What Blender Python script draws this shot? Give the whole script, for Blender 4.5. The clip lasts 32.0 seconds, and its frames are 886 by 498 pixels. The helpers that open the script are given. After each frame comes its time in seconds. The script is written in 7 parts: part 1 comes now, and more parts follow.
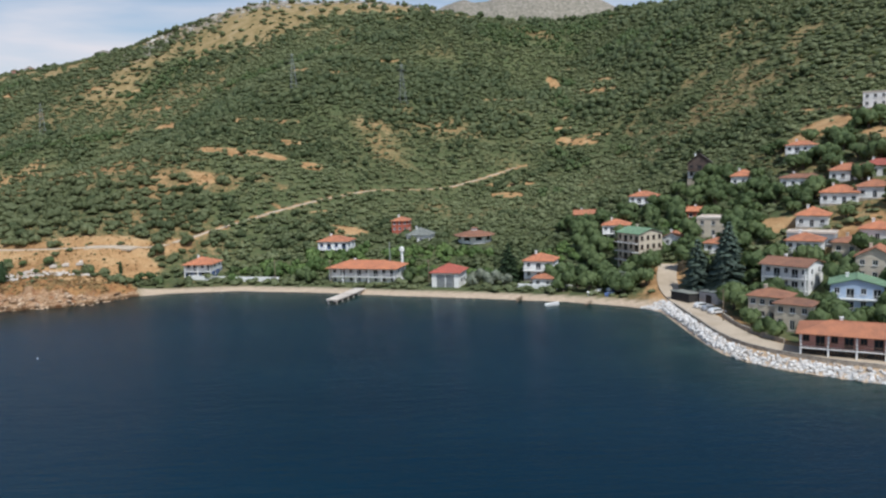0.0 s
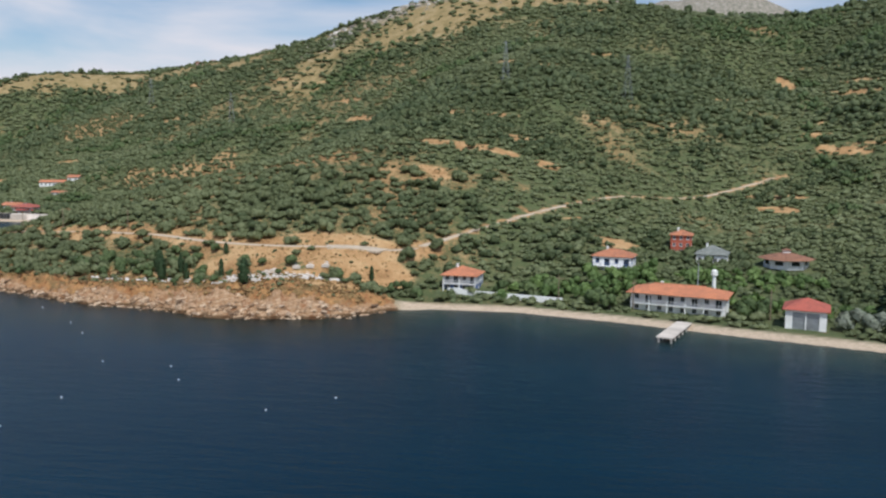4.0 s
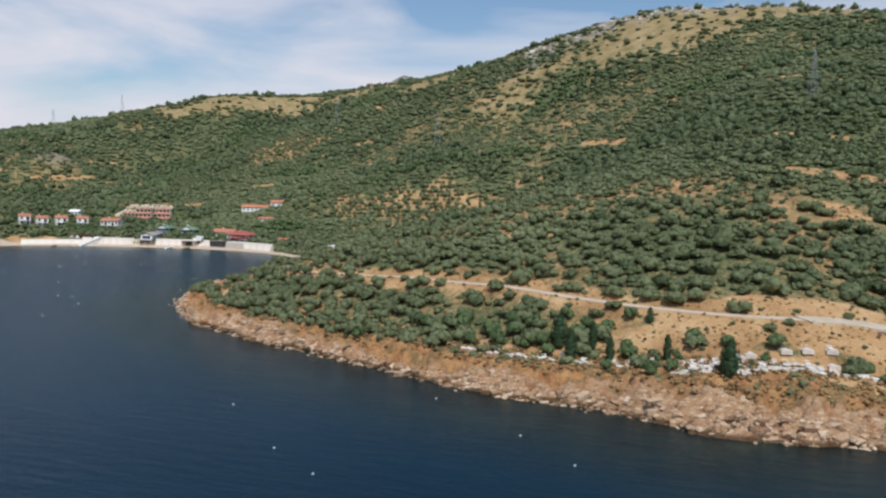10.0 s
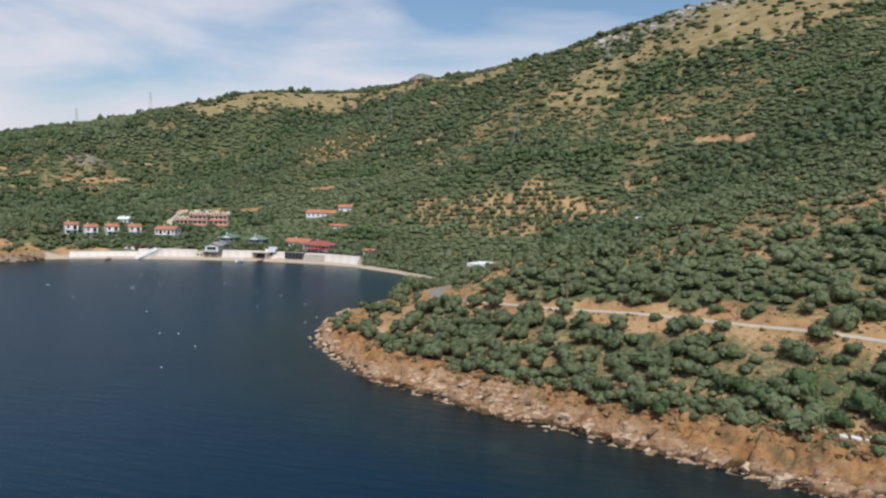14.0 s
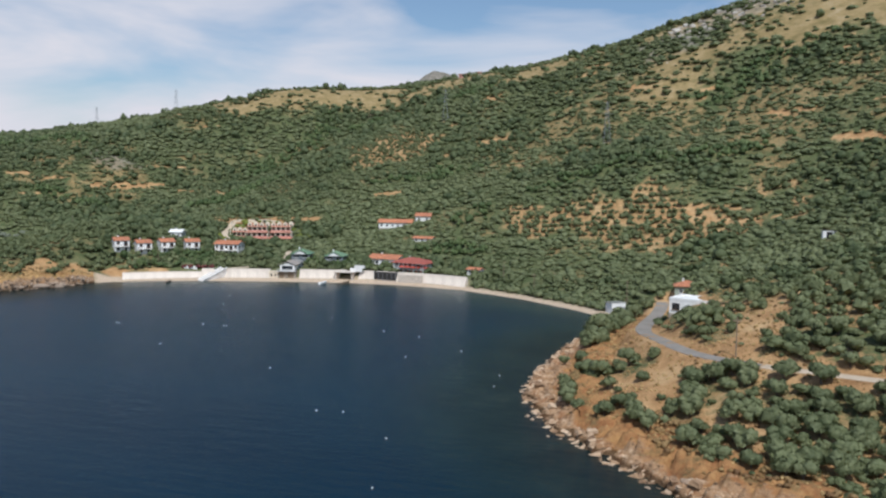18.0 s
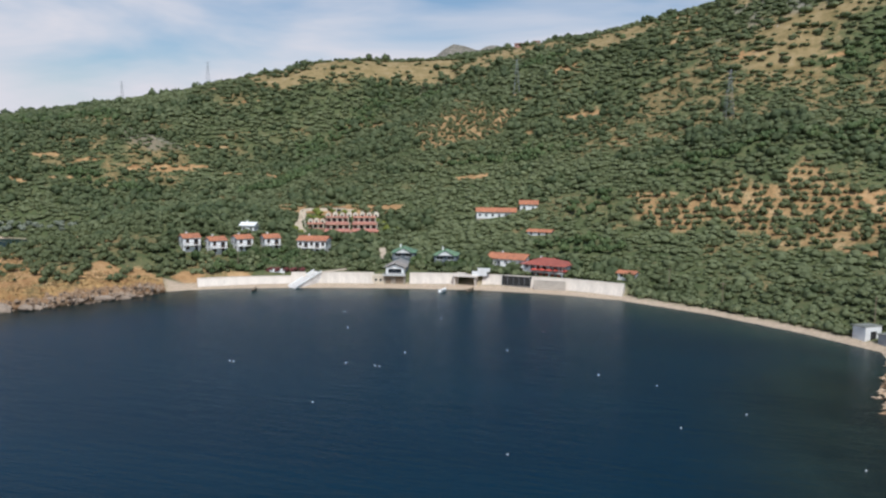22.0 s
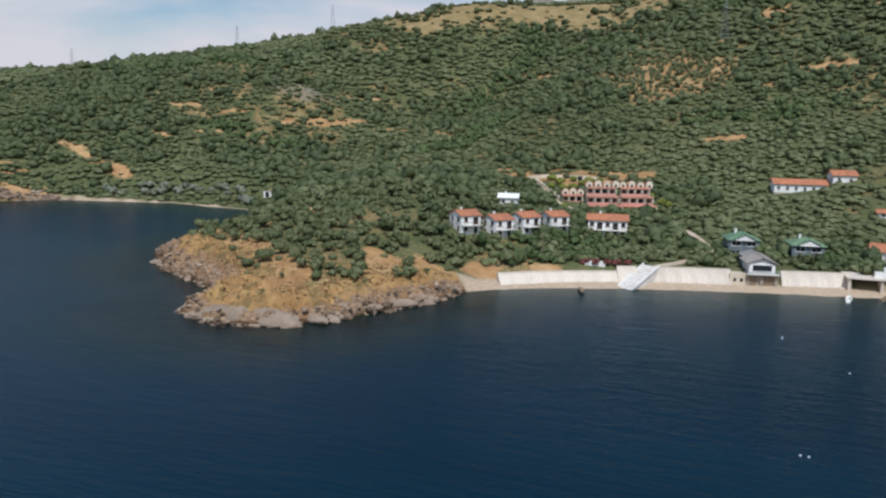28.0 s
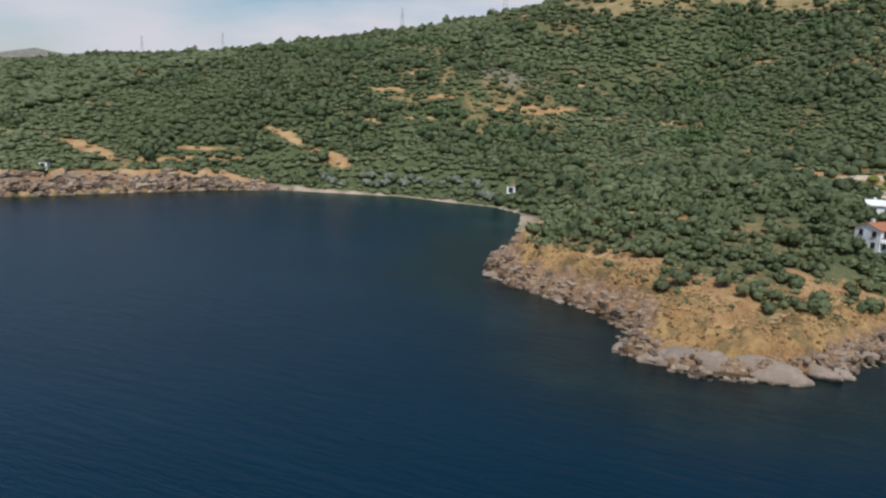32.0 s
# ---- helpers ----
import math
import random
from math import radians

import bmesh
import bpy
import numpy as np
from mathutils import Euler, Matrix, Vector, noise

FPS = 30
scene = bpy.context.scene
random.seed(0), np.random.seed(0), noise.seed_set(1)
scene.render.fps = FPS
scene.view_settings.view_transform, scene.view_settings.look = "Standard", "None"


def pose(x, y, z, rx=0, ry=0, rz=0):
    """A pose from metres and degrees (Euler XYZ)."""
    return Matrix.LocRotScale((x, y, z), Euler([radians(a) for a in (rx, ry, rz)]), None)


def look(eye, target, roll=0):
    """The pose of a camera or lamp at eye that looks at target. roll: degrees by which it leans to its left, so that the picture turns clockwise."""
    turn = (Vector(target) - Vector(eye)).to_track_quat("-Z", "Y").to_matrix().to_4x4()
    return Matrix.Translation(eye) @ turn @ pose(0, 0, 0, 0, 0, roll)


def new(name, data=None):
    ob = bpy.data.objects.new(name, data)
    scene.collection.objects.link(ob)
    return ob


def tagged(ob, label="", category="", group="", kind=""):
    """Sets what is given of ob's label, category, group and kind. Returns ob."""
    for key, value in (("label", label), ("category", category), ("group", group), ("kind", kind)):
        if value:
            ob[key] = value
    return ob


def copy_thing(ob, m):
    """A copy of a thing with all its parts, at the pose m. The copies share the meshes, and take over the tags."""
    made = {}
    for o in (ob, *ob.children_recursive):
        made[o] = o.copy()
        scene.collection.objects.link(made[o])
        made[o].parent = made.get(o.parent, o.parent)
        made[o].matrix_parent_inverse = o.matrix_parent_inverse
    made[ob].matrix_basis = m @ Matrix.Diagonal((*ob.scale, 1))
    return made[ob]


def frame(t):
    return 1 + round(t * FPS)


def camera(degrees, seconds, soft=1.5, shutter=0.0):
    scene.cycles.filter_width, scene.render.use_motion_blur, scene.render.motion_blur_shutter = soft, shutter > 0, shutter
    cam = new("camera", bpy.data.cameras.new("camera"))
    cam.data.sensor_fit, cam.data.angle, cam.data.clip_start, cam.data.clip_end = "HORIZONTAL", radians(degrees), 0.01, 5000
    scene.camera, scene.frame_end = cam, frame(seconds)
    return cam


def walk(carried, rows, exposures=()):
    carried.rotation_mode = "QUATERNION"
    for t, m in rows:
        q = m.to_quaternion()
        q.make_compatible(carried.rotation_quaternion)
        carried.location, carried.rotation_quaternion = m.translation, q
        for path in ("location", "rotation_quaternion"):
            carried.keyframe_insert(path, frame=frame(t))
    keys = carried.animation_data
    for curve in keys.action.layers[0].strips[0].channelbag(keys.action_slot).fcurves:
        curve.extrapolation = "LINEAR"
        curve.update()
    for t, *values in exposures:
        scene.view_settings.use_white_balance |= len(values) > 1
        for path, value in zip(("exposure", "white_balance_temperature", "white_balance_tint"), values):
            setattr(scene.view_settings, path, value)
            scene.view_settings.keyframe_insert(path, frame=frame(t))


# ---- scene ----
cam = camera(60.1, 32.0, 2.3)
METRES, EYE, TILT, LEAN, TURN = 600.0, 43.0, -7.45, 2.12, 0.0
ROWS = [
    (0.0, 0.0, 0.0, 0.0, 0.0, 0.0, -0.0),
    (0.5, -0.0095, 0.0106, 0.0006, 1.02, -0.04, -0.59),
    (1.0, -0.0201, 0.0218, 0.001, 2.16, -0.06, -1.32),
    (1.5, -0.0303, 0.0319, 0.0012, 3.27, -0.05, -1.88),
    (2.0, -0.0418, 0.0425, 0.0013, 4.52, -0.04, -2.29),
    (2.5, -0.0517, 0.0511, 0.0015, 5.58, 0.0, -2.58),
    (3.0, -0.0637, 0.0607, 0.0018, 6.84, 0.04, -2.9),
    (3.5, -0.0762, 0.0697, 0.0019, 8.08, 0.09, -3.22),
    (5.5, -0.1281, 0.101, 0.0019, 12.84, 0.63, -4.46),
    (6.0, -0.1409, 0.1073, 0.002, 13.6, 0.79, -4.68),
    (6.5, -0.1538, 0.1134, 0.0021, 14.26, 0.95, -4.85),
    (7.0, -0.1678, 0.1199, 0.0025, 14.97, 1.13, -5.01),
    (7.5, -0.1808, 0.1258, 0.003, 15.63, 1.28, -5.15),
    (8.0, -0.1939, 0.1319, 0.0034, 16.19, 1.42, -5.25),
    (8.5, -0.208, 0.1385, 0.004, 16.66, 1.53, -5.35),
    (9.0, -0.2223, 0.1452, 0.0045, 16.98, 1.6, -5.45),
    (9.5, -0.2353, 0.1514, 0.0049, 17.13, 1.63, -5.49),
    (10.0, -0.2485, 0.1579, 0.0054, 17.28, 1.64, -5.53),
    (10.5, -0.264, 0.1657, 0.0059, 17.38, 1.62, -5.54),
    (11.0, -0.2771, 0.1726, 0.0063, 17.39, 1.62, -5.49),
    (11.5, -0.2893, 0.1789, 0.0067, 17.38, 1.63, -5.48),
    (12.0, -0.3047, 0.1873, 0.0073, 17.38, 1.62, -5.5),
    (12.5, -0.3179, 0.1944, 0.0076, 17.39, 1.63, -5.48),
    (13.0, -0.3312, 0.2016, 0.0081, 17.38, 1.63, -5.45),
    (13.5, -0.3456, 0.2093, 0.0088, 17.38, 1.63, -5.37),
    (14.0, -0.3612, 0.2178, 0.0095, 17.37, 1.62, -5.29),
    (14.5, -0.3734, 0.2245, 0.0101, 17.36, 1.63, -5.27),
    (16.5, -0.4299, 0.2569, 0.0145, 17.35, 1.58, -5.1),
    (17.0, -0.443, 0.2645, 0.0157, 17.33, 1.56, -5.06),
    (17.5, -0.457, 0.2733, 0.0171, 17.34, 1.56, -4.99),
    (18.0, -0.4688, 0.2808, 0.0183, 17.34, 1.55, -4.92),
    (18.5, -0.4826, 0.2896, 0.0198, 17.33, 1.55, -4.88),
    (19.0, -0.4964, 0.2984, 0.0212, 17.33, 1.56, -4.84),
    (19.5, -0.509, 0.3067, 0.0225, 17.34, 1.55, -4.8),
    (20.0, -0.5216, 0.3152, 0.0236, 17.37, 1.48, -4.76),
    (20.5, -0.5353, 0.324, 0.0247, 17.41, 1.12, -4.74),
    (21.0, -0.548, 0.3321, 0.0256, 17.47, 0.72, -4.71),
    (21.5, -0.5596, 0.3394, 0.0262, 17.53, 0.33, -4.68),
    (22.0, -0.5759, 0.349, 0.0271, 17.66, -0.21, -4.71),
    (22.5, -0.5891, 0.3563, 0.0276, 17.85, -0.69, -4.76),
    (23.0, -0.6035, 0.3641, 0.0278, 18.23, -1.3, -4.91),
    (23.5, -0.617, 0.3708, 0.0281, 18.45, -1.69, -5.02),
    (24.0, -0.6306, 0.3771, 0.0282, 18.57, -1.9, -5.07),
    (24.5, -0.6456, 0.3834, 0.0283, 18.64, -2.06, -5.18),
    (26.5, -0.7042, 0.4039, 0.0273, 19.24, -2.6, -5.48),
    (27.0, -0.7199, 0.4084, 0.0265, 19.76, -2.91, -5.59),
    (27.5, -0.7347, 0.4123, 0.0257, 20.26, -3.2, -5.7),
    (28.0, -0.7522, 0.4164, 0.0246, 20.98, -3.54, -5.87),
    (28.5, -0.7649, 0.419, 0.0237, 21.51, -3.72, -6.0),
    (29.0, -0.7843, 0.4219, 0.0222, 22.29, -3.95, -6.2),
    (29.5, -0.8, 0.4236, 0.0213, 22.95, -4.14, -6.36),
    (30.0, -0.8159, 0.425, 0.0204, 23.67, -4.33, -6.51),
    (30.5, -0.8305, 0.4259, 0.0197, 24.45, -4.55, -6.64),
    (31.0, -0.8492, 0.4265, 0.0186, 25.46, -4.77, -6.82),
    (31.5, -0.8653, 0.4268, 0.0178, 26.33, -4.94, -6.97),
    (32.0, -0.8843, 0.4262, 0.0171, 27.33, -5.11, -7.19),
]
walk(cam, [(t, pose(0, 0, EYE, TILT, LEAN, TURN) @ pose(METRES * x, METRES * y, METRES * z, 90 + pitch, roll, yaw)) for t, x, y, z, yaw, pitch, roll in ROWS], [(0, 0.01, 6080, 7), (9, -0.03, 6020, 7), (20, -0.05, 6020, 7), (25, -0.13, 6020, 7), (32, -0.2, 6020, 7)])

# ---- sky and sun ----
SUN_FROM = Vector((0.34, -0.68, 1.1)).normalized()
world = bpy.data.worlds.new("sky")
scene.world = world
world.use_nodes = True
wn, wl = world.node_tree.nodes, world.node_tree.links
wn.clear()
w_out, w_bg = wn.new("ShaderNodeOutputWorld"), wn.new("ShaderNodeBackground")
sky = wn.new("ShaderNodeTexSky")
sky.sky_type, sky.sun_disc = "NISHITA", False
sky.sun_elevation = math.asin(SUN_FROM.z)
sky.sun_rotation = math.atan2(SUN_FROM.x, SUN_FROM.y)
sky.altitude, sky.air_density, sky.dust_density, sky.ozone_density = 40, 1.0, 1.2, 1.5
w_dir, w_map = wn.new("ShaderNodeTexCoord"), wn.new("ShaderNodeMapping")
w_map.inputs["Scale"].default_value = (2.2, 2.2, 9.0)
w_map.inputs["Location"].default_value = (0.35, 0.1, 0.22)
w_noise, w_ramp, w_mix = wn.new("ShaderNodeTexNoise"), wn.new("ShaderNodeValToRGB"), wn.new("ShaderNodeMixRGB")
w_noise.inputs["Scale"].default_value, w_noise.inputs["Detail"].default_value, w_noise.inputs["Roughness"].default_value = 1.15, 5, 0.5
w_noise.inputs["Distortion"].default_value = 0.4
w_ramp.color_ramp.elements[0].position, w_ramp.color_ramp.elements[1].position = 0.44, 0.68
w_mix.inputs["Color2"].default_value = (7.0, 6.6, 6.9, 1)
wl.new(w_dir.outputs["Generated"], w_map.inputs["Vector"])
wl.new(w_map.outputs["Vector"], w_noise.inputs["Vector"])
w_split, w_low, w_sum = wn.new("ShaderNodeSeparateXYZ"), wn.new("ShaderNodeMapRange"), wn.new("ShaderNodeMath")
w_low.inputs["From Min"].default_value, w_low.inputs["From Max"].default_value = 0.02, 0.34
w_low.inputs["To Min"].default_value, w_low.inputs["To Max"].default_value = 0.24, -0.16
wl.new(w_dir.outputs["Generated"], w_split.inputs["Vector"])
wl.new(w_split.outputs["Z"], w_low.inputs["Value"])
wl.new(w_noise.outputs["Fac"], w_sum.inputs[0])
wl.new(w_low.outputs["Result"], w_sum.inputs[1])
wl.new(w_sum.outputs["Value"], w_ramp.inputs["Fac"])
wl.new(w_ramp.outputs["Color"], w_mix.inputs["Fac"])
wl.new(sky.outputs["Color"], w_mix.inputs["Color1"])
wl.new(w_mix.outputs["Color"], w_bg.inputs["Color"])
wl.new(w_bg.outputs["Background"], w_out.inputs["Surface"])
w_bg.inputs["Strength"].default_value = 0.11
sun = new("sun", bpy.data.lights.new("sun", "SUN"))
sun.data.energy, sun.data.angle, sun.data.color = 3.5, radians(0.53), (1.0, 0.965, 0.92)
sun.matrix_world = look((0, 0, 400), Vector((0, 0, 400)) - SUN_FROM)
# ---- the lie of the land ----
# shore from east to west: x, y, width of the rise, height of its top, roughness
SHORE_VILLAGE = [(5000, -900, 3.6, 2.2, 0), (400, 40, 3.6, 2.2, 0), (160, 93, 3.0, 1.7, 0), (101, 115, 3.0, 1.7, 0), (75, 127.5, 3.0, 1.7, 0), (62.5, 137.5, 3.0, 1.7, 0), (56.3, 146, 3.0, 1.7, 0),
                 (54.5, 157, 3.0, 1.7, 0), (54.5, 173, 3.0, 1.7, 0), (54.5, 191, 6, 1.6, 0)]
SHORE_BEACH = [(46, 199, 4, 1.1, 0), (32, 207, 4, 1.1, 0), (9, 216, 4.4, 1.1, 0), (-16, 225, 3.8, 1.1, 0), (-41, 235, 3.4, 1.1, 0), (-68, 243, 3.2, 1.1, 0), (-90, 243, 3.2, 1.1, 0),
               (-97, 240.5, 4, 1.6, 0.15), (-103, 237, 7, 4, 0.6)]
SHORE_CAPE = [(-110, 229, 9, 5, 0.8), (-119, 226, 11, 6, 1), (-131, 224, 13, 6.5, 1), (-146, 224, 13, 6, 1), (-163, 230, 12, 4.6, 1), (-178, 232, 12, 4.3, 1), (-200, 239, 11, 4.1, 1),
              (-226, 249, 9.5, 4, 1), (-255, 261, 8.5, 3.8, 1), (-277, 271, 8.5, 3.8, 1), (-293, 287, 8.5, 3.6, 1), (-304, 300, 8.5, 3.4, 1), (-311, 317, 10, 3.6, 0.9), (-312, 345, 11, 4.5, 0.8),
              (-309, 370, 10, 4, 0.6), (-303, 398, 8, 3, 0.3)]
SHORE_COVE = [(-302, 411, 4.5, 1.2, 0), (-316, 426, 4, 1.1, 0), (-340, 445, 4, 1.1, 0), (-364, 457.5, 4.5, 1.2, 0), (-368, 459, 7, 1.1, -1), (-394, 463, 7, 1.1, -1), (-420, 461, 7, 1.1, -1),
              (-450, 453, 7, 1.1, -1), (-477, 444, 7, 1.1, -1), (-498, 434, 7, 1.1, -1), (-508, 427, 7, 1.5, -0.6), (-513, 422, 7, 4, 0.3)]
SHORE_HEAD = [(-517, 411, 8, 5, 0.8), (-521, 400, 9, 5.5, 1), (-528, 388, 9, 4.6, 1), (-536, 377, 8, 4.6, 1), (-548, 372, 8, 4.8, 1), (-560, 377, 8, 5, 1), (-562, 390, 8, 6.5, 1),
              (-575, 402, 7.5, 8, 1), (-590, 409, 7.5, 8.5, 1), (-604, 419, 7.5, 8.5, 1), (-609, 437, 11, 7, 0.7), (-622, 480, 9, 4, 0.3)]
SHORE_FAR = [(-637, 520, 0.8, 0.5, 0), (-652, 531, 0.8, 0.5, 0), (-700, 535, 0.8, 0.5, 0), (-749, 520, 3, 2, 0.2), (-772, 500, 8, 8, 0.8), (-799, 452, 9, 9, 0.9), (-811, 431, 9, 9, 0.9),
             (-860, 385, 9, 9, 0.8), (-1100, 260, 9, 9, 0.5), (-5000, -900, 9, 9, 0)]
# heights of the ground away from the shore: x, y, z
SPOTS_EAST = [(3, 382, 16), (-82, 369, 40), (-121, 368, 45), (-107, 298, 20), (33, 466, 45), (104, 437, 40), (114, 296, 36), (98, 293, 27), (88, 618, 88), (-68, 445, 58), (-69, 703, 157),
              (-143, 630, 113), (-222, 845, 196), (-17, 305, 8), (11, 285, 6), (52, 282, 11), (60, 238, 4), (-113, 262, 12), (139, 410, 60), (183, 410, 81), (157, 588, 120), (35, 671, 137),
              (108, 673, 118), (77, 222, 12), (-29, 501, 72), (-107, 534, 96), (-49, 357, 25), (110, 190, 14), (-20, 265, 4), (-84, 263, 3.4), (-74, 258, 2.8), (-92, 268, 5.5), (-66, 268, 5)]
SPOTS_MIDDLE = [(-173, 325, 28), (-276.5, 362.5, 12.3), (-279.2, 371.5, 14.0), (-254, 352, 20), (-263, 318, 13), (-281, 325, 9), (-240, 291, 9), (-200, 277, 12), (-162, 265, 12), (-221, 266, 4.6), (-200, 259, 4.8), (-180, 251, 5), (-157, 257, 9.5), (-142, 242, 7.4), (-296, 325, 8), (-286, 305, 6.5), (-299, 475, 7), (-295, 430, 7), (-238, 542, 36),
                (-264, 679, 91), (-207, 710, 137), (-292, 728, 121), (-317, 598, 58), (-339, 545, 26), (-389, 564, 31), (-346, 699, 91), (-392, 713, 82), (-423, 558, 19), (-482, 527, 14),
                (-224, 588, 64), (-380, 500, 8), (-360, 620, 52)]
SPOTS_WEST = [(-514, 514, 14), (-500, 508, 11), (-481, 527, 12), (-526, 504, 15), (-521, 446, 10.5), (-512, 452, 9.6), (-508, 463, 9.2), (-502, 474, 8.8), (-489, 481, 7.6), (-488, 470, 6.6), (-450, 479, 5), (-433, 489, 6), (-552, 479, 20), (-537, 718, 68), (-625, 728, 50), (-643, 710, 43), (-612, 784, 73),
              (-562, 850, 105), (-518, 902, 141), (-673, 871, 132.5), (-711, 781, 95), (-748, 625, 49), (-712, 644, 57), (-770, 571, 30), (-756, 528, 9), (-1050, 680, 62), (-501, 648, 43),
              (-680, 630, 34), (-571, 458, 15), (-539, 414, 8.5), (-542, 400, 7), (-572, 409, 8.5), (-542, 384, 4), (-814, 555, 30), (-825, 486, 17), (-557, 407, 9), (-588, 420, 10)]
SPOTS_FAR = [(39, 800, 172), (-45, 800, 189), (127, 790, 165), (216, 800, 178), (100, 950, 165), (-800, 850, 110), (-860, 830, 98.5), (-1000, 850, 88), (400, 650, 180), (400, 350, 130), (300, 150, 60), (600, 0, 40), (-120, 900, 208), (-400, 1000, 165), (-700, 1100, 120), (-950, 1000, 98),
             (-1250, 900, 82), (-1400, 500, 40), (0, 1400, 150), (700, 1400, 170), (-1000, 1600, 140), (-1700, 1500, 130), (-2600, 1500, 90), (0, 2600, 250), (1500, 800, 200)]
PEAKS = [(-980, 2400, 182, 250, 160), (-870, 2430, 62, 120, 150), (-1060, 2380, 34, 60, 90), (-1330, 2400, 126, 150, 130), (-1265, 2420, 40, 60, 90), (-60, 2420, 175, 300, 220), (420, 2450, 340, 440, 240)]


def lattice(x, y, seed=0):
    """Smooth random heights between -1 and 1, one swell a unit."""
    xi, yi = np.floor(x), np.floor(y)
    fx, fy = x - xi, y - yi
    fx, fy = fx * fx * (3 - 2 * fx), fy * fy * (3 - 2 * fy)

    def corner(a, b):
        s = np.sin(a * 127.1 + b * 311.7 + seed * 74.7) * 43758.5453
        return 2 * (s - np.floor(s)) - 1
    low = corner(xi, yi) * (1 - fx) + corner(xi + 1, yi) * fx
    high = corner(xi, yi + 1) * (1 - fx) + corner(xi + 1, yi + 1) * fx
    return low * (1 - fy) + high * fy


def swell(x, y, size, octaves=3, seed=0):
    total, gain = 0, 1.0
    for k in range(octaves):
        total = total + gain * lattice(x / size * 2 ** k + 17.3 * k, y / size * 2 ** k - 9.1 * k, seed + k)
        gain *= 0.5
    return total


def smooth(a, b, v):
    u = np.clip((v - a) / (b - a), 0, 1)
    return u * u * (3 - 2 * u)


SHORE = np.array(SHORE_VILLAGE + SHORE_BEACH + SHORE_CAPE + SHORE_COVE + SHORE_HEAD + SHORE_FAR, float)
SPOTS = np.array(SPOTS_EAST + SPOTS_MIDDLE + SPOTS_WEST + SPOTS_FAR, float)


def plate(r2):
    return 0.5 * r2 * np.log(r2 + 1e-6)


def spread():
    """A thin plate laid over the spot heights, slightly loose."""
    p = SPOTS[:, :2] / 1000
    n = len(p)
    k = plate(((p[:, None] - p[None]) ** 2).sum(2)) + np.eye(n) * 2e-4
    q = np.c_[np.ones(n), p]
    full = np.block([[k, q], [q.T, np.zeros((3, 3))]])
    return np.linalg.solve(full, np.r_[SPOTS[:, 2], 0, 0, 0])


PLATE = spread()


def hills(x, y):
    p = SPOTS[:, :2] / 1000
    h = PLATE[-3] + PLATE[-2] * x / 1000 + PLATE[-1] * y / 1000
    for (a, b), w in zip(p, PLATE):
        h = h + w * plate((x / 1000 - a) ** 2 + (y / 1000 - b) ** 2)
    far = smooth(1400, 2200, np.hypot(x + 250, y - 500))
    h = h * (1 - far) + far * (120 + 0.02 * (y - 1500))
    h = h + far * 26 * swell(x, y, 170, 4, 61)
    for a, b, top, wide, deep in PEAKS:
        h = h + top * np.exp(-((x - a) / wide) ** 2 - ((y - b) / deep) ** 2)
    return h


def shore(x, y):
    """How far inland (out at sea: minus), and the rise, top and roughness of the nearest shore."""
    best = np.full(x.shape, 1e18)
    kind = np.zeros(x.shape + (3,))
    inside = np.zeros(x.shape, bool)
    ring = np.vstack([SHORE[:, :2], [(-5000, 9000), (5000, 9000)]])
    for (ax, ay), (bx, by) in zip(ring, np.roll(ring, -1, 0)):
        if ay != by:
            inside ^= ((ay > y) != (by > y)) & (x < (bx - ax) * (y - ay) / (by - ay) + ax)
    for a, b in zip(SHORE[:-1], SHORE[1:]):
        dx, dy = b[0] - a[0], b[1] - a[1]
        u = np.clip(((x - a[0]) * dx + (y - a[1]) * dy) / (dx * dx + dy * dy), 0, 1)
        d2 = (x - a[0] - u * dx) ** 2 + (y - a[1] - u * dy) ** 2
        near = d2 < best
        best = np.where(near, d2, best)
        kind[near] = (a[2:] + u[..., None] * (b[2:] - a[2:]))[near]
    return np.where(inside, 1, -1) * np.sqrt(best), kind


def blocks(x, y, wide, deep, seed):
    """Tilted, broken blocks of bedrock about wide by deep, between -1 and 1."""
    u, v = (0.9 * x + 0.44 * y) / wide, (0.9 * y - 0.44 * x) / deep
    ui, vi = np.floor(u), np.floor(v)
    best = np.full(u.shape, 1e9)
    out = np.zeros(u.shape)

    def chance(a, b, n):
        s = np.sin(a * 127.1 + b * 311.7 + (seed + n) * 74.7) * 43758.5453
        return s - np.floor(s)
    for i in (-1, 0, 1):
        for j in (-1, 0, 1):
            a, b = ui + i, vi + j
            du, dv = u - a - chance(a, b, 0), v - b - chance(a, b, 1)
            r = du * du + dv * dv
            near = r < best
            best = np.where(near, r, best)
            out = np.where(near, 1.4 * (chance(a, b, 2) - 0.5) + 0.9 * (chance(a, b, 3) - 0.5) * du + (0.6 * chance(a, b, 4) + 0.1) * dv, out)
    return out


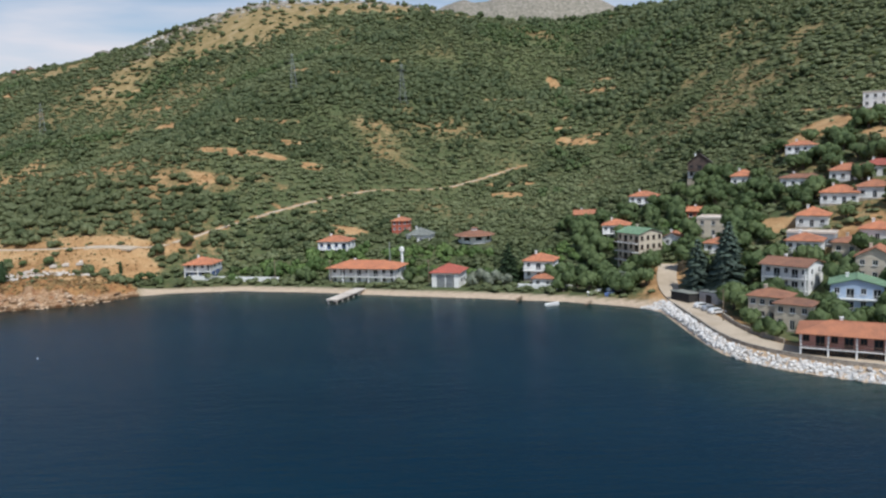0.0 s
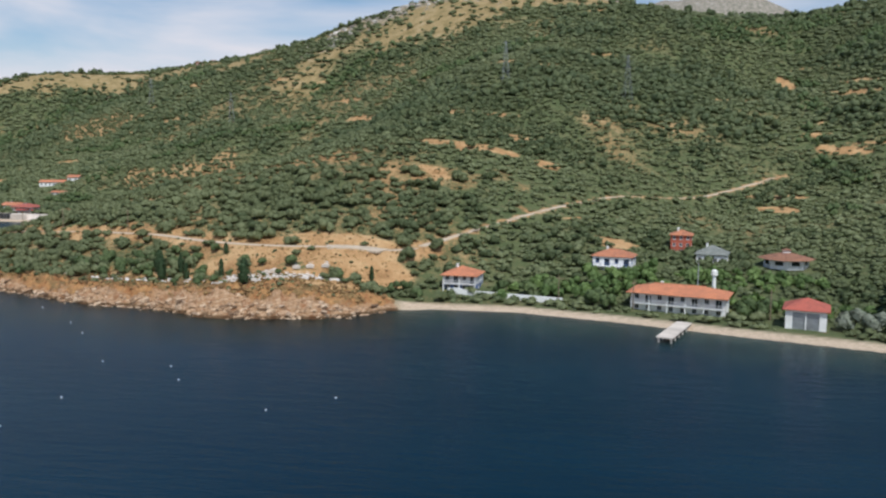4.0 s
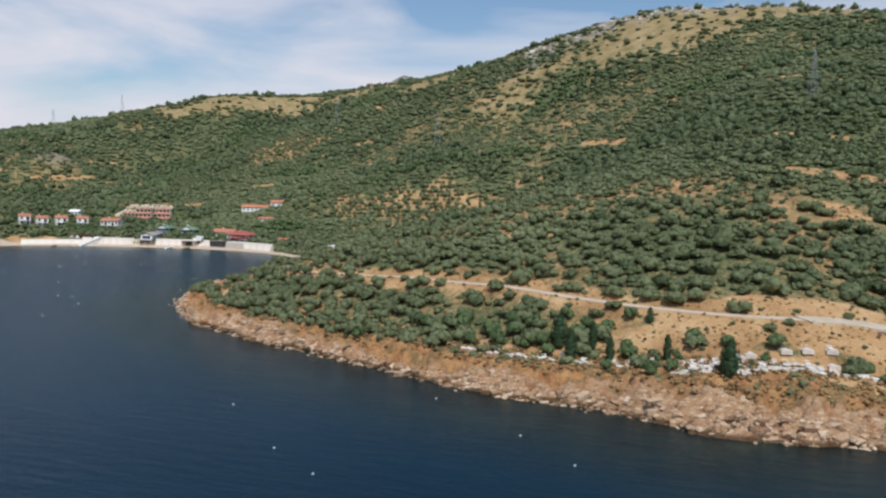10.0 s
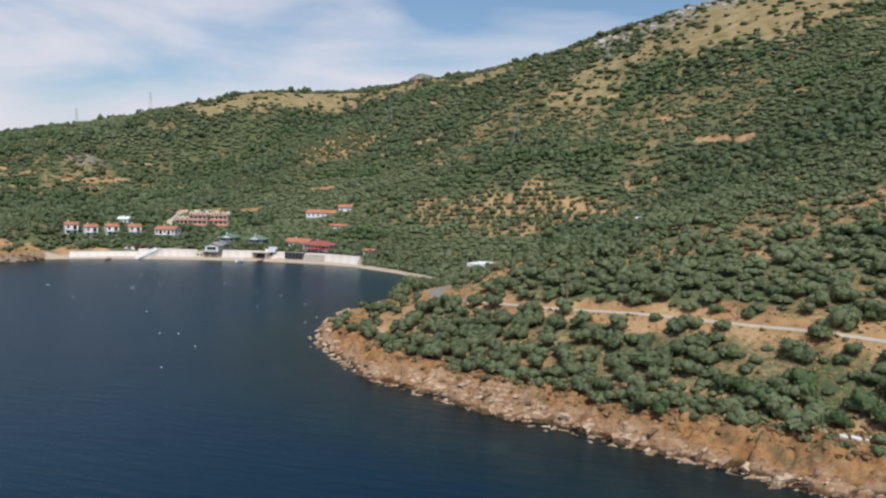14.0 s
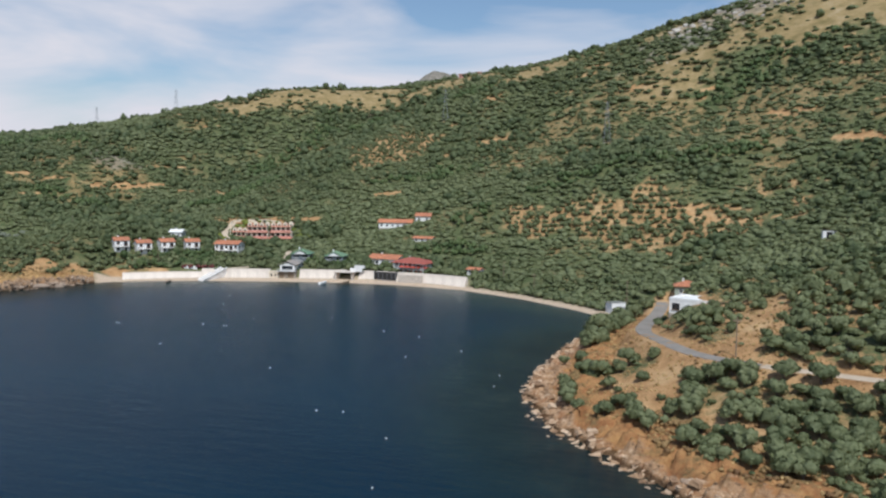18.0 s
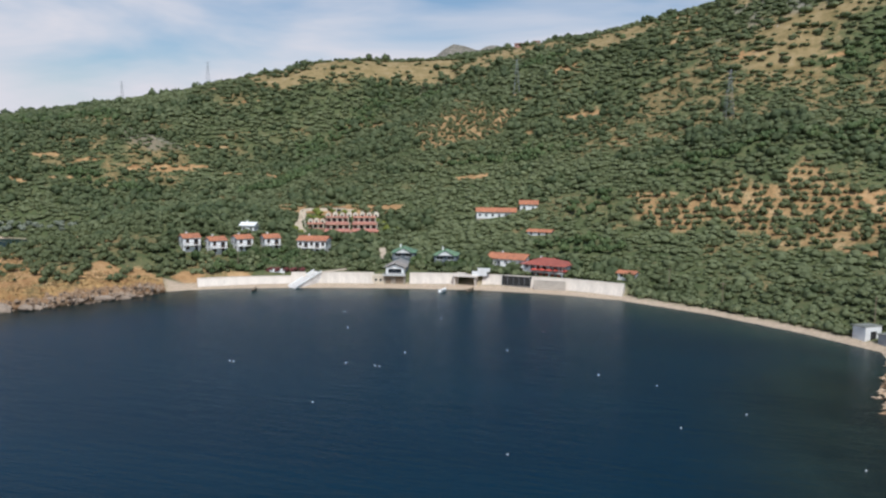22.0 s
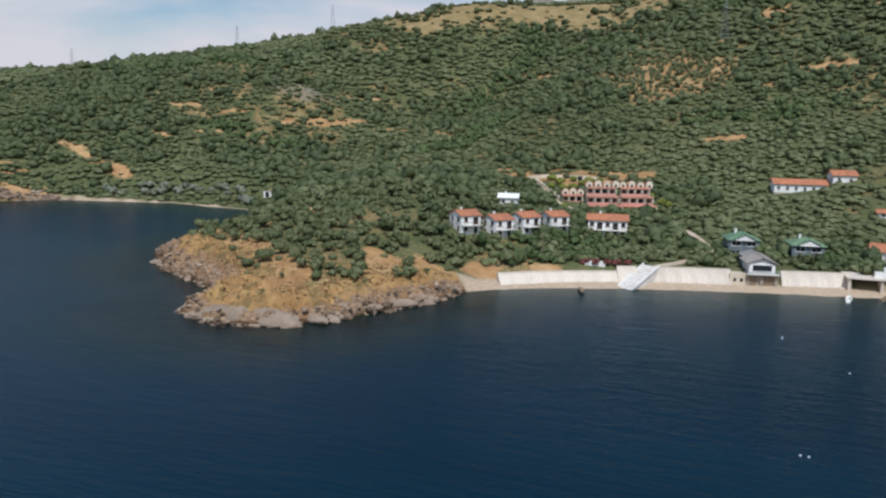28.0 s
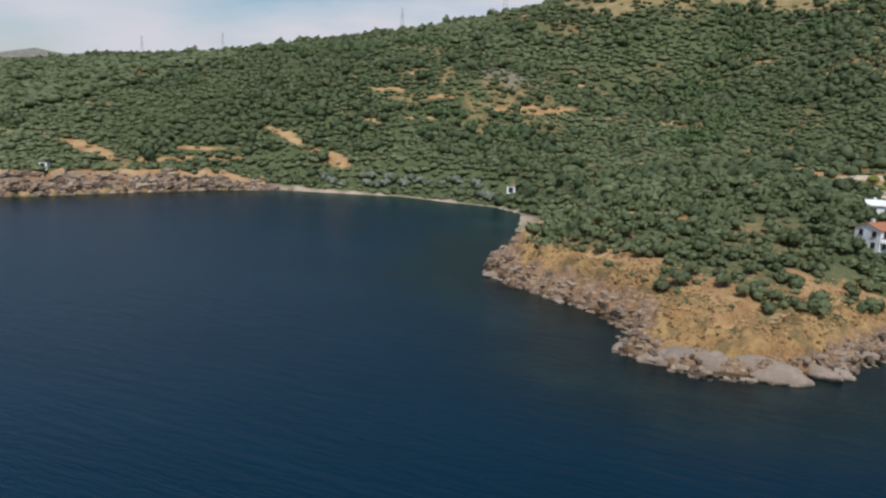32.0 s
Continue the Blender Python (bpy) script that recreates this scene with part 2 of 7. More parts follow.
def raw_land(x, y):
    """Height of the ground before roads are cut, how far inland, and how rocky."""
    x, y = np.asarray(x, float), np.asarray(y, float)
    d, kind = shore(x, y)
    wide, top, rough = kind[..., 0], kind[..., 1], np.clip(kind[..., 2], 0, 1)
    d = d + rough * (1.6 * swell(x, y, 11, 3, 5) + 0.5)
    rise = np.where(rough > 0.25, 0.34 * smooth(0.0, 0.13, d / wide) + 0.66 * smooth(0.05, 1.0, d / wide), np.clip(d / wide, 0, 1))
    edge = top * rise + 0.03 * np.clip(d - wide, 0, 40)
    edge = edge + np.clip(-kind[..., 2], 0, 1) * 3.1 * smooth(7.4, 9.0, d)
    inland = smooth(0, 22, d - wide)
    h = hills(x, y) + np.clip(d / 150, 0, 1) * (1.6 * swell(x, y, 60, 3, 2) + 0.25 * swell(x, y, 9, 2, 3))
    h = np.where(d > 0, edge * (1 - inland) + np.maximum(h, 0.7 * top) * inland, -0.25 - np.clip(-d * 0.2, 0, 6))
    cliff = rough * smooth(-2, 3, d) * (1 - smooth(wide * 0.9, wide + 12, d))
    level = h / 1.9 + 0.9 * swell(x, y, 13, 2, 14)
    part_up = level - np.floor(level)
    h = h + cliff * 1.3 * (smooth(0.55, 1.0, part_up) - part_up)
    h = h + cliff * (1.5 * (0.36 - np.abs(swell(x + 0.5 * y, y - 0.3 * x, 9, 2, 11))))
    torn = rough * smooth(-1.8, 1.0, d) * (1 - smooth(0.55 * wide, wide + 6, d))
    h = np.array(h)
    k = torn > 0.01
    if k.any():
        a, b = x[k], y[k]
        h[k] += torn[k] * (1.25 * blocks(a, b, 4.6, 2.6, 3) + 0.8 * blocks(a, b, 2.0, 1.3, 4) + 0.35 * blocks(a, b, 0.9, 0.6, 8))
    return h, d, cliff


def smooth_line(points, step):
    """Points every step metres along a gentle curve through the given ones."""
    p = np.array(points, float)
    p = np.vstack([2 * p[0] - p[1], p, 2 * p[-1] - p[-2]])
    out = []
    for a, b, c, e in zip(p[:-3], p[1:-2], p[2:-1], p[3:]):
        n = max(2, int(np.linalg.norm(c - b) / step))
        u = np.arange(n)[:, None] / n
        out.append(0.5 * (2 * b + (c - a) * u + (2 * a - 5 * b + 4 * c - e) * u ** 2 + (3 * b - a - 3 * c + e) * u ** 3))
    return np.vstack(out + [p[-2:-1]])


SHORE_ROAD = [(260, 70), (160, 101.5), (103, 122.5), (79.5, 134), (68.5, 142), (62.5, 150), (60.3, 160), (60, 176), (60, 190), (60, 203), (62, 214), (66, 226)]
CAPE_ROAD = [(-100, 279), (-108, 270), (-126, 265), (-140, 264), (-162, 269), (-190, 281), (-207, 287), (-227, 296), (-250, 304), (-268, 313), (-280, 325), (-287, 343), (-291, 362), (-291, 384), (-289, 405), (-288, 420)]
GRAVE_PATH = [(-116, 247), (-130, 246), (-142, 246), (-155, 247.5), (-170, 248), (-182, 250), (-199, 255), (-214, 260), (-226, 266)]
HILL_TRACK = [(-100, 279), (-96, 286), (-78, 308), (-60, 334), (-47, 353), (-35, 372), (0, 402), (45, 440)]


def bed(points):
    line = smooth_line(points, 2.5)
    z = raw_land(line[:, 0], line[:, 1])[0]
    return line, np.convolve(np.pad(z, 4, "edge"), np.ones(9) / 9, "valid")


BEDS = [(*bed(SHORE_ROAD), 3.2), (*bed(CAPE_ROAD), 2.7), (*bed(GRAVE_PATH), 2.2), (*bed(HILL_TRACK), 1.8)]


def land(x, y):
    """Height of the ground with the roads cut into it, how far inland, and how rocky."""
    x, y = np.asarray(x, float), np.asarray(y, float)
    h, d, cliff = raw_land(x, y)
    shape, x, y, h = x.shape, x.ravel(), y.ravel(), h.ravel()
    for line, z, half in BEDS:
        near = np.nonzero((x > line[:, 0].min() - 9) & (x < line[:, 0].max() + 9) & (y > line[:, 1].min() - 9) & (y < line[:, 1].max() + 9))[0]
        for part_of in np.array_split(near, max(1, len(near) // 20000)):
            if len(part_of):
                d2 = (x[part_of, None] - line[None, :, 0]) ** 2 + (y[part_of, None] - line[None, :, 1]) ** 2
                k = d2.argmin(1)
                w = 1 - smooth(half, half + 4.5, np.sqrt(d2[np.arange(len(k)), k]))
                h[part_of] = h[part_of] * (1 - w) + z[k] * w
    return h.reshape(shape), d, cliff
# ---- materials ----
def material(name):
    m = bpy.data.materials.new(name)
    m.use_nodes = True
    nodes, links = m.node_tree.nodes, m.node_tree.links
    return m, nodes, links, nodes["Principled BSDF"]


def noise_node(nodes, links, vector, scale, detail=5, rough=0.6):
    n = nodes.new("ShaderNodeTexNoise")
    n.inputs["Scale"].default_value, n.inputs["Detail"].default_value, n.inputs["Roughness"].default_value = scale, detail, rough
    links.new(vector, n.inputs["Vector"])
    return n.outputs["Fac"]


def ramp(nodes, links, fac, stops):
    r = nodes.new("ShaderNodeValToRGB")
    e = r.color_ramp.elements
    while len(e) < len(stops):
        e.new(0.5)
    for k, (at, c) in zip(e, stops):
        k.position, k.color = at, (*c, 1) if len(c) == 3 else c
    links.new(fac, r.inputs["Fac"])
    return r.outputs["Color"]


def mixed(nodes, links, fac, a, b, how="MIX"):
    m = nodes.new("ShaderNodeMixRGB")
    m.blend_type = how
    for slot, v in (("Fac", fac), ("Color1", a), ("Color2", b)):
        if hasattr(v, "is_output"):
            links.new(v, m.inputs[slot])
        elif slot == "Fac":
            m.inputs[slot].default_value = v
        else:
            m.inputs[slot].default_value = (*v, 1)
    return m.outputs["Color"]


def maths(nodes, links, how, a, b=0.0, clamp=False):
    m = nodes.new("ShaderNodeMath")
    m.operation, m.use_clamp = how, clamp
    for k, v in enumerate((a, b)):
        if hasattr(v, "is_output"):
            links.new(v, m.inputs[k])
        else:
            m.inputs[k].default_value = v
    return m.outputs["Value"]


def bumped(nodes, links, bsdf, height, strength, distance):
    b = nodes.new("ShaderNodeBump")
    b.inputs["Strength"].default_value, b.inputs["Distance"].default_value = strength, distance
    links.new(height, b.inputs["Height"])
    links.new(b.outputs["Normal"], bsdf.inputs["Normal"])


def attribute(nodes, name):
    a = nodes.new("ShaderNodeAttribute")
    a.attribute_name = name
    return a


def weathered(name, base, stain, rough=0.85, grain=3.0, blotch=0.4, spread=0.12, bump=0.3, metal=0.0):
    """Paint, plaster, concrete or tile: a base colour, stains at one scale, grain at another, a little different on each piece."""
    m, nodes, links, bsdf = material(name)
    where = nodes.new("ShaderNodeTexCoord").outputs["Object"]
    info = nodes.new("ShaderNodeObjectInfo").outputs["Random"]
    big = noise_node(nodes, links, where, blotch, 4)
    fine = noise_node(nodes, links, where, grain, 6, 0.7)
    col = mixed(nodes, links, ramp(nodes, links, big, [(0.42, (0, 0, 0)), (0.72, (1, 1, 1))]), base, stain)
    lo, hi = 1 - spread, 1 + spread
    col = mixed(nodes, links, 1.0, col, ramp(nodes, links, fine, [(0.3, (lo, lo, lo)), (0.7, (hi, hi, hi))]), "MULTIPLY")
    col = mixed(nodes, links, 1.0, col, ramp(nodes, links, info, [(0, (0.93, 0.93, 0.93)), (1, (1.05, 1.05, 1.05))]), "MULTIPLY")
    links.new(col, bsdf.inputs["Base Color"])
    bsdf.inputs["Roughness"].default_value, bsdf.inputs["Metallic"].default_value = rough, metal
    bumped(nodes, links, bsdf, fine, bump, 0.03)
    return m


def ground_material():
    m, nodes, links, bsdf = material("hillside")
    where = nodes.new("ShaderNodeTexCoord").outputs["Object"]
    n_big = noise_node(nodes, links, where, 0.02, 5)
    n_mid = noise_node(nodes, links, where, 0.11, 6, 0.65)
    n_fine = noise_node(nodes, links, where, 0.9, 6, 0.7)
    n_grit = noise_node(nodes, links, where, 4.0, 4, 0.7)
    soil = ramp(nodes, links, n_mid, [(0.3, (0.29, 0.155, 0.067)), (0.5, (0.47, 0.28, 0.13)), (0.7, (0.59, 0.40, 0.21))])
    scrub = ramp(nodes, links, n_mid, [(0.3, (0.072, 0.096, 0.040)), (0.52, (0.115, 0.135, 0.058)), (0.72, (0.17, 0.165, 0.078))])
    tuft = noise_node(nodes, links, where, 0.42, 5, 0.7)
    scrub = mixed(nodes, links, ramp(nodes, links, tuft, [(0.56, (0, 0, 0)), (0.74, (1, 1, 1))]), scrub, (0.22, 0.17, 0.095))
    straw = ramp(nodes, links, n_mid, [(0.3, (0.19, 0.15, 0.06)), (0.55, (0.34, 0.25, 0.12)), (0.75, (0.43, 0.335, 0.20))])
    stone = ramp(nodes, links, n_fine, [(0.28, (0.11, 0.08, 0.06)), (0.44, (0.30, 0.21, 0.14)), (0.6, (0.45, 0.33, 0.23)), (0.78, (0.58, 0.48, 0.37))])
    cracks = nodes.new("ShaderNodeTexVoronoi")
    cracks.feature = "DISTANCE_TO_EDGE"
    cracks.inputs["Scale"].default_value = 0.42
    bend = mixed(nodes, links, 0.12, where, noise_node(nodes, links, where, 0.5, 4), "ADD")
    links.new(bend, cracks.inputs["Vector"])
    stone = mixed(nodes, links, 1.0, stone, ramp(nodes, links, cracks.outputs["Distance"], [(0.0, (0.45, 0.42, 0.4)), (0.09, (1, 1, 1))]), "MULTIPLY")
    rust = noise_node(nodes, links, where, 0.13, 4)
    stone = mixed(nodes, links, ramp(nodes, links, rust, [(0.45, (0, 0, 0)), (0.65, (1, 1, 1))]), stone, (0.34, 0.19, 0.10))
    sand = ramp(nodes, links, n_fine, [(0.3, (0.45, 0.34, 0.24)), (0.7, (0.66, 0.52, 0.38))])
    dry = attribute(nodes, "dry").outputs["Fac"]
    speck = maths(nodes, links, "ADD", dry, maths(nodes, links, "MULTIPLY", maths(nodes, links, "SUBTRACT", n_fine, 0.5), 0.9))
    col = mixed(nodes, links, ramp(nodes, links, speck, [(0.35, (0, 0, 0)), (0.65, (1, 1, 1))]), scrub, soil)
    high = maths(nodes, links, "ADD", attribute(nodes, "straw").outputs["Fac"], maths(nodes, links, "MULTIPLY", maths(nodes, links, "SUBTRACT", n_mid, 0.5), 0.8))
    col = mixed(nodes, links, ramp(nodes, links, high, [(0.35, (0, 0, 0)), (0.7, (1, 1, 1))]), col, straw)
    crag = maths(nodes, links, "ADD", attribute(nodes, "rock").outputs["Fac"], maths(nodes, links, "MULTIPLY", maths(nodes, links, "SUBTRACT", n_fine, 0.5), 1.0))
    col = mixed(nodes, links, ramp(nodes, links, crag, [(0.4, (0, 0, 0)), (0.62, (1, 1, 1))]), col, stone)
    # grey of distant haze painted on the far hills, and of bare outcrops nearby
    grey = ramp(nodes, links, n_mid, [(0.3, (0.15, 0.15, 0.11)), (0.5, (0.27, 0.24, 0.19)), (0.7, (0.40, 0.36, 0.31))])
    col = mixed(nodes, links, attribute(nodes, "haze_and_rock").outputs["Fac"], col, grey)
    col = mixed(nodes, links, attribute(nodes, "sand").outputs["Fac"], col, sand)
    grit = ramp(nodes, links, n_grit, [(0.3, (0.75, 0.75, 0.75)), (0.7, (1.2, 1.2, 1.2))])
    col = mixed(nodes, links, 1.0, col, grit, "MULTIPLY")
    links.new(col, bsdf.inputs["Base Color"])
    bsdf.inputs["Roughness"].default_value = 0.95
    bsdf.inputs["Specular IOR Level"].default_value = 0.15
    bumped(nodes, links, bsdf, maths(nodes, links, "ADD", n_fine, maths(nodes, links, "MULTIPLY", n_grit, 0.35)), 0.9, 0.5)
    return m


def sea_material():
    m, nodes, links, bsdf = material("sea_water")
    where = nodes.new("ShaderNodeTexCoord").outputs["Object"]
    turn = nodes.new("ShaderNodeMapping")
    turn.inputs["Rotation"].default_value, turn.inputs["Scale"].default_value = (0, 0, radians(-14)), (0.32, 1.5, 1)
    links.new(where, turn.inputs["Vector"])
    chop = noise_node(nodes, links, turn.outputs["Vector"], 0.35, 6, 0.6)
    ripple = noise_node(nodes, links, turn.outputs["Vector"], 1.6, 4, 0.6)
    drift = noise_node(nodes, links, turn.outputs["Vector"], 0.02, 4, 0.6)
    shallow = attribute(nodes, "shallow").outputs["Fac"]
    deep = ramp(nodes, links, drift, [(0.3, (0.0010, 0.0150, 0.030)), (0.7, (0.0018, 0.0215, 0.040))])
    weed = ramp(nodes, links, noise_node(nodes, links, where, 0.06, 4), [(0.35, (0.006, 0.022, 0.022)), (0.7, (0.022, 0.05, 0.042))])
    col = mixed(nodes, links, shallow, deep, weed)
    reef = ramp(nodes, links, noise_node(nodes, links, where, 0.09, 5, 0.65), [(0.35, (0.005, 0.011, 0.011)), (0.6, (0.012, 0.022, 0.019)), (0.75, (0.03, 0.038, 0.028))])
    col = mixed(nodes, links, attribute(nodes, "reef").outputs["Fac"], col, reef)
    links.new(col, bsdf.inputs["Base Color"])
    bsdf.inputs["Roughness"].default_value, bsdf.inputs["IOR"].default_value = 0.25, 1.33
    bsdf.inputs["Specular IOR Level"].default_value = 0.24
    bumped(nodes, links, bsdf, maths(nodes, links, "ADD", chop, maths(nodes, links, "MULTIPLY", ripple, 0.3)), 0.42, 0.55)
    return m


def leaf_material(name, dark, light, rough=0.6, thin=0.22):
    """Foliage that lets some light through; the crowns carry a tint of their own."""
    m, nodes, links, bsdf = material(name)
    where = nodes.new("ShaderNodeTexCoord").outputs["Object"]
    tint = attribute(nodes, "tint").outputs["Fac"]
    fine = noise_node(nodes, links, where, 1.3, 4, 0.7)
    v = maths(nodes, links, "ADD", maths(nodes, links, "MULTIPLY", tint, 0.6), maths(nodes, links, "MULTIPLY", fine, 0.45), True)
    col = ramp(nodes, links, v, [(0.15, dark), (0.85, light)])
    links.new(col, bsdf.inputs["Base Color"])
    bsdf.inputs["Roughness"].default_value = rough
    bsdf.inputs["Specular IOR Level"].default_value = 0.25
    bumped(nodes, links, bsdf, noise_node(nodes, links, where, 3.0, 3), 0.6, 0.3)
    glow = nodes.new("ShaderNodeBsdfTranslucent")
    links.new(mixed(nodes, links, 1.0, col, (1.25, 1.3, 0.8), "MULTIPLY"), glow.inputs["Color"])
    both = nodes.new("ShaderNodeMixShader")
    both.inputs["Fac"].default_value = thin
    links.new(bsdf.outputs["BSDF"], both.inputs[1])
    links.new(glow.outputs["BSDF"], both.inputs[2])
    links.new(both.outputs["Shader"], nodes["Material Output"].inputs["Surface"])
    return m


M_GROUND, M_SEA = ground_material(), sea_material()
M_OLIVE = leaf_material("olive_leaves", (0.096, 0.120, 0.052), (0.235, 0.258, 0.128))
M_BROAD = leaf_material("broad_leaves", (0.062, 0.098, 0.038), (0.17, 0.22, 0.088))
M_GARDEN = leaf_material("garden_trees", (0.075, 0.125, 0.038), (0.20, 0.28, 0.092))
M_OAK = leaf_material("evergreen_oak_leaves", (0.066, 0.092, 0.040), (0.155, 0.182, 0.084))
M_PINE = leaf_material("pine_needles", (0.032, 0.062, 0.028), (0.09, 0.14, 0.062))
M_CEDAR = leaf_material("cedar_needles", (0.085, 0.13, 0.10), (0.20, 0.26, 0.20))
M_BARK = weathered("bark", (0.13, 0.10, 0.075), (0.07, 0.055, 0.04), 0.95, 6, 1.5, 0.3, 0.8)

M_WHITE = weathered("white_render", (0.86, 0.85, 0.82), (0.72, 0.70, 0.66), 0.85, 2.5, 0.35, 0.06, 0.15)
M_CREAM = weathered("cream_render", (0.66, 0.57, 0.44), (0.52, 0.44, 0.34), 0.85, 2.5, 0.35, 0.08, 0.15)
M_IVORY = weathered("ivory_render", (0.74, 0.66, 0.52), (0.60, 0.52, 0.40), 0.85, 2.5, 0.35, 0.08, 0.15)
M_PINK = weathered("salmon_render", (0.60, 0.30, 0.24), (0.48, 0.25, 0.20), 0.85, 2.5, 0.35, 0.08, 0.15)
M_RED_WALL = weathered("red_render", (0.48, 0.12, 0.07), (0.36, 0.10, 0.06), 0.85, 2.5, 0.35, 0.08, 0.15)
M_GREY = weathered("grey_render", (0.40, 0.41, 0.42), (0.28, 0.29, 0.30), 0.85, 2.5, 0.35, 0.08, 0.15)
M_BLUE = weathered("pale_blue_render", (0.42, 0.52, 0.66), (0.34, 0.42, 0.54), 0.85, 2.5, 0.35, 0.08, 0.15)
M_DEEP_BLUE = weathered("blue_paint", (0.10, 0.16, 0.34), (0.08, 0.12, 0.24), 0.6, 2.5, 0.35, 0.08, 0.1)
M_SAGE = weathered("sage_render", (0.33, 0.38, 0.30), (0.26, 0.29, 0.24), 0.85, 2.5, 0.35, 0.08, 0.15)
M_SLATE = weathered("slate_blue_render", (0.17, 0.20, 0.22), (0.12, 0.14, 0.16), 0.85, 2.5, 0.35, 0.08, 0.15)
M_TIMBER = weathered("dark_timber", (0.12, 0.085, 0.068), (0.05, 0.035, 0.03), 0.8, 6, 0.8, 0.2, 0.3)
M_WOOD = weathered("weathered_wood", (0.27, 0.20, 0.13), (0.18, 0.14, 0.10), 0.85, 6, 0.8, 0.2, 0.3)
M_CONCRETE = weathered("pale_concrete", (0.69, 0.605, 0.515), (0.53, 0.455, 0.38), 0.9, 1.5, 0.18, 0.12, 0.3)
M_STONEWALL = weathered("rubble_stone", (0.40, 0.35, 0.28), (0.26, 0.22, 0.18), 0.95, 2.2, 0.8, 0.25, 0.8)
M_LIMESTONE = weathered("white_limestone", (0.74, 0.70, 0.65), (0.52, 0.46, 0.40), 0.9, 2.0, 0.7, 0.14, 0.6)
M_ROCK = weathered("brown_rock", (0.44, 0.32, 0.22), (0.26, 0.18, 0.12), 0.95, 1.6, 0.45, 0.35, 0.9)
M_DARKROCK = weathered("grey_rock", (0.30, 0.215, 0.15), (0.14, 0.10, 0.07), 0.9, 1.6, 0.45, 0.35, 0.9)
M_LEDGE = weathered("smooth_bedrock", (0.33, 0.255, 0.19), (0.17, 0.125, 0.09), 0.85, 1.2, 0.5, 0.28, 0.7)
M_ROAD = weathered("pale_road", (0.56, 0.455, 0.335), (0.43, 0.335, 0.235), 0.95, 1.2, 0.15, 0.12, 0.3)
M_ASPHALT = weathered("grey_asphalt", (0.27, 0.242, 0.21), (0.20, 0.178, 0.15), 0.95, 1.5, 0.2, 0.12, 0.3)
M_METAL = weathered("galvanised_steel", (0.42, 0.43, 0.44), (0.30, 0.30, 0.31), 0.5, 3, 0.8, 0.1, 0.1, 0.7)
# near-black that paints the shade of open rooms; also the colour of the netting
M_DARK = weathered("shade_and_dark_net", (0.035, 0.033, 0.032), (0.02, 0.02, 0.02), 0.9, 3, 0.8, 0.1, 0.1)
M_FRAME = weathered("white_frame", (0.70, 0.70, 0.69), (0.58, 0.58, 0.57), 0.5, 3, 0.8, 0.05, 0.05)
M_BROWNFRAME = weathered("brown_frame", (0.16, 0.09, 0.055), (0.11, 0.065, 0.04), 0.6, 3, 0.8, 0.1, 0.05)
M_RED = weathered("red_cloth", (0.50, 0.09, 0.06), (0.40, 0.08, 0.06), 0.9, 3, 0.8, 0.1, 0.1)
M_TYRE = weathered("rubber", (0.03, 0.03, 0.03), (0.02, 0.02, 0.02), 0.9)
M_FLOWER = leaf_material("flowering_oleander", (0.10, 0.05, 0.04), (0.32, 0.10, 0.10))
M_SILVER = leaf_material("tamarisk_leaves", (0.15, 0.17, 0.12), (0.34, 0.36, 0.28))


def tiled(name, base, stain):
    """Clay roof tiles in rows down the slope."""
    m, nodes, links, bsdf = material(name)
    where = nodes.new("ShaderNodeTexCoord").outputs["Object"]
    rows = nodes.new("ShaderNodeTexWave")
    rows.wave_type, rows.bands_direction = "BANDS", "X"
    rows.inputs["Scale"].default_value, rows.inputs["Distortion"].default_value = 3.2, 0.4
    links.new(where, rows.inputs["Vector"])
    fine = noise_node(nodes, links, where, 3.5, 6, 0.7)
    big = noise_node(nodes, links, where, 0.5, 4)
    info = nodes.new("ShaderNodeObjectInfo").outputs["Random"]
    col = mixed(nodes, links, ramp(nodes, links, big, [(0.4, (0, 0, 0)), (0.7, (1, 1, 1))]), base, stain)
    col = mixed(nodes, links, 1.0, col, ramp(nodes, links, fine, [(0.3, (0.75, 0.75, 0.75)), (0.7, (1.2, 1.2, 1.2))]), "MULTIPLY")
    col = mixed(nodes, links, 1.0, col, ramp(nodes, links, rows.outputs["Fac"], [(0, (0.8, 0.8, 0.8)), (0.5, (1.08, 1.08, 1.08))]), "MULTIPLY")
    col = mixed(nodes, links, 1.0, col, ramp(nodes, links, info, [(0, (0.8, 0.85, 0.88)), (1, (1.08, 1.04, 1.0))]), "MULTIPLY")
    links.new(col, bsdf.inputs["Base Color"])
    bsdf.inputs["Roughness"].default_value = 0.85
    bumped(nodes, links, bsdf, rows.outputs["Fac"], 0.6, 0.06)
    return m


M_TILE = tiled("orange_tiles", (0.60, 0.235, 0.12), (0.43, 0.175, 0.10))
M_REDTILE = tiled("red_tiles", (0.50, 0.13, 0.09), (0.38, 0.11, 0.08))
M_BROWNTILE = tiled("brown_tiles", (0.36, 0.17, 0.10), (0.24, 0.12, 0.08))
M_GREENTILE = tiled("green_roof_sheets", (0.20, 0.33, 0.20), (0.16, 0.25, 0.16))
M_DARKTILE = tiled("dark_roof_sheets", (0.085, 0.065, 0.06), (0.06, 0.05, 0.05))
M_FADED = tiled("faded_roof_sheets", (0.43, 0.39, 0.36), (0.33, 0.30, 0.27))
M_GREYTILE = tiled("grey_roof_sheets", (0.27, 0.28, 0.25), (0.19, 0.20, 0.18))


def glass_material():
    m, nodes, links, bsdf = material("window_glass")
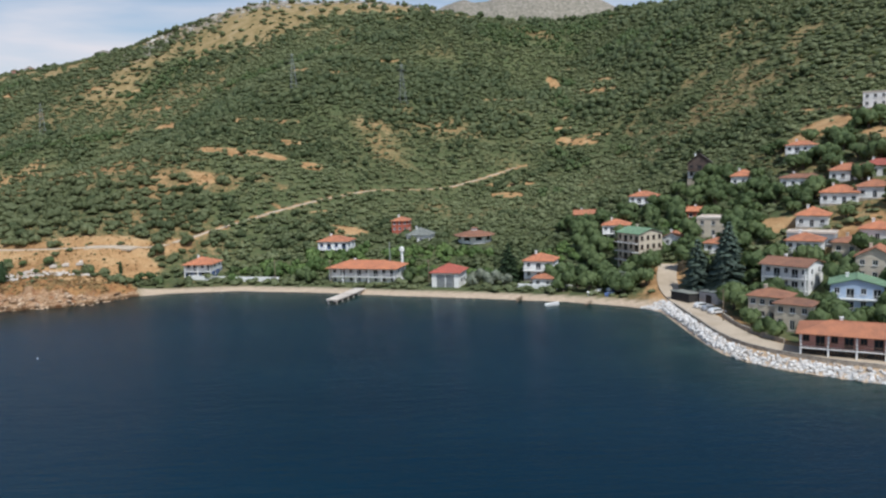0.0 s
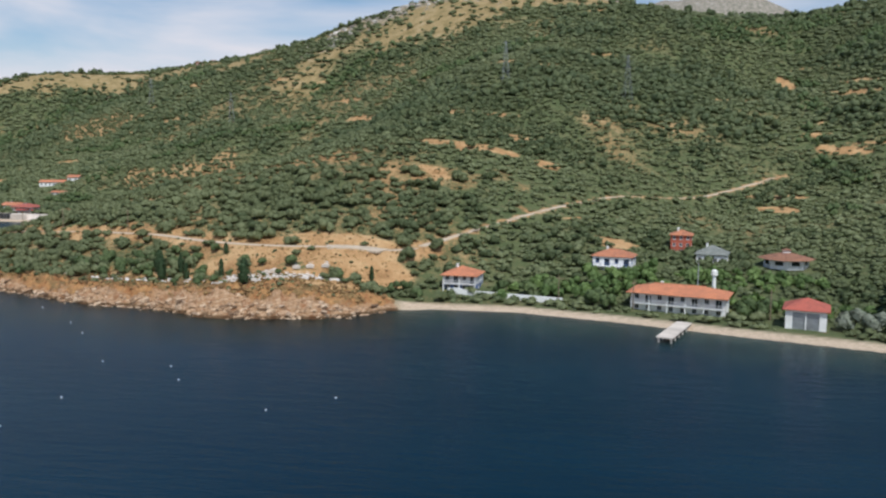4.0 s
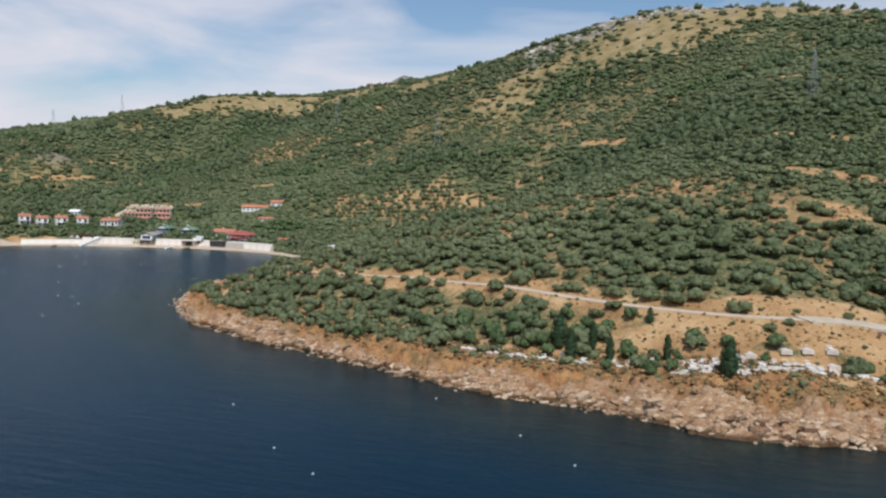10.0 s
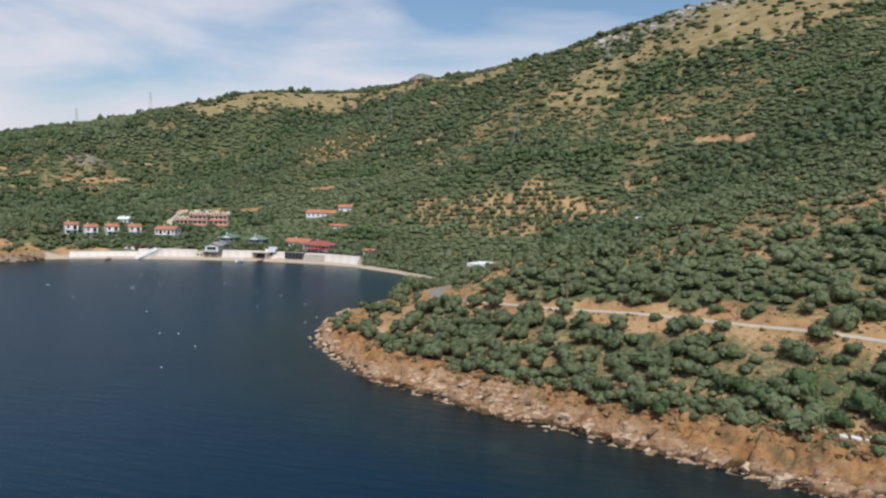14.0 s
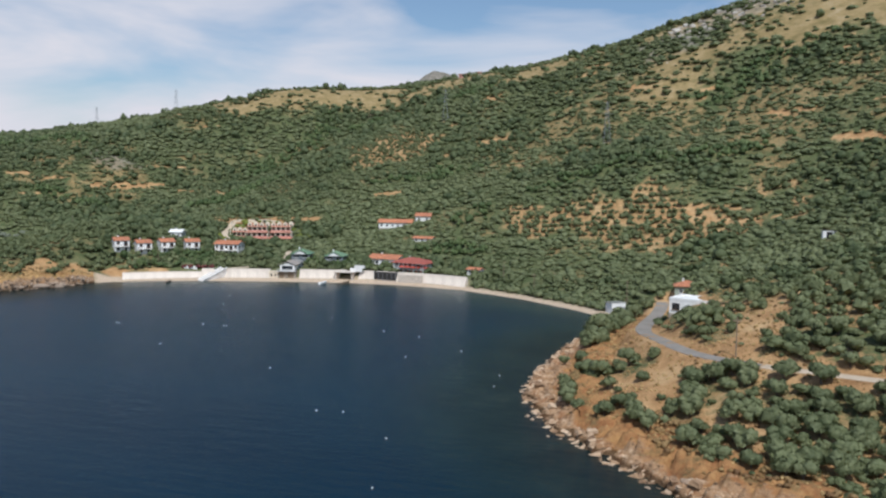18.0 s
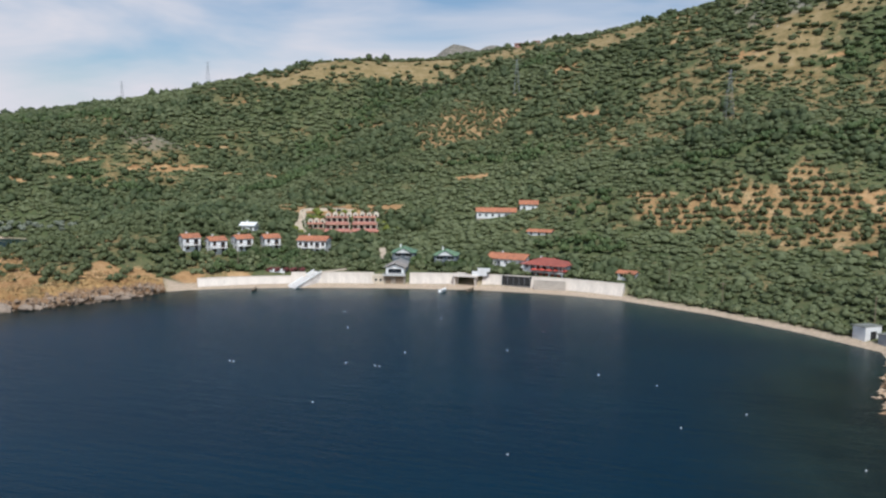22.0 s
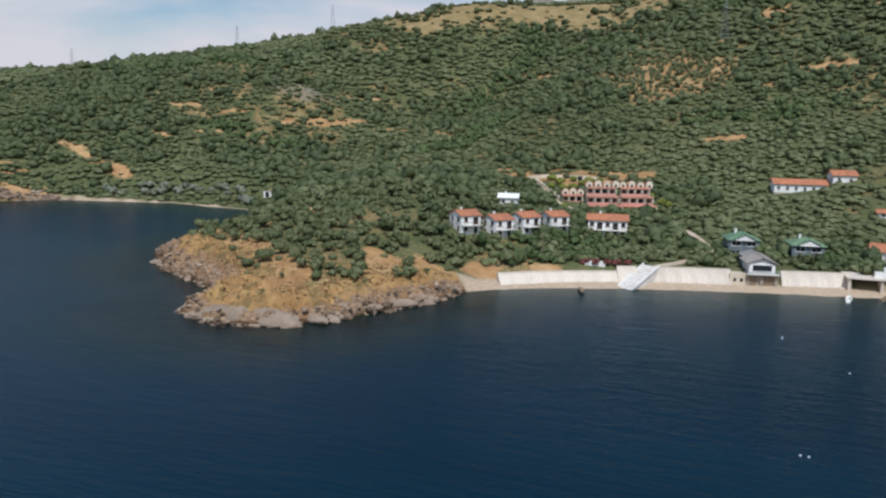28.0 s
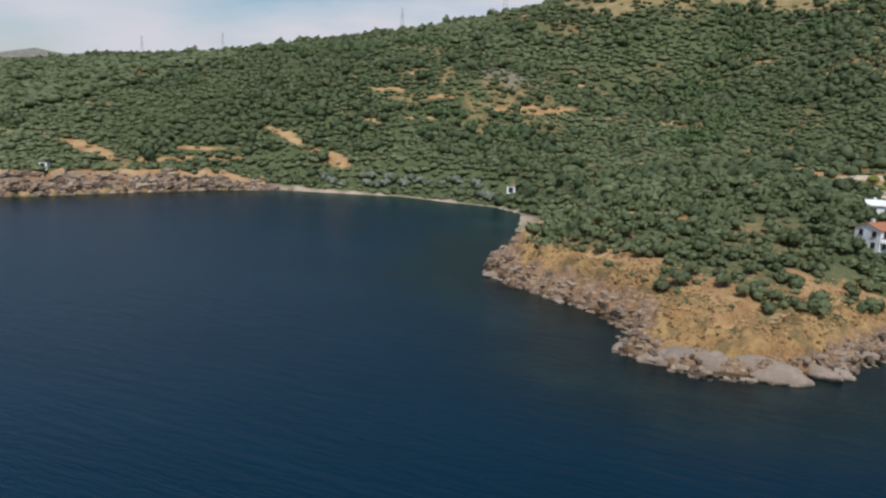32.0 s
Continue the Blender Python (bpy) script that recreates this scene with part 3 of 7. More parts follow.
    bsdf.inputs["Base Color"].default_value = (0.02, 0.025, 0.03, 1)
    bsdf.inputs["Roughness"].default_value = 0.06
    return m


def paint_material(name, colour):
    m, nodes, links, bsdf = material(name)
    bsdf.inputs["Base Color"].default_value = (*colour, 1)
    bsdf.inputs["Roughness"].default_value = 0.3
    bsdf.inputs["Coat Weight"].default_value = 0.6
    return m


M_GLASS = glass_material()
M_CARWHITE, M_CARGREY = paint_material("white_car_paint", (0.75, 0.75, 0.74)), paint_material("silver_car_paint", (0.35, 0.36, 0.38))


def stone_material(name, dark, mid, light):
    """Broken rock; every stone of a heap differs a little."""
    m, nodes, links, bsdf = material(name)
    where = nodes.new("ShaderNodeTexCoord").outputs["Object"]
    own = nodes.new("ShaderNodeNewGeometry").outputs["Random Per Island"]
    fine = noise_node(nodes, links, where, 1.4, 6, 0.7)
    v = maths(nodes, links, "ADD", maths(nodes, links, "MULTIPLY", own, 0.45), maths(nodes, links, "MULTIPLY", fine, 0.6))
    links.new(ramp(nodes, links, v, [(0.28, dark), (0.5, mid), (0.8, light)]), bsdf.inputs["Base Color"])
    bsdf.inputs["Roughness"].default_value = 0.92
    bumped(nodes, links, bsdf, noise_node(nodes, links, where, 2.2, 6, 0.75), 0.9, 0.25)
    return m


M_SHORESTONE = stone_material("shore_stone", (0.13, 0.075, 0.042), (0.40, 0.25, 0.14), (0.66, 0.50, 0.35))
M_GREYSTONE = stone_material("grey_stone", (0.08, 0.055, 0.038), (0.25, 0.175, 0.12), (0.48, 0.37, 0.27))
M_WHITESTONE = stone_material("white_stone", (0.45, 0.40, 0.35), (0.70, 0.67, 0.63), (0.82, 0.80, 0.77))

M_SCRUB = leaf_material("evergreen_scrub", (0.085, 0.110, 0.050), (0.225, 0.245, 0.122))
M_DRYBUSH = leaf_material("dry_scrub", (0.16, 0.085, 0.04), (0.40, 0.27, 0.12))
M_CREST = stone_material("summit_stone", (0.22, 0.19, 0.16), (0.38, 0.34, 0.29), (0.56, 0.52, 0.46))


def cliff_material(name, dark, mid, light, earth_low, earth_high, share):
    """Bedded rock with cracks and rust below, loose earth on top, weed and wet at the waterline."""
    m, nodes, links, bsdf = material(name)
    where = nodes.new("ShaderNodeTexCoord").outputs["Object"]
    turn = nodes.new("ShaderNodeMapping")
    turn.inputs["Rotation"].default_value, turn.inputs["Scale"].default_value = (radians(24), radians(-14), radians(-22)), (0.5, 1.1, 2.6)
    links.new(where, turn.inputs["Vector"])
    beds = noise_node(nodes, links, turn.outputs["Vector"], 0.8, 6, 0.68)
    fine = noise_node(nodes, links, where, 2.4, 6, 0.75)
    mid_n = noise_node(nodes, links, where, 0.32, 5, 0.6)
    v = maths(nodes, links, "ADD", maths(nodes, links, "MULTIPLY", beds, 0.62), maths(nodes, links, "MULTIPLY", fine, 0.42))
    rock = ramp(nodes, links, v, [(0.41, dark), (0.475, mid), (0.54, mid), (0.64, light)])
    rock = mixed(nodes, links, ramp(nodes, links, mid_n, [(0.5, (0, 0, 0)), (0.66, (0.8, 0.8, 0.8))]), rock, earth_low)
    earth = ramp(nodes, links, maths(nodes, links, "ADD", maths(nodes, links, "MULTIPLY", mid_n, 0.6), maths(nodes, links, "MULTIPLY", fine, 0.4)), [(0.38, earth_low), (0.62, earth_high)])
    heath = noise_node(nodes, links, where, 0.22, 6, 0.7)
    earth = mixed(nodes, links, ramp(nodes, links, heath, [(0.50, (0, 0, 0)), (0.60, (0.75, 0.75, 0.75))]), earth, (0.15, 0.115, 0.052))
    up = maths(nodes, links, "ADD", attribute(nodes, "up").outputs["Fac"], maths(nodes, links, "MULTIPLY", maths(nodes, links, "SUBTRACT", beds, 0.5), 1.1))
    col = mixed(nodes, links, ramp(nodes, links, up, [(share - 0.07, (0, 0, 0)), (share + 0.09, (1, 1, 1))]), rock, earth)
    height = nodes.new("ShaderNodeSeparateXYZ")
    links.new(where, height.inputs[0])
    tide = maths(nodes, links, "ADD", height.outputs["Z"], maths(nodes, links, "MULTIPLY", mid_n, -0.9))
    weed = mixed(nodes, links, 1.0, col, (0.30, 0.28, 0.25), "MULTIPLY")
    col = mixed(nodes, links, ramp(nodes, links, tide, [(0.0, (1, 1, 1)), (0.45, (0, 0, 0))]), col, weed)
    links.new(col, bsdf.inputs["Base Color"])
    bsdf.inputs["Roughness"].default_value = 0.93
    bsdf.inputs["Specular IOR Level"].default_value = 0.2
    bumped(nodes, links, bsdf, v, 1.0, 0.45)
    return m


M_CLIFF = cliff_material("cape_rock", (0.085, 0.048, 0.028), (0.38, 0.235, 0.13), (0.70, 0.53, 0.37), (0.25, 0.105, 0.043), (0.46, 0.265, 0.11), 0.46)
M_HEADCLIFF = cliff_material("headland_rock", (0.075, 0.05, 0.034), (0.29, 0.19, 0.115), (0.56, 0.44, 0.32), (0.29, 0.15, 0.062), (0.50, 0.33, 0.14), 0.46)
M_LIME = leaf_material("garden_leaves", (0.12, 0.16, 0.03), (0.34, 0.36, 0.08))
M_DRYGRASS = leaf_material("dry_grass", (0.30, 0.18, 0.07), (0.62, 0.45, 0.22), 0.9)
M_TERRA = tiled("salmon_tiles", (0.60, 0.27, 0.19), (0.48, 0.21, 0.15))
# ---- ground and sea ----
def steps(*legs):
    """Grid lines: (start, end, spacing at the start, spacing at the end)."""
    out = [legs[0][0]]
    for a, b, s0, s1 in legs:
        n = max(1, round(2 * (b - a) / (s0 + s1)))
        u = (np.arange(1, n + 1)) / n
        k = s0 / (s0 + s1) * 2
        out += list(a + (b - a) * (k * u + (1 - k) * u * u))
    return np.array(out)


def sheet(name, xs, ys, zs, mat, fields):
    """One sheet of quads over a grid, with point attributes."""
    nx, ny = len(xs), len(ys)
    gx, gy = np.meshgrid(xs, ys)
    co = np.stack([gx, gy, zs], -1).reshape(-1, 3)
    k = (np.arange(ny - 1)[:, None] * nx + np.arange(nx - 1)[None]).ravel()
    quads = np.stack([k, k + 1, k + nx + 1, k + nx], 1)
    me = bpy.data.meshes.new(name)
    me.vertices.add(len(co))
    me.vertices.foreach_set("co", co.ravel())
    me.loops.add(quads.size)
    me.loops.foreach_set("vertex_index", quads.ravel())
    me.polygons.add(len(quads))
    me.polygons.foreach_set("loop_start", np.arange(len(quads)) * 4)
    me.polygons.foreach_set("use_smooth", np.ones(len(quads), bool))
    me.update(calc_edges=True)
    for key, values in fields.items():
        me.attributes.new(key, "FLOAT", "POINT").data.foreach_set("value", values.ravel().astype(np.float32))
    me.materials.append(mat)
    return new(name, me)


def blot(x, y, spots, ragged=0.62, swing=13):
    """1 inside the ovals (x, y, half width, half depth, turn), fading at their edges."""
    v = np.zeros(np.shape(x))
    for a, b, rx, ry, turn in spots:
        c, s = math.cos(radians(turn)), math.sin(radians(turn))
        u, w = ((x - a) * c + (y - b) * s) / rx, (-(x - a) * s + (y - b) * c) / ry
        v = np.maximum(v, 1 - smooth(0.6, 1.15, np.hypot(u, w) + ragged * swell(x, y, swing, 3, 21)))
    return v


# bare ground, orchards and dry grass: x, y, half width, half depth, turn
CLEARINGS = [(-90, 379, 26, 7, 4), (-108, 340, 12, 9, 0), (-66, 326, 9, 5, 20), (-39, 309, 9, 5, 0), (-118, 268, 16, 6, 8), (-140, 270, 30, 4, 8), (-98, 446, 22, 3, 0), (90, 624, 5, 14, 0),
             (-124, 240, 14, 9, 0), (-145, 243, 26, 7, 5), (-180, 246, 20, 5, 14), (-299, 340, 19, 38, 0), (-288, 312, 17, 10, 20), (-297, 365, 9, 18, 0), 
             (-418, 700, 16, 5, 0), (-592, 554, 10, 6, 0), (-462, 616, 12, 3, 0), (-754, 548, 30, 3, -10), (-555, 492, 4, 14, 10), (-575, 447, 14, 3, 0)]
CLEARINGS += [(-825, 480, 40, 4, 0), (-543, 386, 18, 10, 20), (95, 222, 8, 12, 20), (150, 285, 22, 13, 25), (146, 262, 8, 10, 0), (92, 227, 7, 6, 0), (103, 311, 5, 8, 0), (110, 205, 8, 5, 0), (-150, 255, 30, 5, 8), (-442, 797, 9, 12, 0), (-754, 581, 16, 3, 0), (-514, 546, 15, 9, -30), (-581, 414, 13, 8, -25), (-572, 411, 6, 6, 0), (-560, 398, 12, 6, 30), (-536, 419, 5, 4, 0), (-283, 319, 15, 12, 30), (-575, 514, 12, 3, 0), (-605, 567, 12, 3, 10), (-265.5, 338, 2.6, 14, -15), (-112, 257, 12, 8, 0), (-124, 258, 9, 6, 0), (-234, 293.5, 18, 3.6, -30), (-268, 316, 9, 3, -35),
              (-544, 388, 20, 11, 20), (-576, 411, 15, 8, -25), (-531, 409, 9, 6, 55), (-514, 434, 17, 7, 42), (-524, 425, 8, 6, 42)]
# open ground without any trees
OPEN = [(-295, 317, 15, 24, 0), (-296, 345, 10, 24, 0), (-288, 338, 5, 12, 0), (-112, 257, 11, 7, 0), (-280, 297, 9, 2.5, 35),
        (-544, 388, 20, 11, 20), (-576, 411, 15, 8, -25), (-531, 409, 9, 6, 55), (-514, 434, 17, 7, 42), (-524, 425, 8, 6, 42)]
ORCHARDS = [(-318, 541, 72, 28, 0), (-262, 346, 24, 20, -20), (-232, 334, 20, 14, -20), (-495, 708, 46, 34, -8), (-100, 446, 22, 7, 0)]
# slopes with thin, brownish cover
SPARSE = [(-245, 288, 36, 12, -28), (-712, 648, 62, 42, 0), (-350, 690, 80, 50, 10), (-230, 640, 60, 50, 10), (-112, 338, 30, 20, 0), (150, 420, 60, 40, 20), (-590, 425, 22, 12, 20), (-545, 402, 22, 10, 15), (-620, 540, 40, 14, 0)]


def terraces(x, y, z):
    """Bare banks that run along the slope at one height."""
    v = lattice(x / 38 + 0.3 * lattice(x / 20, y / 20, 52), z / 2.3, 51) + 0.4 * swell(x, y, 40, 2, 53)
    return 0.85 * smooth(0.8, 0.98, v) * smooth(6, 12, z)

STRAWS = [(-150, 808, 208, 128, 6), (-20, 770, 100, 66, 0), (-700, 868, 85, 50, 0), (-610, 890, 62, 38, 4), (-560, 880, 32, 36, 0), (-495, 915, 85, 40, 5), (-400, 860, 50, 30, 30), (-1100, 800, 190, 60, 0), (-530, 888, 60, 26, 0), (-1808, 1270, 200, 140, 0)]


def dryness(x, y, d, z):
    v = np.maximum(0.88 * blot(x, y, CLEARINGS), 0.58 * blot(x, y, ORCHARDS))
    v = np.maximum(v, 0.9 * terraces(x, y, z))
    v = np.maximum(v, 0.46 * blot(x, y, SPARSE, 0.8, 16))
    v = np.maximum(v, 0.8 * (1 - smooth(6, 18, d)) * (d > 0) * smooth(0.1, 0.4, shore(x, y)[1][..., 2]))
    low = smooth(-350, -320, x) * (1 - smooth(-120, -90, x)) * (1 - smooth(390, 440, y))
    v = np.maximum(v, low * (0.62 - 0.5 * smooth(14, 34, d) + 0.24 * swell(x, y, 18, 2, 33)))
    for line, _, half in BEDS:
        for p in line[::3]:
            v = np.maximum(v, 0.85 * (1 - smooth(half + (1.5 if half > 2 else 0), half + (6.5 if half > 2 else 3.2), np.hypot(x - p[0], y - p[1]))))
    return np.clip(np.maximum(v, 0.22 + 0.14 * (1 - smooth(330, 420, y)) * smooth(-345, -325, x) * (1 - smooth(-100, -80, x)) + 0.24 * swell(x, y, 40, 4, 31)), 0, 1)


GX = steps((-5000, -1000, 260, 8), (-1000, -765, 6, 3.5), (-765, -630, 1.8, 1.8), (-630, -505, 1.6, 1.6), (-505, -325, 2.6, 2.6), (-325, -100, 1.5, 1.5), (-100, 140, 2.4, 2.4), (140, 330, 3, 7), (330, 5000, 8, 260))
GY = steps((-900, 105, 60, 5), (105, 215, 2.6, 2.0), (215, 300, 1.3, 1.3), (300, 365, 2.0, 1.6), (365, 450, 1.5, 1.5), (450, 480, 2, 2.5), (480, 920, 3.0, 5), (920, 5000, 7, 200))
px, py = np.meshgrid(GX, GY)
pz, pd, pcliff = land(px, py)
_, pkind = shore(px, py)
psand = (1 - smooth(0.1, 0.4, pkind[..., 2])) * (1 - smooth(pkind[..., 0] * 0.8, pkind[..., 0] + 0.8, pd))
pstraw = blot(px, py, STRAWS, 0.35, 60)
prock = np.clip(pcliff * (1 - smooth(0.45, 0.95, pd / np.maximum(pkind[..., 0], 1)) * 0.8) + 0.8 * blot(px, py, [(-200, 850, 110, 28, 0)]) , 0, 1)
# painted haze rises with distance from the origin; the ovals are grey outcrops
far_haze_and_rock = np.maximum(smooth(1500, 1900, np.hypot(px, py)), 0.55 * blot(px, py, [(-225, 812, 90, 34, 18), (-120, 842, 100, 34, 0), (-715, 660, 26, 14, 0), (-565, 850, 14, 8, 0)]))
covered = (pkind[..., 2] > 0.3) * smooth(-3.5, -1.0, pd) * (1 - smooth(pkind[..., 0] + 2, pkind[..., 0] + 5, pd)) * (px > -640) * (px < -95)
ground = tagged(sheet("ground", GX, GY, pz - 1.6 * covered, M_GROUND, {"dry": dryness(px, py, pd, pz), "straw": pstraw, "rock": prock, "haze_and_rock": far_haze_and_rock, "sand": psand}),
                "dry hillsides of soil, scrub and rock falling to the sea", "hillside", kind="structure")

SX = steps((-5000, -900, 300, 12), (-900, 160, 8, 8), (160, 5000, 12, 300))
SY = steps((-5000, 0, 400, 20), (0, 110, 16, 8), (110, 560, 7, 7))
sx, sy = np.meshgrid(SX, SY)
sd, skind = shore(sx, sy)
water = tagged(sheet("water", SX, SY, np.zeros(sx.shape), M_SEA, {"shallow": 0.9 * (1 - smooth(1, 34, -sd)) * (sd < 6), "reef": (1 - smooth(2, 38, -sd)) * (sd < 6) * smooth(0.2, 0.6, skind[..., 2])}),
               "dark blue calm sea with fine ripples", "sea", kind="structure")


def cliff(name, x0, x1, y0, y1, step, mat, label):
    """The torn rock face between the sea and the top of the slope, as a close sheet of its own."""
    xs, ys = np.arange(x0, x1, step), np.arange(y0, y1, step)
    gx, gy = np.meshgrid(xs, ys)
    d, kind = shore(gx, gy)
    use = (kind[..., 2] > 0.22) & (d > -4) & (d < kind[..., 0] + 7)
    gz = np.full(gx.shape, -3.0)
    gz[use], dd, _ = land(gx[use], gy[use])
    rim = smooth(kind[..., 0] + 3.5, kind[..., 0] + 6.5, d)
    up = np.clip(d / np.maximum(kind[..., 0], 1) + 0.35 * swell(gx, gy, 14, 3, 71), 0, 1.4)
    quad = use[:-1, :-1] & use[1:, :-1] & use[:-1, 1:] & use[1:, 1:]
    nx = len(xs)
    k = (np.arange(len(ys) - 1)[:, None] * nx + np.arange(nx - 1)[None])[quad]
    faces = np.stack([k, k + 1, k + nx + 1, k + nx], 1)
    ids, faces = np.unique(faces, return_inverse=True)
    faces = faces.reshape(-1, 4)
    co = np.stack([gx, gy, gz - 0.5 * rim], -1).reshape(-1, 3)[ids]
    me = bpy.data.meshes.new(name)
    me.vertices.add(len(co))
    me.vertices.foreach_set("co", co.ravel())
    me.loops.add(faces.size)
    me.loops.foreach_set("vertex_index", faces.ravel())
    me.polygons.add(len(faces))
    me.polygons.foreach_set("loop_start", np.arange(len(faces)) * 4)
    me.update(calc_edges=True)
    me.attributes.new("up", "FLOAT", "POINT").data.foreach_set("value", up.ravel()[ids].astype(np.float32))
    me.materials.append(mat)
    return tagged(new(name, me), label, "cliff", kind="structure")


cliff("cape_cliff", -330, -96, 214, 402, 0.33, M_CLIFF, "broken beige rock and rust-brown earth falling to the sea")
cliff("headland_cliff", -626, -508, 362, 470, 0.33, M_HEADCLIFF, "torn grey-brown rock face with golden earth above")
# ---- building kit ----
KEEP_CLEAR = []


def mesh(name, bm, mat):
    me = bpy.data.meshes.new(name)
    bm.normal_update()
    bm.to_mesh(me)
    bm.free()
    for m in mat if isinstance(mat, (list, tuple)) else (mat,):
        me.materials.append(m)
    return me


def part(name, bm, mat, parent, label="", at=None):
    """One mesh object under a thing or a part; bm may be a mesh that is shared."""
    ob = new(name, bm if isinstance(bm, bpy.types.Mesh) else mesh(name, bm, mat))
    ob.parent = parent
    if at is not None:
        ob.matrix_basis = at
    return tagged(ob, label)


def thing(name, x, y, z, yaw, label, category, group=""):
    ob = new(name)
    ob.matrix_world = pose(x, y, z, 0, 0, yaw)
    return tagged(ob, label, category, group)


def box(bm, x0, x1, y0, y1, z0, z1, bevel=0.0):
    r = bmesh.ops.create_cube(bm, size=1, matrix=Matrix.Translation(((x0 + x1) / 2, (y0 + y1) / 2, (z0 + z1) / 2)) @ Matrix.Diagonal((x1 - x0, y1 - y0, z1 - z0, 1)))
    if bevel:
        edges = {e for v in r["verts"] for e in v.link_edges}
        bmesh.ops.bevel(bm, geom=list(edges), offset=bevel, segments=1, affect="EDGES")
    return bm


def boxes(*rows, bevel=0.0):
    bm = bmesh.new()
    for r in rows:
        box(bm, *r, bevel=bevel)
    return bm


def face(bm, *points):
    return bm.faces.new([bm.verts.new(p) for p in points])


def rod(bm, a, b, r0, r1=None, sides=6):
    """A tapered round bar from a to b."""
    a, b = Vector(a), Vector(b)
    m = Matrix.Translation((a + b) / 2) @ (b - a).to_track_quat("Z", "Y").to_matrix().to_4x4()
    bmesh.ops.create_cone(bm, cap_ends=True, segments=sides, radius1=r0, radius2=r0 if r1 is None else r1, depth=(b - a).length, matrix=m)
    return bm


def panel(bm, place, wide, tall, holes, deep=0.16):
    """A wall face with openings set into it; place lays (along, up, in) into the house."""
    us = sorted({0, wide, *[h[0] for h in holes], *[h[2] for h in holes]})
    vs = sorted({0, tall, *[h[1] for h in holes], *[h[3] for h in holes]})
    for u0, u1 in zip(us, us[1:]):
        for v0, v1 in zip(vs, vs[1:]):
            if not any(h[0] <= u0 and u1 <= h[2] and h[1] <= v0 and v1 <= h[3] for h in holes):
                face(bm, *[place @ Vector(p) for p in ((u0, v0, 0), (u1, v0, 0), (u1, v1, 0), (u0, v1, 0))])
    for a, b, c, e in holes:
        ring = [(a, b), (c, b), (c, e), (a, e)]
        for p, q in zip(ring, ring[1:] + ring[:1]):
            face(bm, *[place @ Vector(v) for v in ((*p, 0), (*p, deep), (*q, deep), (*q, 0))])
        face(bm, *[place @ Vector(v) for v in ((a, b, deep), (c, b, deep), (c, e, deep), (a, e, deep))])


WINDOWS = {}


def window_meshes(w, h, frame_mat):
    key = (round(w, 2), round(h, 2), frame_mat.name)
    if key not in WINDOWS:
        t = 0.09
        fr = boxes((0, w, -0.05, 0.05, 0, t), (0, w, -0.05, 0.05, h - t, h), (0, t, -0.05, 0.05, t, h - t), (w - t, w, -0.05, 0.05, t, h - t), (w / 2 - 0.04, w / 2 + 0.04, -0.04, 0.04, t, h - t))
        WINDOWS[key] = (mesh("window", fr, frame_mat), mesh("pane", boxes((t, w - t, 0.0, 0.03, t, h - t)), M_GLASS), mesh("sill", boxes((-0.1, w + 0.1, -0.2, 0.02, -0.08, 0.0)), frame_mat))
    return WINDOWS[key]


def roof_mesh(kind, w, d, pitch, over, mat):
    bm = bmesh.new()
    X, Y, t = w / 2 + over, d / 2 + over, 0.16
    low = [(-X, -Y), (X, -Y), (X, Y), (-X, Y)]
    if kind == "flat":
        box(bm, -X, X, -Y, Y, 0, 0.22)
        for r in ((-X, X, -Y, -Y + 0.2), (-X, X, Y - 0.2, Y), (-X, -X + 0.2, -Y + 0.2, Y - 0.2), (X - 0.2, X, -Y + 0.2, Y - 0.2)):
            box(bm, *r, 0.22, 0.6)
        return mesh("roof", bm, mat)
    if kind == "hip":
        s = min(X, Y)
        top = s * math.tan(radians(pitch))
        a, b = ((-(X - s) - 0.01, 0), (X - s + 0.01, 0)) if X >= Y else ((0, -(Y - s) - 0.01), (0, Y - s + 0.01))
        base = [bm.verts.new((*p, 0)) for p in low]
        eave = [bm.verts.new((*p, t)) for p in low]
        r0, r1 = bm.verts.new((*a, top + t)), bm.verts.new((*b, top + t))
        bm.faces.new(base[::-1])
        for k in range(4):
            bm.faces.new((base[k], base[(k + 1) % 4], eave[(k + 1) % 4], eave[k]))
        if X >= Y:
            slopes = ((eave[0], eave[1], r1, r0), (eave[1], eave[2], r1), (eave[2], eave[3], r0, r1), (eave[3], eave[0], r0))
        else:
            slopes = ((eave[0], eave[1], r0), (eave[1], eave[2], r1, r0), (eave[2], eave[3], r1), (eave[3], eave[0], r0, r1))
        for q in slopes:
            bm.faces.new(q)
        rod(bm, (*a, top + t), (*b, top + t), 0.13, sides=5)
        return mesh("roof", bm, mat)
    # two slopes: ridge along x, or along y for a gable that faces the front
    along, across = (X, Y) if kind == "gable" else (Y, X)
    top = across * math.tan(radians(pitch))
    turn = Matrix.Identity(4) if kind == "gable" else Matrix.Rotation(radians(90), 4, "Z")
    for s in (-1, 1):
        pts = [(-along, s * across, 0), (along, s * across, 0), (along, 0, top), (-along, 0, top)]
        lo = [bm.verts.new(turn @ Vector(p)) for p in pts]
        hi = [bm.verts.new(turn @ Vector((p[0], p[1], p[2] + t))) for p in pts]
        bm.faces.new(lo), bm.faces.new(hi[::-1])
        for k in range(4):
            bm.faces.new((lo[k], lo[(k + 1) % 4], hi[(k + 1) % 4], hi[k]))
    rod(bm, turn @ Vector((-along, 0, top + t)), turn @ Vector((along, 0, top + t)), 0.12, sides=5)
    bmesh.ops.recalc_face_normals(bm, faces=bm.faces)
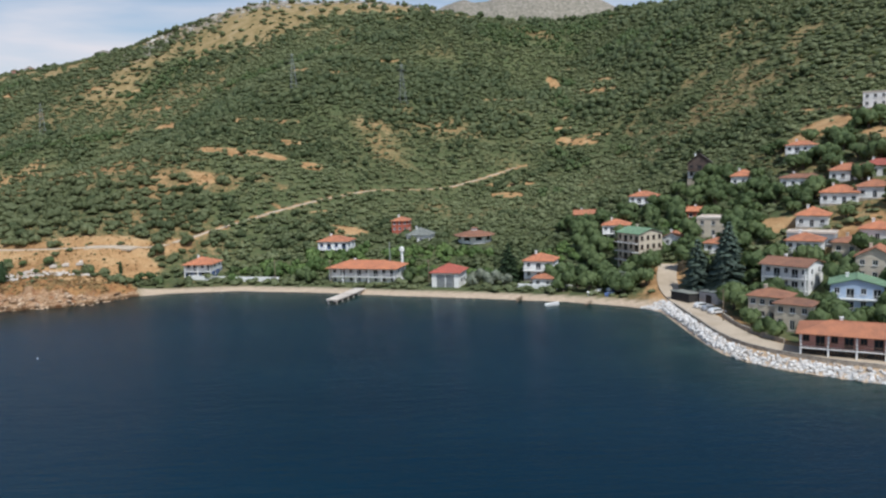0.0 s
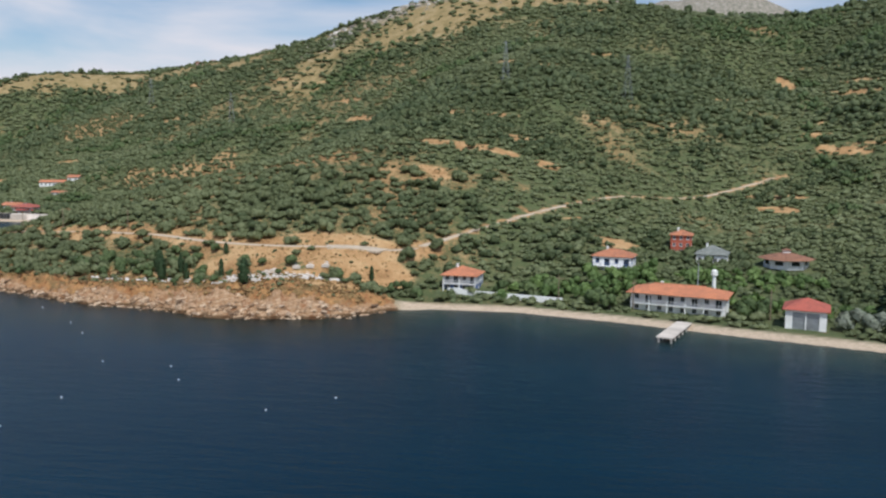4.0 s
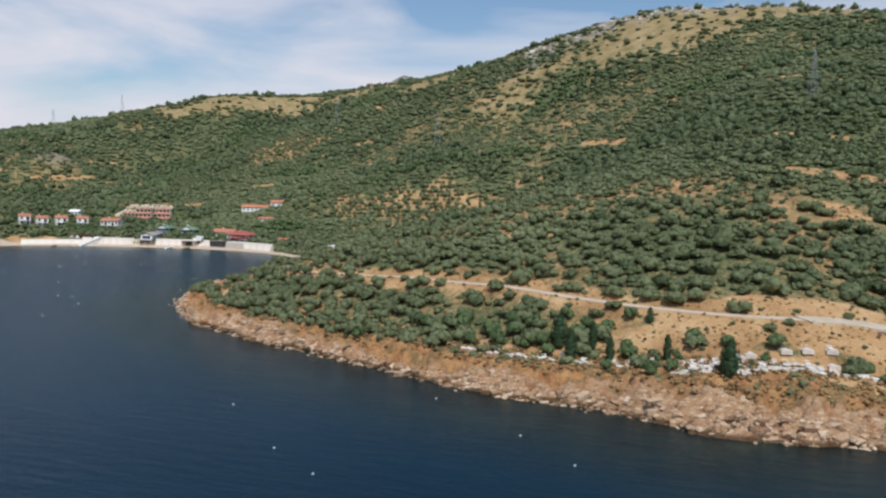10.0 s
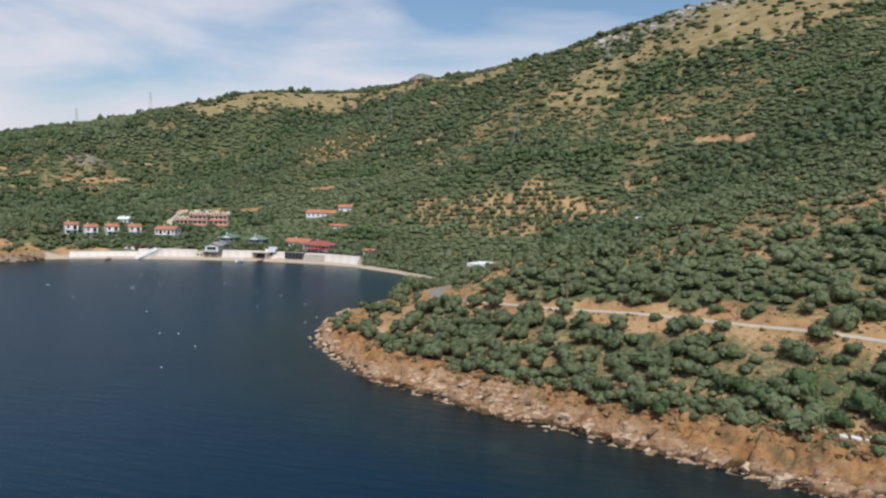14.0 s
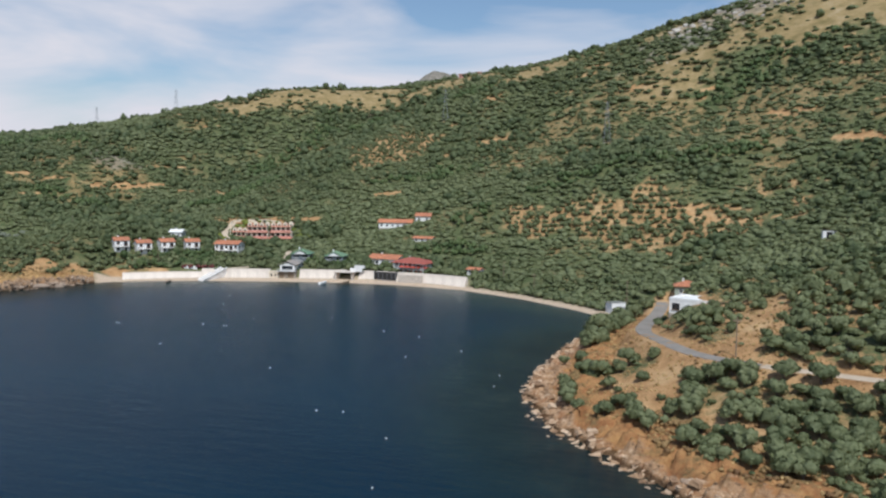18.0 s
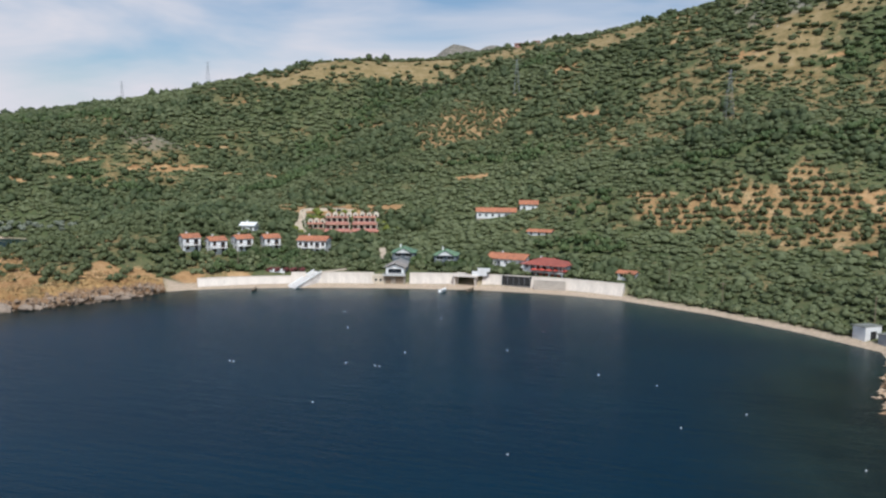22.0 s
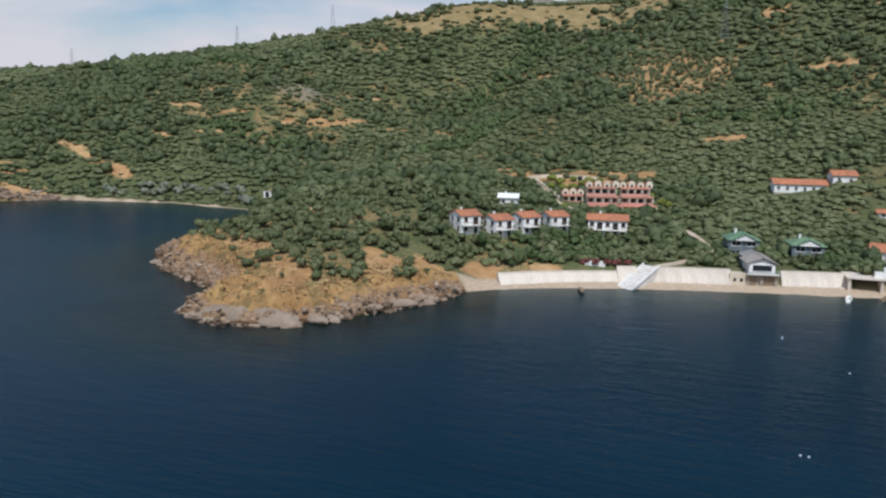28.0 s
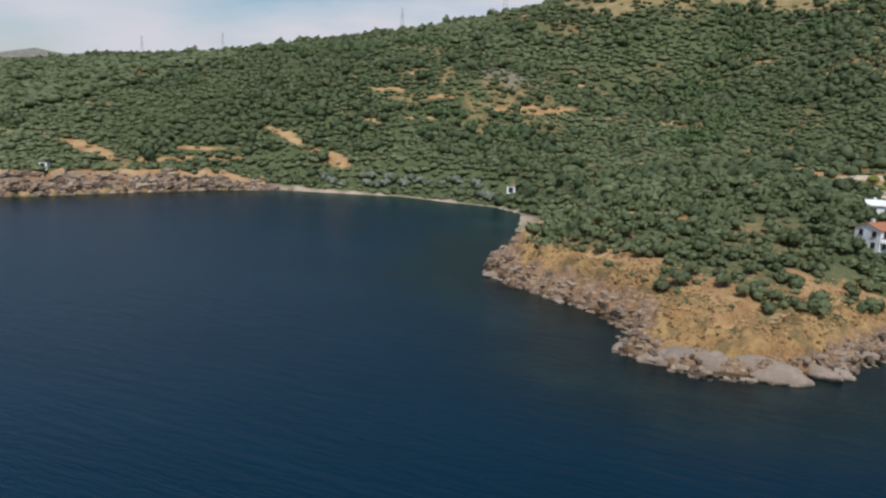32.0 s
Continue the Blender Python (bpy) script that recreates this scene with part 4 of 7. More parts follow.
    return mesh("roof", bm, mat)


def house(x, y, yaw, w, d, storeys, roof="hip", wall=None, tile=None, label="white two-storey house with an orange tiled hip roof among trees", tall=2.75, pitch=22, over=0.55, cols=4, sides=2,
          balcony=(), frames=None, chimney=True, ground=None, base=0.0, sink=0.0, win=(1.15, 1.3), door=True, name="house", columns=False, group="houses of the bay"):
    """A house whose front looks to -y before it is turned by yaw. balcony: the storeys with one along the front. ground: another wall for the lowest storey."""
    if group == "houses of the village" and w < 20:
        w, d = 0.9 * w, 0.9 * d
    wall, tile, frames = wall or M_WHITE, tile or M_TILE, frames or M_FRAME
    c, s = math.cos(radians(yaw)), math.sin(radians(yaw))
    corner = [(x + c * u - s * v, y + s * u + c * v) for u in (-w / 2, w / 2) for v in (-d / 2, d / 2)]
    zs = [float(land(a, b)[0]) for a, b in corner]
    z = 0.5 * (min(zs) + sum(zs) / 4) + base - sink
    t = thing(name, x, y, z, yaw, label, "house", group)
    KEEP_CLEAR.append((x, y, 0.5 * max(w, d) + 1.0))
    KEEP_CLEAR.append((x + s * (d * 0.5 + 1.5), y - c * (d * 0.5 + 1.5), 0.2 * w + 0.6))
    foot = max(0.4, z - min(zs) + 0.6)
    part("plinth", boxes((-w / 2 - 0.05, w / 2 + 0.05, -d / 2 - 0.05, d / 2 + 0.05, -foot, 0.0)), M_STONEWALL, t)
    faces = ((Matrix(((1, 0, 0, -w / 2), (0, 0, 1, -d / 2), (0, 1, 0, 0), (0, 0, 0, 1))), w, cols, 0), (Matrix(((0, 0, -1, w / 2), (1, 0, 0, -d / 2), (0, 1, 0, 0), (0, 0, 0, 1))), d, sides, 90),
             (Matrix(((-1, 0, 0, w / 2), (0, 0, -1, d / 2), (0, 1, 0, 0), (0, 0, 0, 1))), w, 2, 180), (Matrix(((0, 0, 1, -w / 2), (-1, 0, 0, d / 2), (0, 1, 0, 0), (0, 0, 0, 1))), d, sides, 270))
    ww, wh = win
    for k in range(storeys):
        bm = bmesh.new()
        fit = []
        for place, length, n, turn in faces:
            holes = []
            for i in range(n):
                u = (i + 0.5) * length / n
                is_door = (turn == 0 and ((k == 0 and door and i == n // 2) or k in balcony and i % 2 == 1))
                hw, v0, v1 = (0.55 if not (k in balcony and turn == 0) else 0.8, 0.05, 2.15) if is_door else (ww / 2, 0.95, 0.95 + wh)
                hw = min(hw, length / n * 0.42)
                holes.append((u - hw, v0, u + hw, v1))
                fit.append((place, turn, u - hw, v0, 2 * hw, v1 - v0, is_door))
            panel(bm, place, length, tall, holes)
        lift = Matrix.Translation((0, 0, k * tall))
        bmesh.ops.transform(bm, matrix=lift, verts=bm.verts)
        part("wall", bm, (ground if ground and k == 0 else wall), t, "lowest storey, another colour or painted shade" if ground and k == 0 else "")
        for place, turn, u, v, a, b, is_door in fit:
            fr, pane, sill = window_meshes(a, b, frames)
            p = lift @ place @ Vector((u, v, 0.09))
            ob = part("door" if is_door else "window", fr, None, t, at=pose(*p, 0, 0, turn))
            part("pane", pane, None, ob)
            if not is_door:
                part("sill", sill, None, ob, at=pose(0, -0.09, 0))
    for k in balcony:
        zz = k * tall
        slab = part("balcony", boxes((-w / 2 + 0.15, w / 2 - 0.15, -d / 2 - 1.5, -d / 2 - 0.01, zz - 0.16, zz)), M_WHITE if wall is not M_TIMBER else M_TIMBER, t)
        bm = bmesh.new()
        for q in ((-w / 2 + 0.2, w / 2 - 0.2, -d / 2 - 1.48, -d / 2 - 1.42), (-w / 2 + 0.15, -w / 2 + 0.21, -d / 2 - 1.42, -d / 2), (w / 2 - 0.21, w / 2 - 0.15, -d / 2 - 1.42, -d / 2)):
            box(bm, *q, zz + 0.88, zz + 0.96)
            box(bm, *q, zz + 0.1, zz + 0.16)
        n = max(4, int(w / 0.55))
        for i in range(n + 1):
            u = -w / 2 + 0.2 + (w - 0.46) * i / n
            box(bm, u, u + 0.06, -d / 2 - 1.47, -d / 2 - 1.43, zz + 0.0, zz + 0.9)
        part("rail", bm, frames, slab)
    if columns:
        n = max(2, round(w / 4.5))
        for i in range(n + 1):
            u = -w / 2 + 0.35 + (w - 0.7) * i / n
            part("column", boxes((u - 0.16, u + 0.16, -d / 2 - 1.4, -d / 2 - 1.08, -foot, tall * storeys if columns else tall * max(balcony) - 0.16)), M_WHITE, t)
    top = storeys * tall
    part("roof", roof_mesh(roof, w, d + (1.4 if balcony and columns else 0), pitch, over, tile), None, t, at=pose(0, -0.7 if balcony and columns else 0, top))
    if roof in ("gable", "gable_front"):
        a, b = (w / 2, d / 2) if roof == "gable" else (d / 2, w / 2)
        m = Matrix.Identity(4) if roof == "gable" else Matrix.Rotation(radians(90), 4, "Z")
        rise = (b + over) * math.tan(radians(pitch)) * b / (b + over)
        lift = over * math.tan(radians(pitch))
        for e in (-a, a - 0.2):
            bm = bmesh.new()
            ring = [(e, -b, 0), (e, b, 0), (e, b, lift), (e, 0, rise + lift), (e, -b, lift)]
            lo = [bm.verts.new(m @ Vector(p)) for p in ring]
            hi = [bm.verts.new(m @ Vector((p[0] + 0.2, p[1], p[2]))) for p in ring]
            bm.faces.new(lo), bm.faces.new(hi[::-1])
            for i in range(5):
                bm.faces.new((lo[i], lo[(i + 1) % 5], hi[(i + 1) % 5], hi[i]))
            bmesh.ops.recalc_face_normals(bm, faces=bm.faces)
            part("gable_wall", bm, wall, t, at=pose(0, 0, top))
    if chimney and roof != "flat":
        h = 0.5 * min(w, d) * math.tan(radians(pitch))
        part("chimney", boxes((-w * 0.22, -w * 0.22 + 0.6, 0.3, 0.9, top, top + h + 0.9), (-w * 0.22 - 0.08, -w * 0.22 + 0.68, 0.22, 0.98, top + h + 0.9, top + h + 1.02)), M_WHITE if wall is not M_CREAM else M_CREAM, t)
    return t


def strip(name, points, wide, mat, label, category, lift=0.14, thick=0.5, clear=0.0):
    """A road, path or low wall laid over the ground."""
    line = smooth_line(points, 2.5)
    way = np.gradient(line, axis=0)
    side = np.stack([way[:, 1], -way[:, 0]], 1) / np.linalg.norm(way, axis=1)[:, None]
    zs = np.max([land(*(line + side * wide * k).T)[0] for k in (-0.5, -0.25, 0, 0.25, 0.5)], 0)
    zs = np.convolve(np.pad(zs, 2, "edge"), np.ones(5) / 5, "valid") + lift
    bm = bmesh.new()
    rows = []
    for p, n, z in zip(line, side, zs):
        a, b = p - n * wide / 2, p + n * wide / 2
        rows.append([bm.verts.new(q) for q in ((*a, z - thick), (*a, z), (*b, z), (*b, z - thick))])
        if clear:
            KEEP_CLEAR.append((p[0], p[1], clear))
    for r, q in zip(rows, rows[1:]):
        for k in range(3):
            bm.faces.new((r[k], q[k], q[k + 1], r[k + 1]))
    bm.faces.new(rows[0]), bm.faces.new(rows[-1][::-1])
    bmesh.ops.recalc_face_normals(bm, faces=bm.faces)
    return tagged(new(name, mesh(name, bm, mat)), label, category, kind="structure")
# ---- village bay: roads and shore works ----
strip("road", SHORE_ROAD, 5.4, M_ROAD, "pale concrete shore road behind white boulders", "road", lift=0.3, clear=4.0)
strip("track", HILL_TRACK, 3.2, M_ROAD, "pale dirt track climbing through olive trees", "track", lift=0.06, clear=2.9)
strip("road", CAPE_ROAD[:10], 3.4, M_ROAD, "pale road along the cape", "road", lift=0.08, clear=3.8)
strip("layby", [(-126, 264.5), (-117, 267.6), (-109, 266.5)], 7.5, M_ROAD, "broad pale gravel lay-by beside the road", "lay-by", lift=0.14, clear=4)
strip("road", CAPE_ROAD[9:], 3.9, M_ASPHALT, "grey asphalt road bending round the cape", "road", lift=0.08, clear=4.4)
strip("path", GRAVE_PATH[:7], 1.5, M_ROAD, "pale worn path along the top of the cliff", "path", lift=0.05, clear=1.1)

# ---- village bay: houses ----
A, B = "houses of the village", "houses along the beach"
house(-84.4, 262.5, -6, 9.8, 8, 2, tall=2.3, sink=0.5, wall=M_WHITE, ground=M_DEEP_BLUE, balcony=(1,), columns=True, label="white and blue house with orange hip roof above the beach", group=B)
house(-41, 284, -14, 11.5, 8, 2, wall=M_WHITE, frames=M_DEEP_BLUE, balcony=(1,), sink=1.4, label="white house with blue balcony rails and orange roof", group=B)
house(-18, 310, -10, 6.5, 6.5, 3, wall=M_RED_WALL, sink=0.5, label="narrow red three-storey house with orange roof", cols=3, tall=2.25, win=(1.0, 1.1), group=B)
house(-10, 298, -14, 9, 8, 1, wall=M_WHITE, tile=M_GREYTILE, pitch=28, tall=3.2, label="white cottage with a grey hip roof", group=B)
house(-26, 249, -17, 23, 9, 2, wall=M_WHITE, pitch=17, balcony=(1,), columns=True, ground=M_WHITE, label="long white beach house with low orange hip roof", group=B, cols=8, tall=2.7, over=0.9, sink=0.9)
house(29, 234, -20, 9, 8, 2, wall=M_WHITE, base=1.8, label="white house with orange hip roof and terrace", group=B, cols=3, balcony=(1,))
house(29, 226.5, -20, 6, 5, 1, wall=M_WHITE, label="small white annexe with orange roof on the beach", group=B, cols=2, pitch=18, chimney=False)
house(61, 240, -62, 11, 10.5, 4, "gable", M_CREAM, M_GREENTILE, "cream four-storey guest house with green roof", tall=2.75, pitch=16, balcony=(1, 2, 3), frames=M_BROWNFRAME, cols=4, sides=4, group=A, sink=0.8)
house(54, 294, -10, 9.5, 7, 1, "gable", M_SAGE, base=1.2, label="grey-green cottage with orange gable roof in trees", tall=3.2, group=A, cols=3)
house(60, 268, -18, 10, 8, 2, label="white house with orange hip roof above the beach", group=A, balcony=(1,))
house(76, 292, -25, 11, 8, 2, label="white hillside house with stepped orange roofs", group=A, balcony=(1,))
house(99, 298, -20, 9.5, 8, 2, "gable_front", M_TIMBER, M_DARKTILE, "dark timber chalet on a white base", base=1.8, ground=M_WHITE, pitch=38, balcony=(1,), frames=M_TIMBER, group=A, cols=3)
house(106, 272, -24, 9, 8, 1, label="single-storey house with orange hip roof", tall=3.3, pitch=27, group=A, cols=3)
house(125, 269, -30, 11, 8, 2, label="white house high on the slope", group=A, balcony=(1,), pitch=18)
house(84, 237, -32, 11, 9, 2, "flat", M_CREAM, M_CONCRETE, "cream flat-roofed house of three storeys", tall=2.8, over=0.15, group=A, cols=3)
house(104, 216, -32, 9, 8, 1, label="low white house with orange hip roof", tall=3.2, pitch=26, group=A, cols=3, balcony=())
house(98, 204, -34, 13, 6, 1, "flat", M_GREY, M_CONCRETE, "long grey flat-roofed building", tall=3.6, over=0.1, group=A, cols=5)
house(93, 197, -34, 9, 8, 2, label="house with orange hip roof behind taller ones", group=A)
house(84, 184, -48, 12, 9, 3, "gable", M_WHITE, M_BROWNTILE, "blue-grey house of three storeys with long balconies and brown roof", balcony=(1, 2), tall=2.9, pitch=14, group=A, cols=5, frames=M_FRAME, columns=True, sink=2.2)
house(91, 168, -28, 11.5, 9, 3, "gable_front", M_BLUE, M_GREENTILE, "pale blue house of three storeys with green roof", balcony=(1, 2), ground=M_DEEP_BLUE, pitch=15, tall=2.8, group=A, cols=4, sink=3.0)
house(72.3, 168.6, -40, 9, 7, 2, wall=M_CREAM, tile=M_BROWNTILE, label="cream house with brown tiled hip roof", pitch=20, group=A, base=0.8)
house(74.8, 162, -40, 8, 6, 2, wall=M_CREAM, tile=M_BROWNTILE, label="cream wing with brown tiled roof by the road", pitch=18, group=A, cols=3, chimney=False, base=0.4)
# the open ground floor is a closed near-black wall, its shade painted on
house(78.8, 140.0, -28, 24, 8.5, 2, sink=0.6, wall=M_PINK, label="long salmon building with orange roof and open ground floor", columns=True, balcony=(1,), cols=10, ground=M_DARK, pitch=17, tall=2.6, group=A, frames=M_BROWNFRAME)
house(125, 238, -30, 11, 8, 1, label="white house with orange hip roof on the slope", tall=3.2, pitch=25, group=A)
house(116, 225, -30, 11, 8, 1, label="white house with orange hip roof on the slope", tall=3.2, pitch=25, group=A)
house(115, 247, -26, 14, 7, 1, label="long house with faded orange roof", tile=M_BROWNTILE, tall=3.2, pitch=17, group=A, cols=5)
house(124, 221, -30, 10, 8, 1, label="white house with orange roof", tall=3.2, pitch=22, group=A, cols=3)
house(104, 194, -36, 10, 8, 1, wall=M_CREAM, tile=M_BROWNTILE, label="cream house with low brown roof", tall=3.0, pitch=18, group=A, cols=3)
house(112, 197, -36, 9, 8, 1, label="house with orange roof in trees", tall=3.2, pitch=22, group=A, cols=3)
house(101, 178, -36, 9, 8, 2, "gable_front", M_CREAM, label="cream house with steep orange gable", pitch=28, group=A, cols=3)
house(86, 259, -24, 8, 6, 1, "gable", M_RED_WALL, label="small red house with orange roof", tall=2.8, group=A, cols=3)
house(73, 244, -30, 6.5, 6, 1, "gable_front", label="small white house with orange gable", tall=2.9, pitch=26, group=A, cols=2)
house(78, 219, -30, 7, 6, 1, label="small house with orange roof between cedars", tall=2.9, pitch=22, group=A, cols=2)
house(132, 233, -30, 11, 8, 1, tile=M_REDTILE, label="house with red roof on the slope", tall=3.2, pitch=22, group=A)
house(162, 290, -36, 9, 7, 2, "flat", tile=M_CONCRETE, label="white flat-roofed house on dry ground", over=0.1, group=A, cols=3)
house(140, 204, -36, 11, 8, 1, label="white house with orange hip roof", tall=3.2, pitch=22, group=A)
house(118, 172, -36, 10, 8, 2, label="white house with orange hip roof", pitch=22, group=A)


def boathouse(x, y, yaw):
    w, d, h = 8.6, 9, 4.6
    z = float(land(x, y)[0]) - 0.1
    t = thing("boathouse", x, y, z, yaw, "white boathouse with red roof and large grey roller door", "boathouse")
    KEEP_CLEAR.append((x, y, 8)), KEEP_CLEAR.append((x + 1, y - 8, 6))
    bm = bmesh.new()
    panel(bm, Matrix(((1, 0, 0, -w / 2), (0, 0, 1, -d / 2), (0, 1, 0, 0), (0, 0, 0, 1))), w, h, [(1.5, 0.05, 7.1, 4.1)], 0.3)
    box(bm, -w / 2 + 0.01, w / 2 - 0.01, -d / 2 + 0.32, d / 2, 0, h)
    face(bm, (-w / 2, -d / 2, 0), (-w / 2, -d / 2, h), (-w / 2, -d / 2 + 0.33, h), (-w / 2, -d / 2 + 0.33, 0))
    face(bm, (w / 2, -d / 2, 0), (w / 2, -d / 2 + 0.33, 0), (w / 2, -d / 2 + 0.33, h), (w / 2, -d / 2, h))
    part("wall", bm, M_WHITE, t)
    for k in range(10):
        part("door_slat", boxes((-2.8, 2.8, -d / 2 + 0.2, -d / 2 + 0.27, 0.06 + 0.4 * k, 0.43 + 0.4 * k)), M_METAL, t)
    part("post", boxes((-0.12, 0.12, -d / 2 - 0.02, -d / 2 + 0.2, 0, 4.1)), M_WHITE, t)
    part("roof", roof_mesh("hip", w, d, 24, 0.7, M_REDTILE), None, t, at=pose(0, 0, h))
    bm = boxes((w / 2, w / 2 + 0.05, -2, -0.6, 1.6, 2.6), (w / 2, w / 2 + 0.05, 1, 2.4, 1.6, 2.6))
    part("side_window", bm, M_GLASS, t)


boathouse(0.5, 234, -17)


def round_pavilion(x, y):
    z = float(land(x, y)[0]) + 0.2
    t = thing("pavilion", x, y, z, -10, "round pavilion with a low brown tiled roof in the grove", "pavilion")
    KEEP_CLEAR.append((x, y, 9.5)), KEEP_CLEAR.append((x, y - 9, 5))
    bm = bmesh.new()
    bmesh.ops.create_cone(bm, cap_ends=True, segments=8, radius1=6.4, radius2=6.4, depth=3.0, matrix=Matrix.Translation((0, 0, 1.2)))
    part("wall", bm, M_WHITE, t)
    bm = bmesh.new()
    bmesh.ops.create_cone(bm, cap_ends=True, segments=8, radius1=8.4, radius2=1.6, depth=1.7, matrix=Matrix.Translation((0, 0, 3.5)))
    part("roof", bm, M_BROWNTILE, t)
    part("cupola", boxes((-1.1, 1.1, -0.9, 0.9, 4.3, 5.0)), M_WHITE, t)
    part("cupola_roof", roof_mesh("hip", 2.3, 1.9, 20, 0.2, M_BROWNTILE), None, t, at=pose(0, 0, 5.0))
    for k in range(8):
        a = radians(45 * k + 22.5)
        part("window", boxes((-0.04, 0.06, -1.2, 1.2, 0, 1.3)), M_GLASS, t, at=pose(5.92 * math.cos(a), 5.92 * math.sin(a), 0.9, 0, 0, 45 * k + 22.5))


round_pavilion(11, 294)


def water_tower(x, y):
    z = float(land(x, y)[0])
    t = thing("water_tower", x, y, z, 0, "white domed water tower on a slender shaft", "tower")
    part("shaft", rod(bmesh.new(), (0, 0, -0.5), (0, 0, 5.4), 0.55, 0.45, 10), M_WHITE, t)
    part("gallery", rod(bmesh.new(), (0, 0, 5.2), (0, 0, 5.6), 0.95, 0.95, 10), M_WHITE, t)
    bm = bmesh.new()
    bmesh.ops.create_uvsphere(bm, u_segments=12, v_segments=8, radius=0.85, matrix=Matrix.Translation((0, 0, 6.0)))
    part("dome", bm, M_WHITE, t)
    part("pole", rod(bmesh.new(), (-4.2, 0, -0.5), (-4.2, 0, 8.6), 0.16, 0.1, 6), M_GREY, t)


water_tower(-15.5, 262)


def pier(x0, y0, x1, y1, wide):
    way = Vector((x1 - x0, y1 - y0, 0))
    n = way.length
    t = thing("pier", x0, y0, 0, math.degrees(math.atan2(way.y, way.x)), "grey concrete pier on piles at the beach", "pier")
    k = int(n / 1.2)
    for i in range(k):
        part("deck_plank", boxes((i * n / k + 0.02, (i + 1) * n / k - 0.02, -wide / 2, wide / 2, 1.15, 1.4)), M_CONCRETE, t)
    part("beam", boxes((0, n, -wide / 2 + 0.3, -wide / 2 + 0.6, 0.85, 1.15)), M_CONCRETE, t)
    part("beam", boxes((0, n, wide / 2 - 0.6, wide / 2 - 0.3, 0.85, 1.15)), M_CONCRETE, t)
    for i in range(6):
        for s in (-1, 1):
            part("pile", rod(bmesh.new(), (0.6 + i * (n - 1.2) / 5, s * (wide / 2 - 0.45), -4), (0.6 + i * (n - 1.2) / 5, s * (wide / 2 - 0.45), 0.85), 0.2, 0.2, 8), M_CONCRETE, t)


pier(-33.5, 215.5, -27, 232.5, 3.6)


def boat(x, y, z, yaw, size, mat, label):
    t = thing("boat", x, y, z, yaw, label, "boat", "small boats")
    bm = bmesh.new()
    rings = []
    for u, b, h in ((-1, 0.62, 0.5), (-0.3, 0.78, 0.46), (0.4, 0.62, 0.52), (0.95, 0.06, 0.7)):
        rings.append([bm.verts.new((u * size, s * b * size * 0.42 * q, v * size * 0.4)) for s, q, v in ((-1, 1, h * 2), (-1, 0.6, 0), (1, 0.6, 0), (1, 1, h * 2), (1, 0.82, h * 2), (1, 0.55, 0.35), (-1, 0.55, 0.35), (-1, 0.82, h * 2))])
    for r, q in zip(rings, rings[1:]):
        for i in range(8):
            bm.faces.new((r[i], r[(i + 1) % 8], q[(i + 1) % 8], q[i]))
    bm.faces.new(rings[0]), bm.faces.new(rings[-1][::-1])
    bmesh.ops.recalc_face_normals(bm, faces=bm.faces)
    part("hull", bm, mat, t)
    for u in (-0.4, 0.25):
        part("thwart", boxes((u * size, u * size + 0.25, -0.24 * size, 0.24 * size, 0.26 * size, 0.29 * size)), M_WOOD, t)
    return t


boat(28, 203, -0.1, 20, 2.0, M_WHITE, "small white rowing boat moored off the beach")
boat(20, 211, 0.15, 60, 1.8, M_WOOD, "brown rowing boat at the water's edge")
boat(41, 211, float(land(41, 211)[0]) - 0.05, 30, 2.4, M_WHITE, "white boat drawn up on the beach")
boat(45, 208.5, float(land(45, 208.5)[0]) - 0.05, 45, 2.4, M_DEEP_BLUE, "blue boat drawn up on the beach")
part("gangplank", boxes((-3, 3, -0.4, 0.4, 0, 0.15)), M_WOOD, thing("jetty", 38, 203.5, 0.35, 62, "short wooden plank jetty at the water's edge", "jetty"))


def car(x, y, yaw, paint, label):
    z = float(land(x, y)[0]) + 0.16
    t = thing("car", x, y, z, yaw, label, "car", "parked cars")
    bm = bmesh.new()
    side = [(-2.1, 0.35), (2.1, 0.35), (2.15, 0.75), (1.2, 0.95), (0.55, 1.45), (-1.25, 1.48), (-2.05, 0.95)]
    lo = [bm.verts.new((u, -0.85, v)) for u, v in side]
    hi = [bm.verts.new((u, 0.85, v)) for u, v in side]
    bm.faces.new(lo), bm.faces.new(hi[::-1])
    for i in range(7):
        bm.faces.new((lo[i], lo[(i + 1) % 7], hi[(i + 1) % 7], hi[i]))
    bmesh.ops.recalc_face_normals(bm, faces=bm.faces)
    bmesh.ops.bevel(bm, geom=list(bm.edges), offset=0.1, segments=2, affect="EDGES")
    part("body", bm, paint, t)
    for s in (-1, 1):
        part("side_window", boxes((-1.3, 0.75, s * 0.86 - 0.02, s * 0.86 + 0.02, 0.98, 1.34)), M_GLASS, t)
        for u in (-1.3, 1.3):
            wheel = part("wheel", rod(bmesh.new(), (u, s * 0.68, 0.32), (u, s * 0.9, 0.32), 0.32, 0.32, 14), M_TYRE, t)
            part("rim", rod(bmesh.new(), (u, s * 0.88, 0.32), (u, s * 0.92, 0.32), 0.2, 0.2, 10), M_METAL, wheel)
    part("windscreen", boxes((0.82, 0.86, -0.65, 0.65, 1.0, 1.32)), M_GLASS, t, at=pose(0.0, 0, 0))


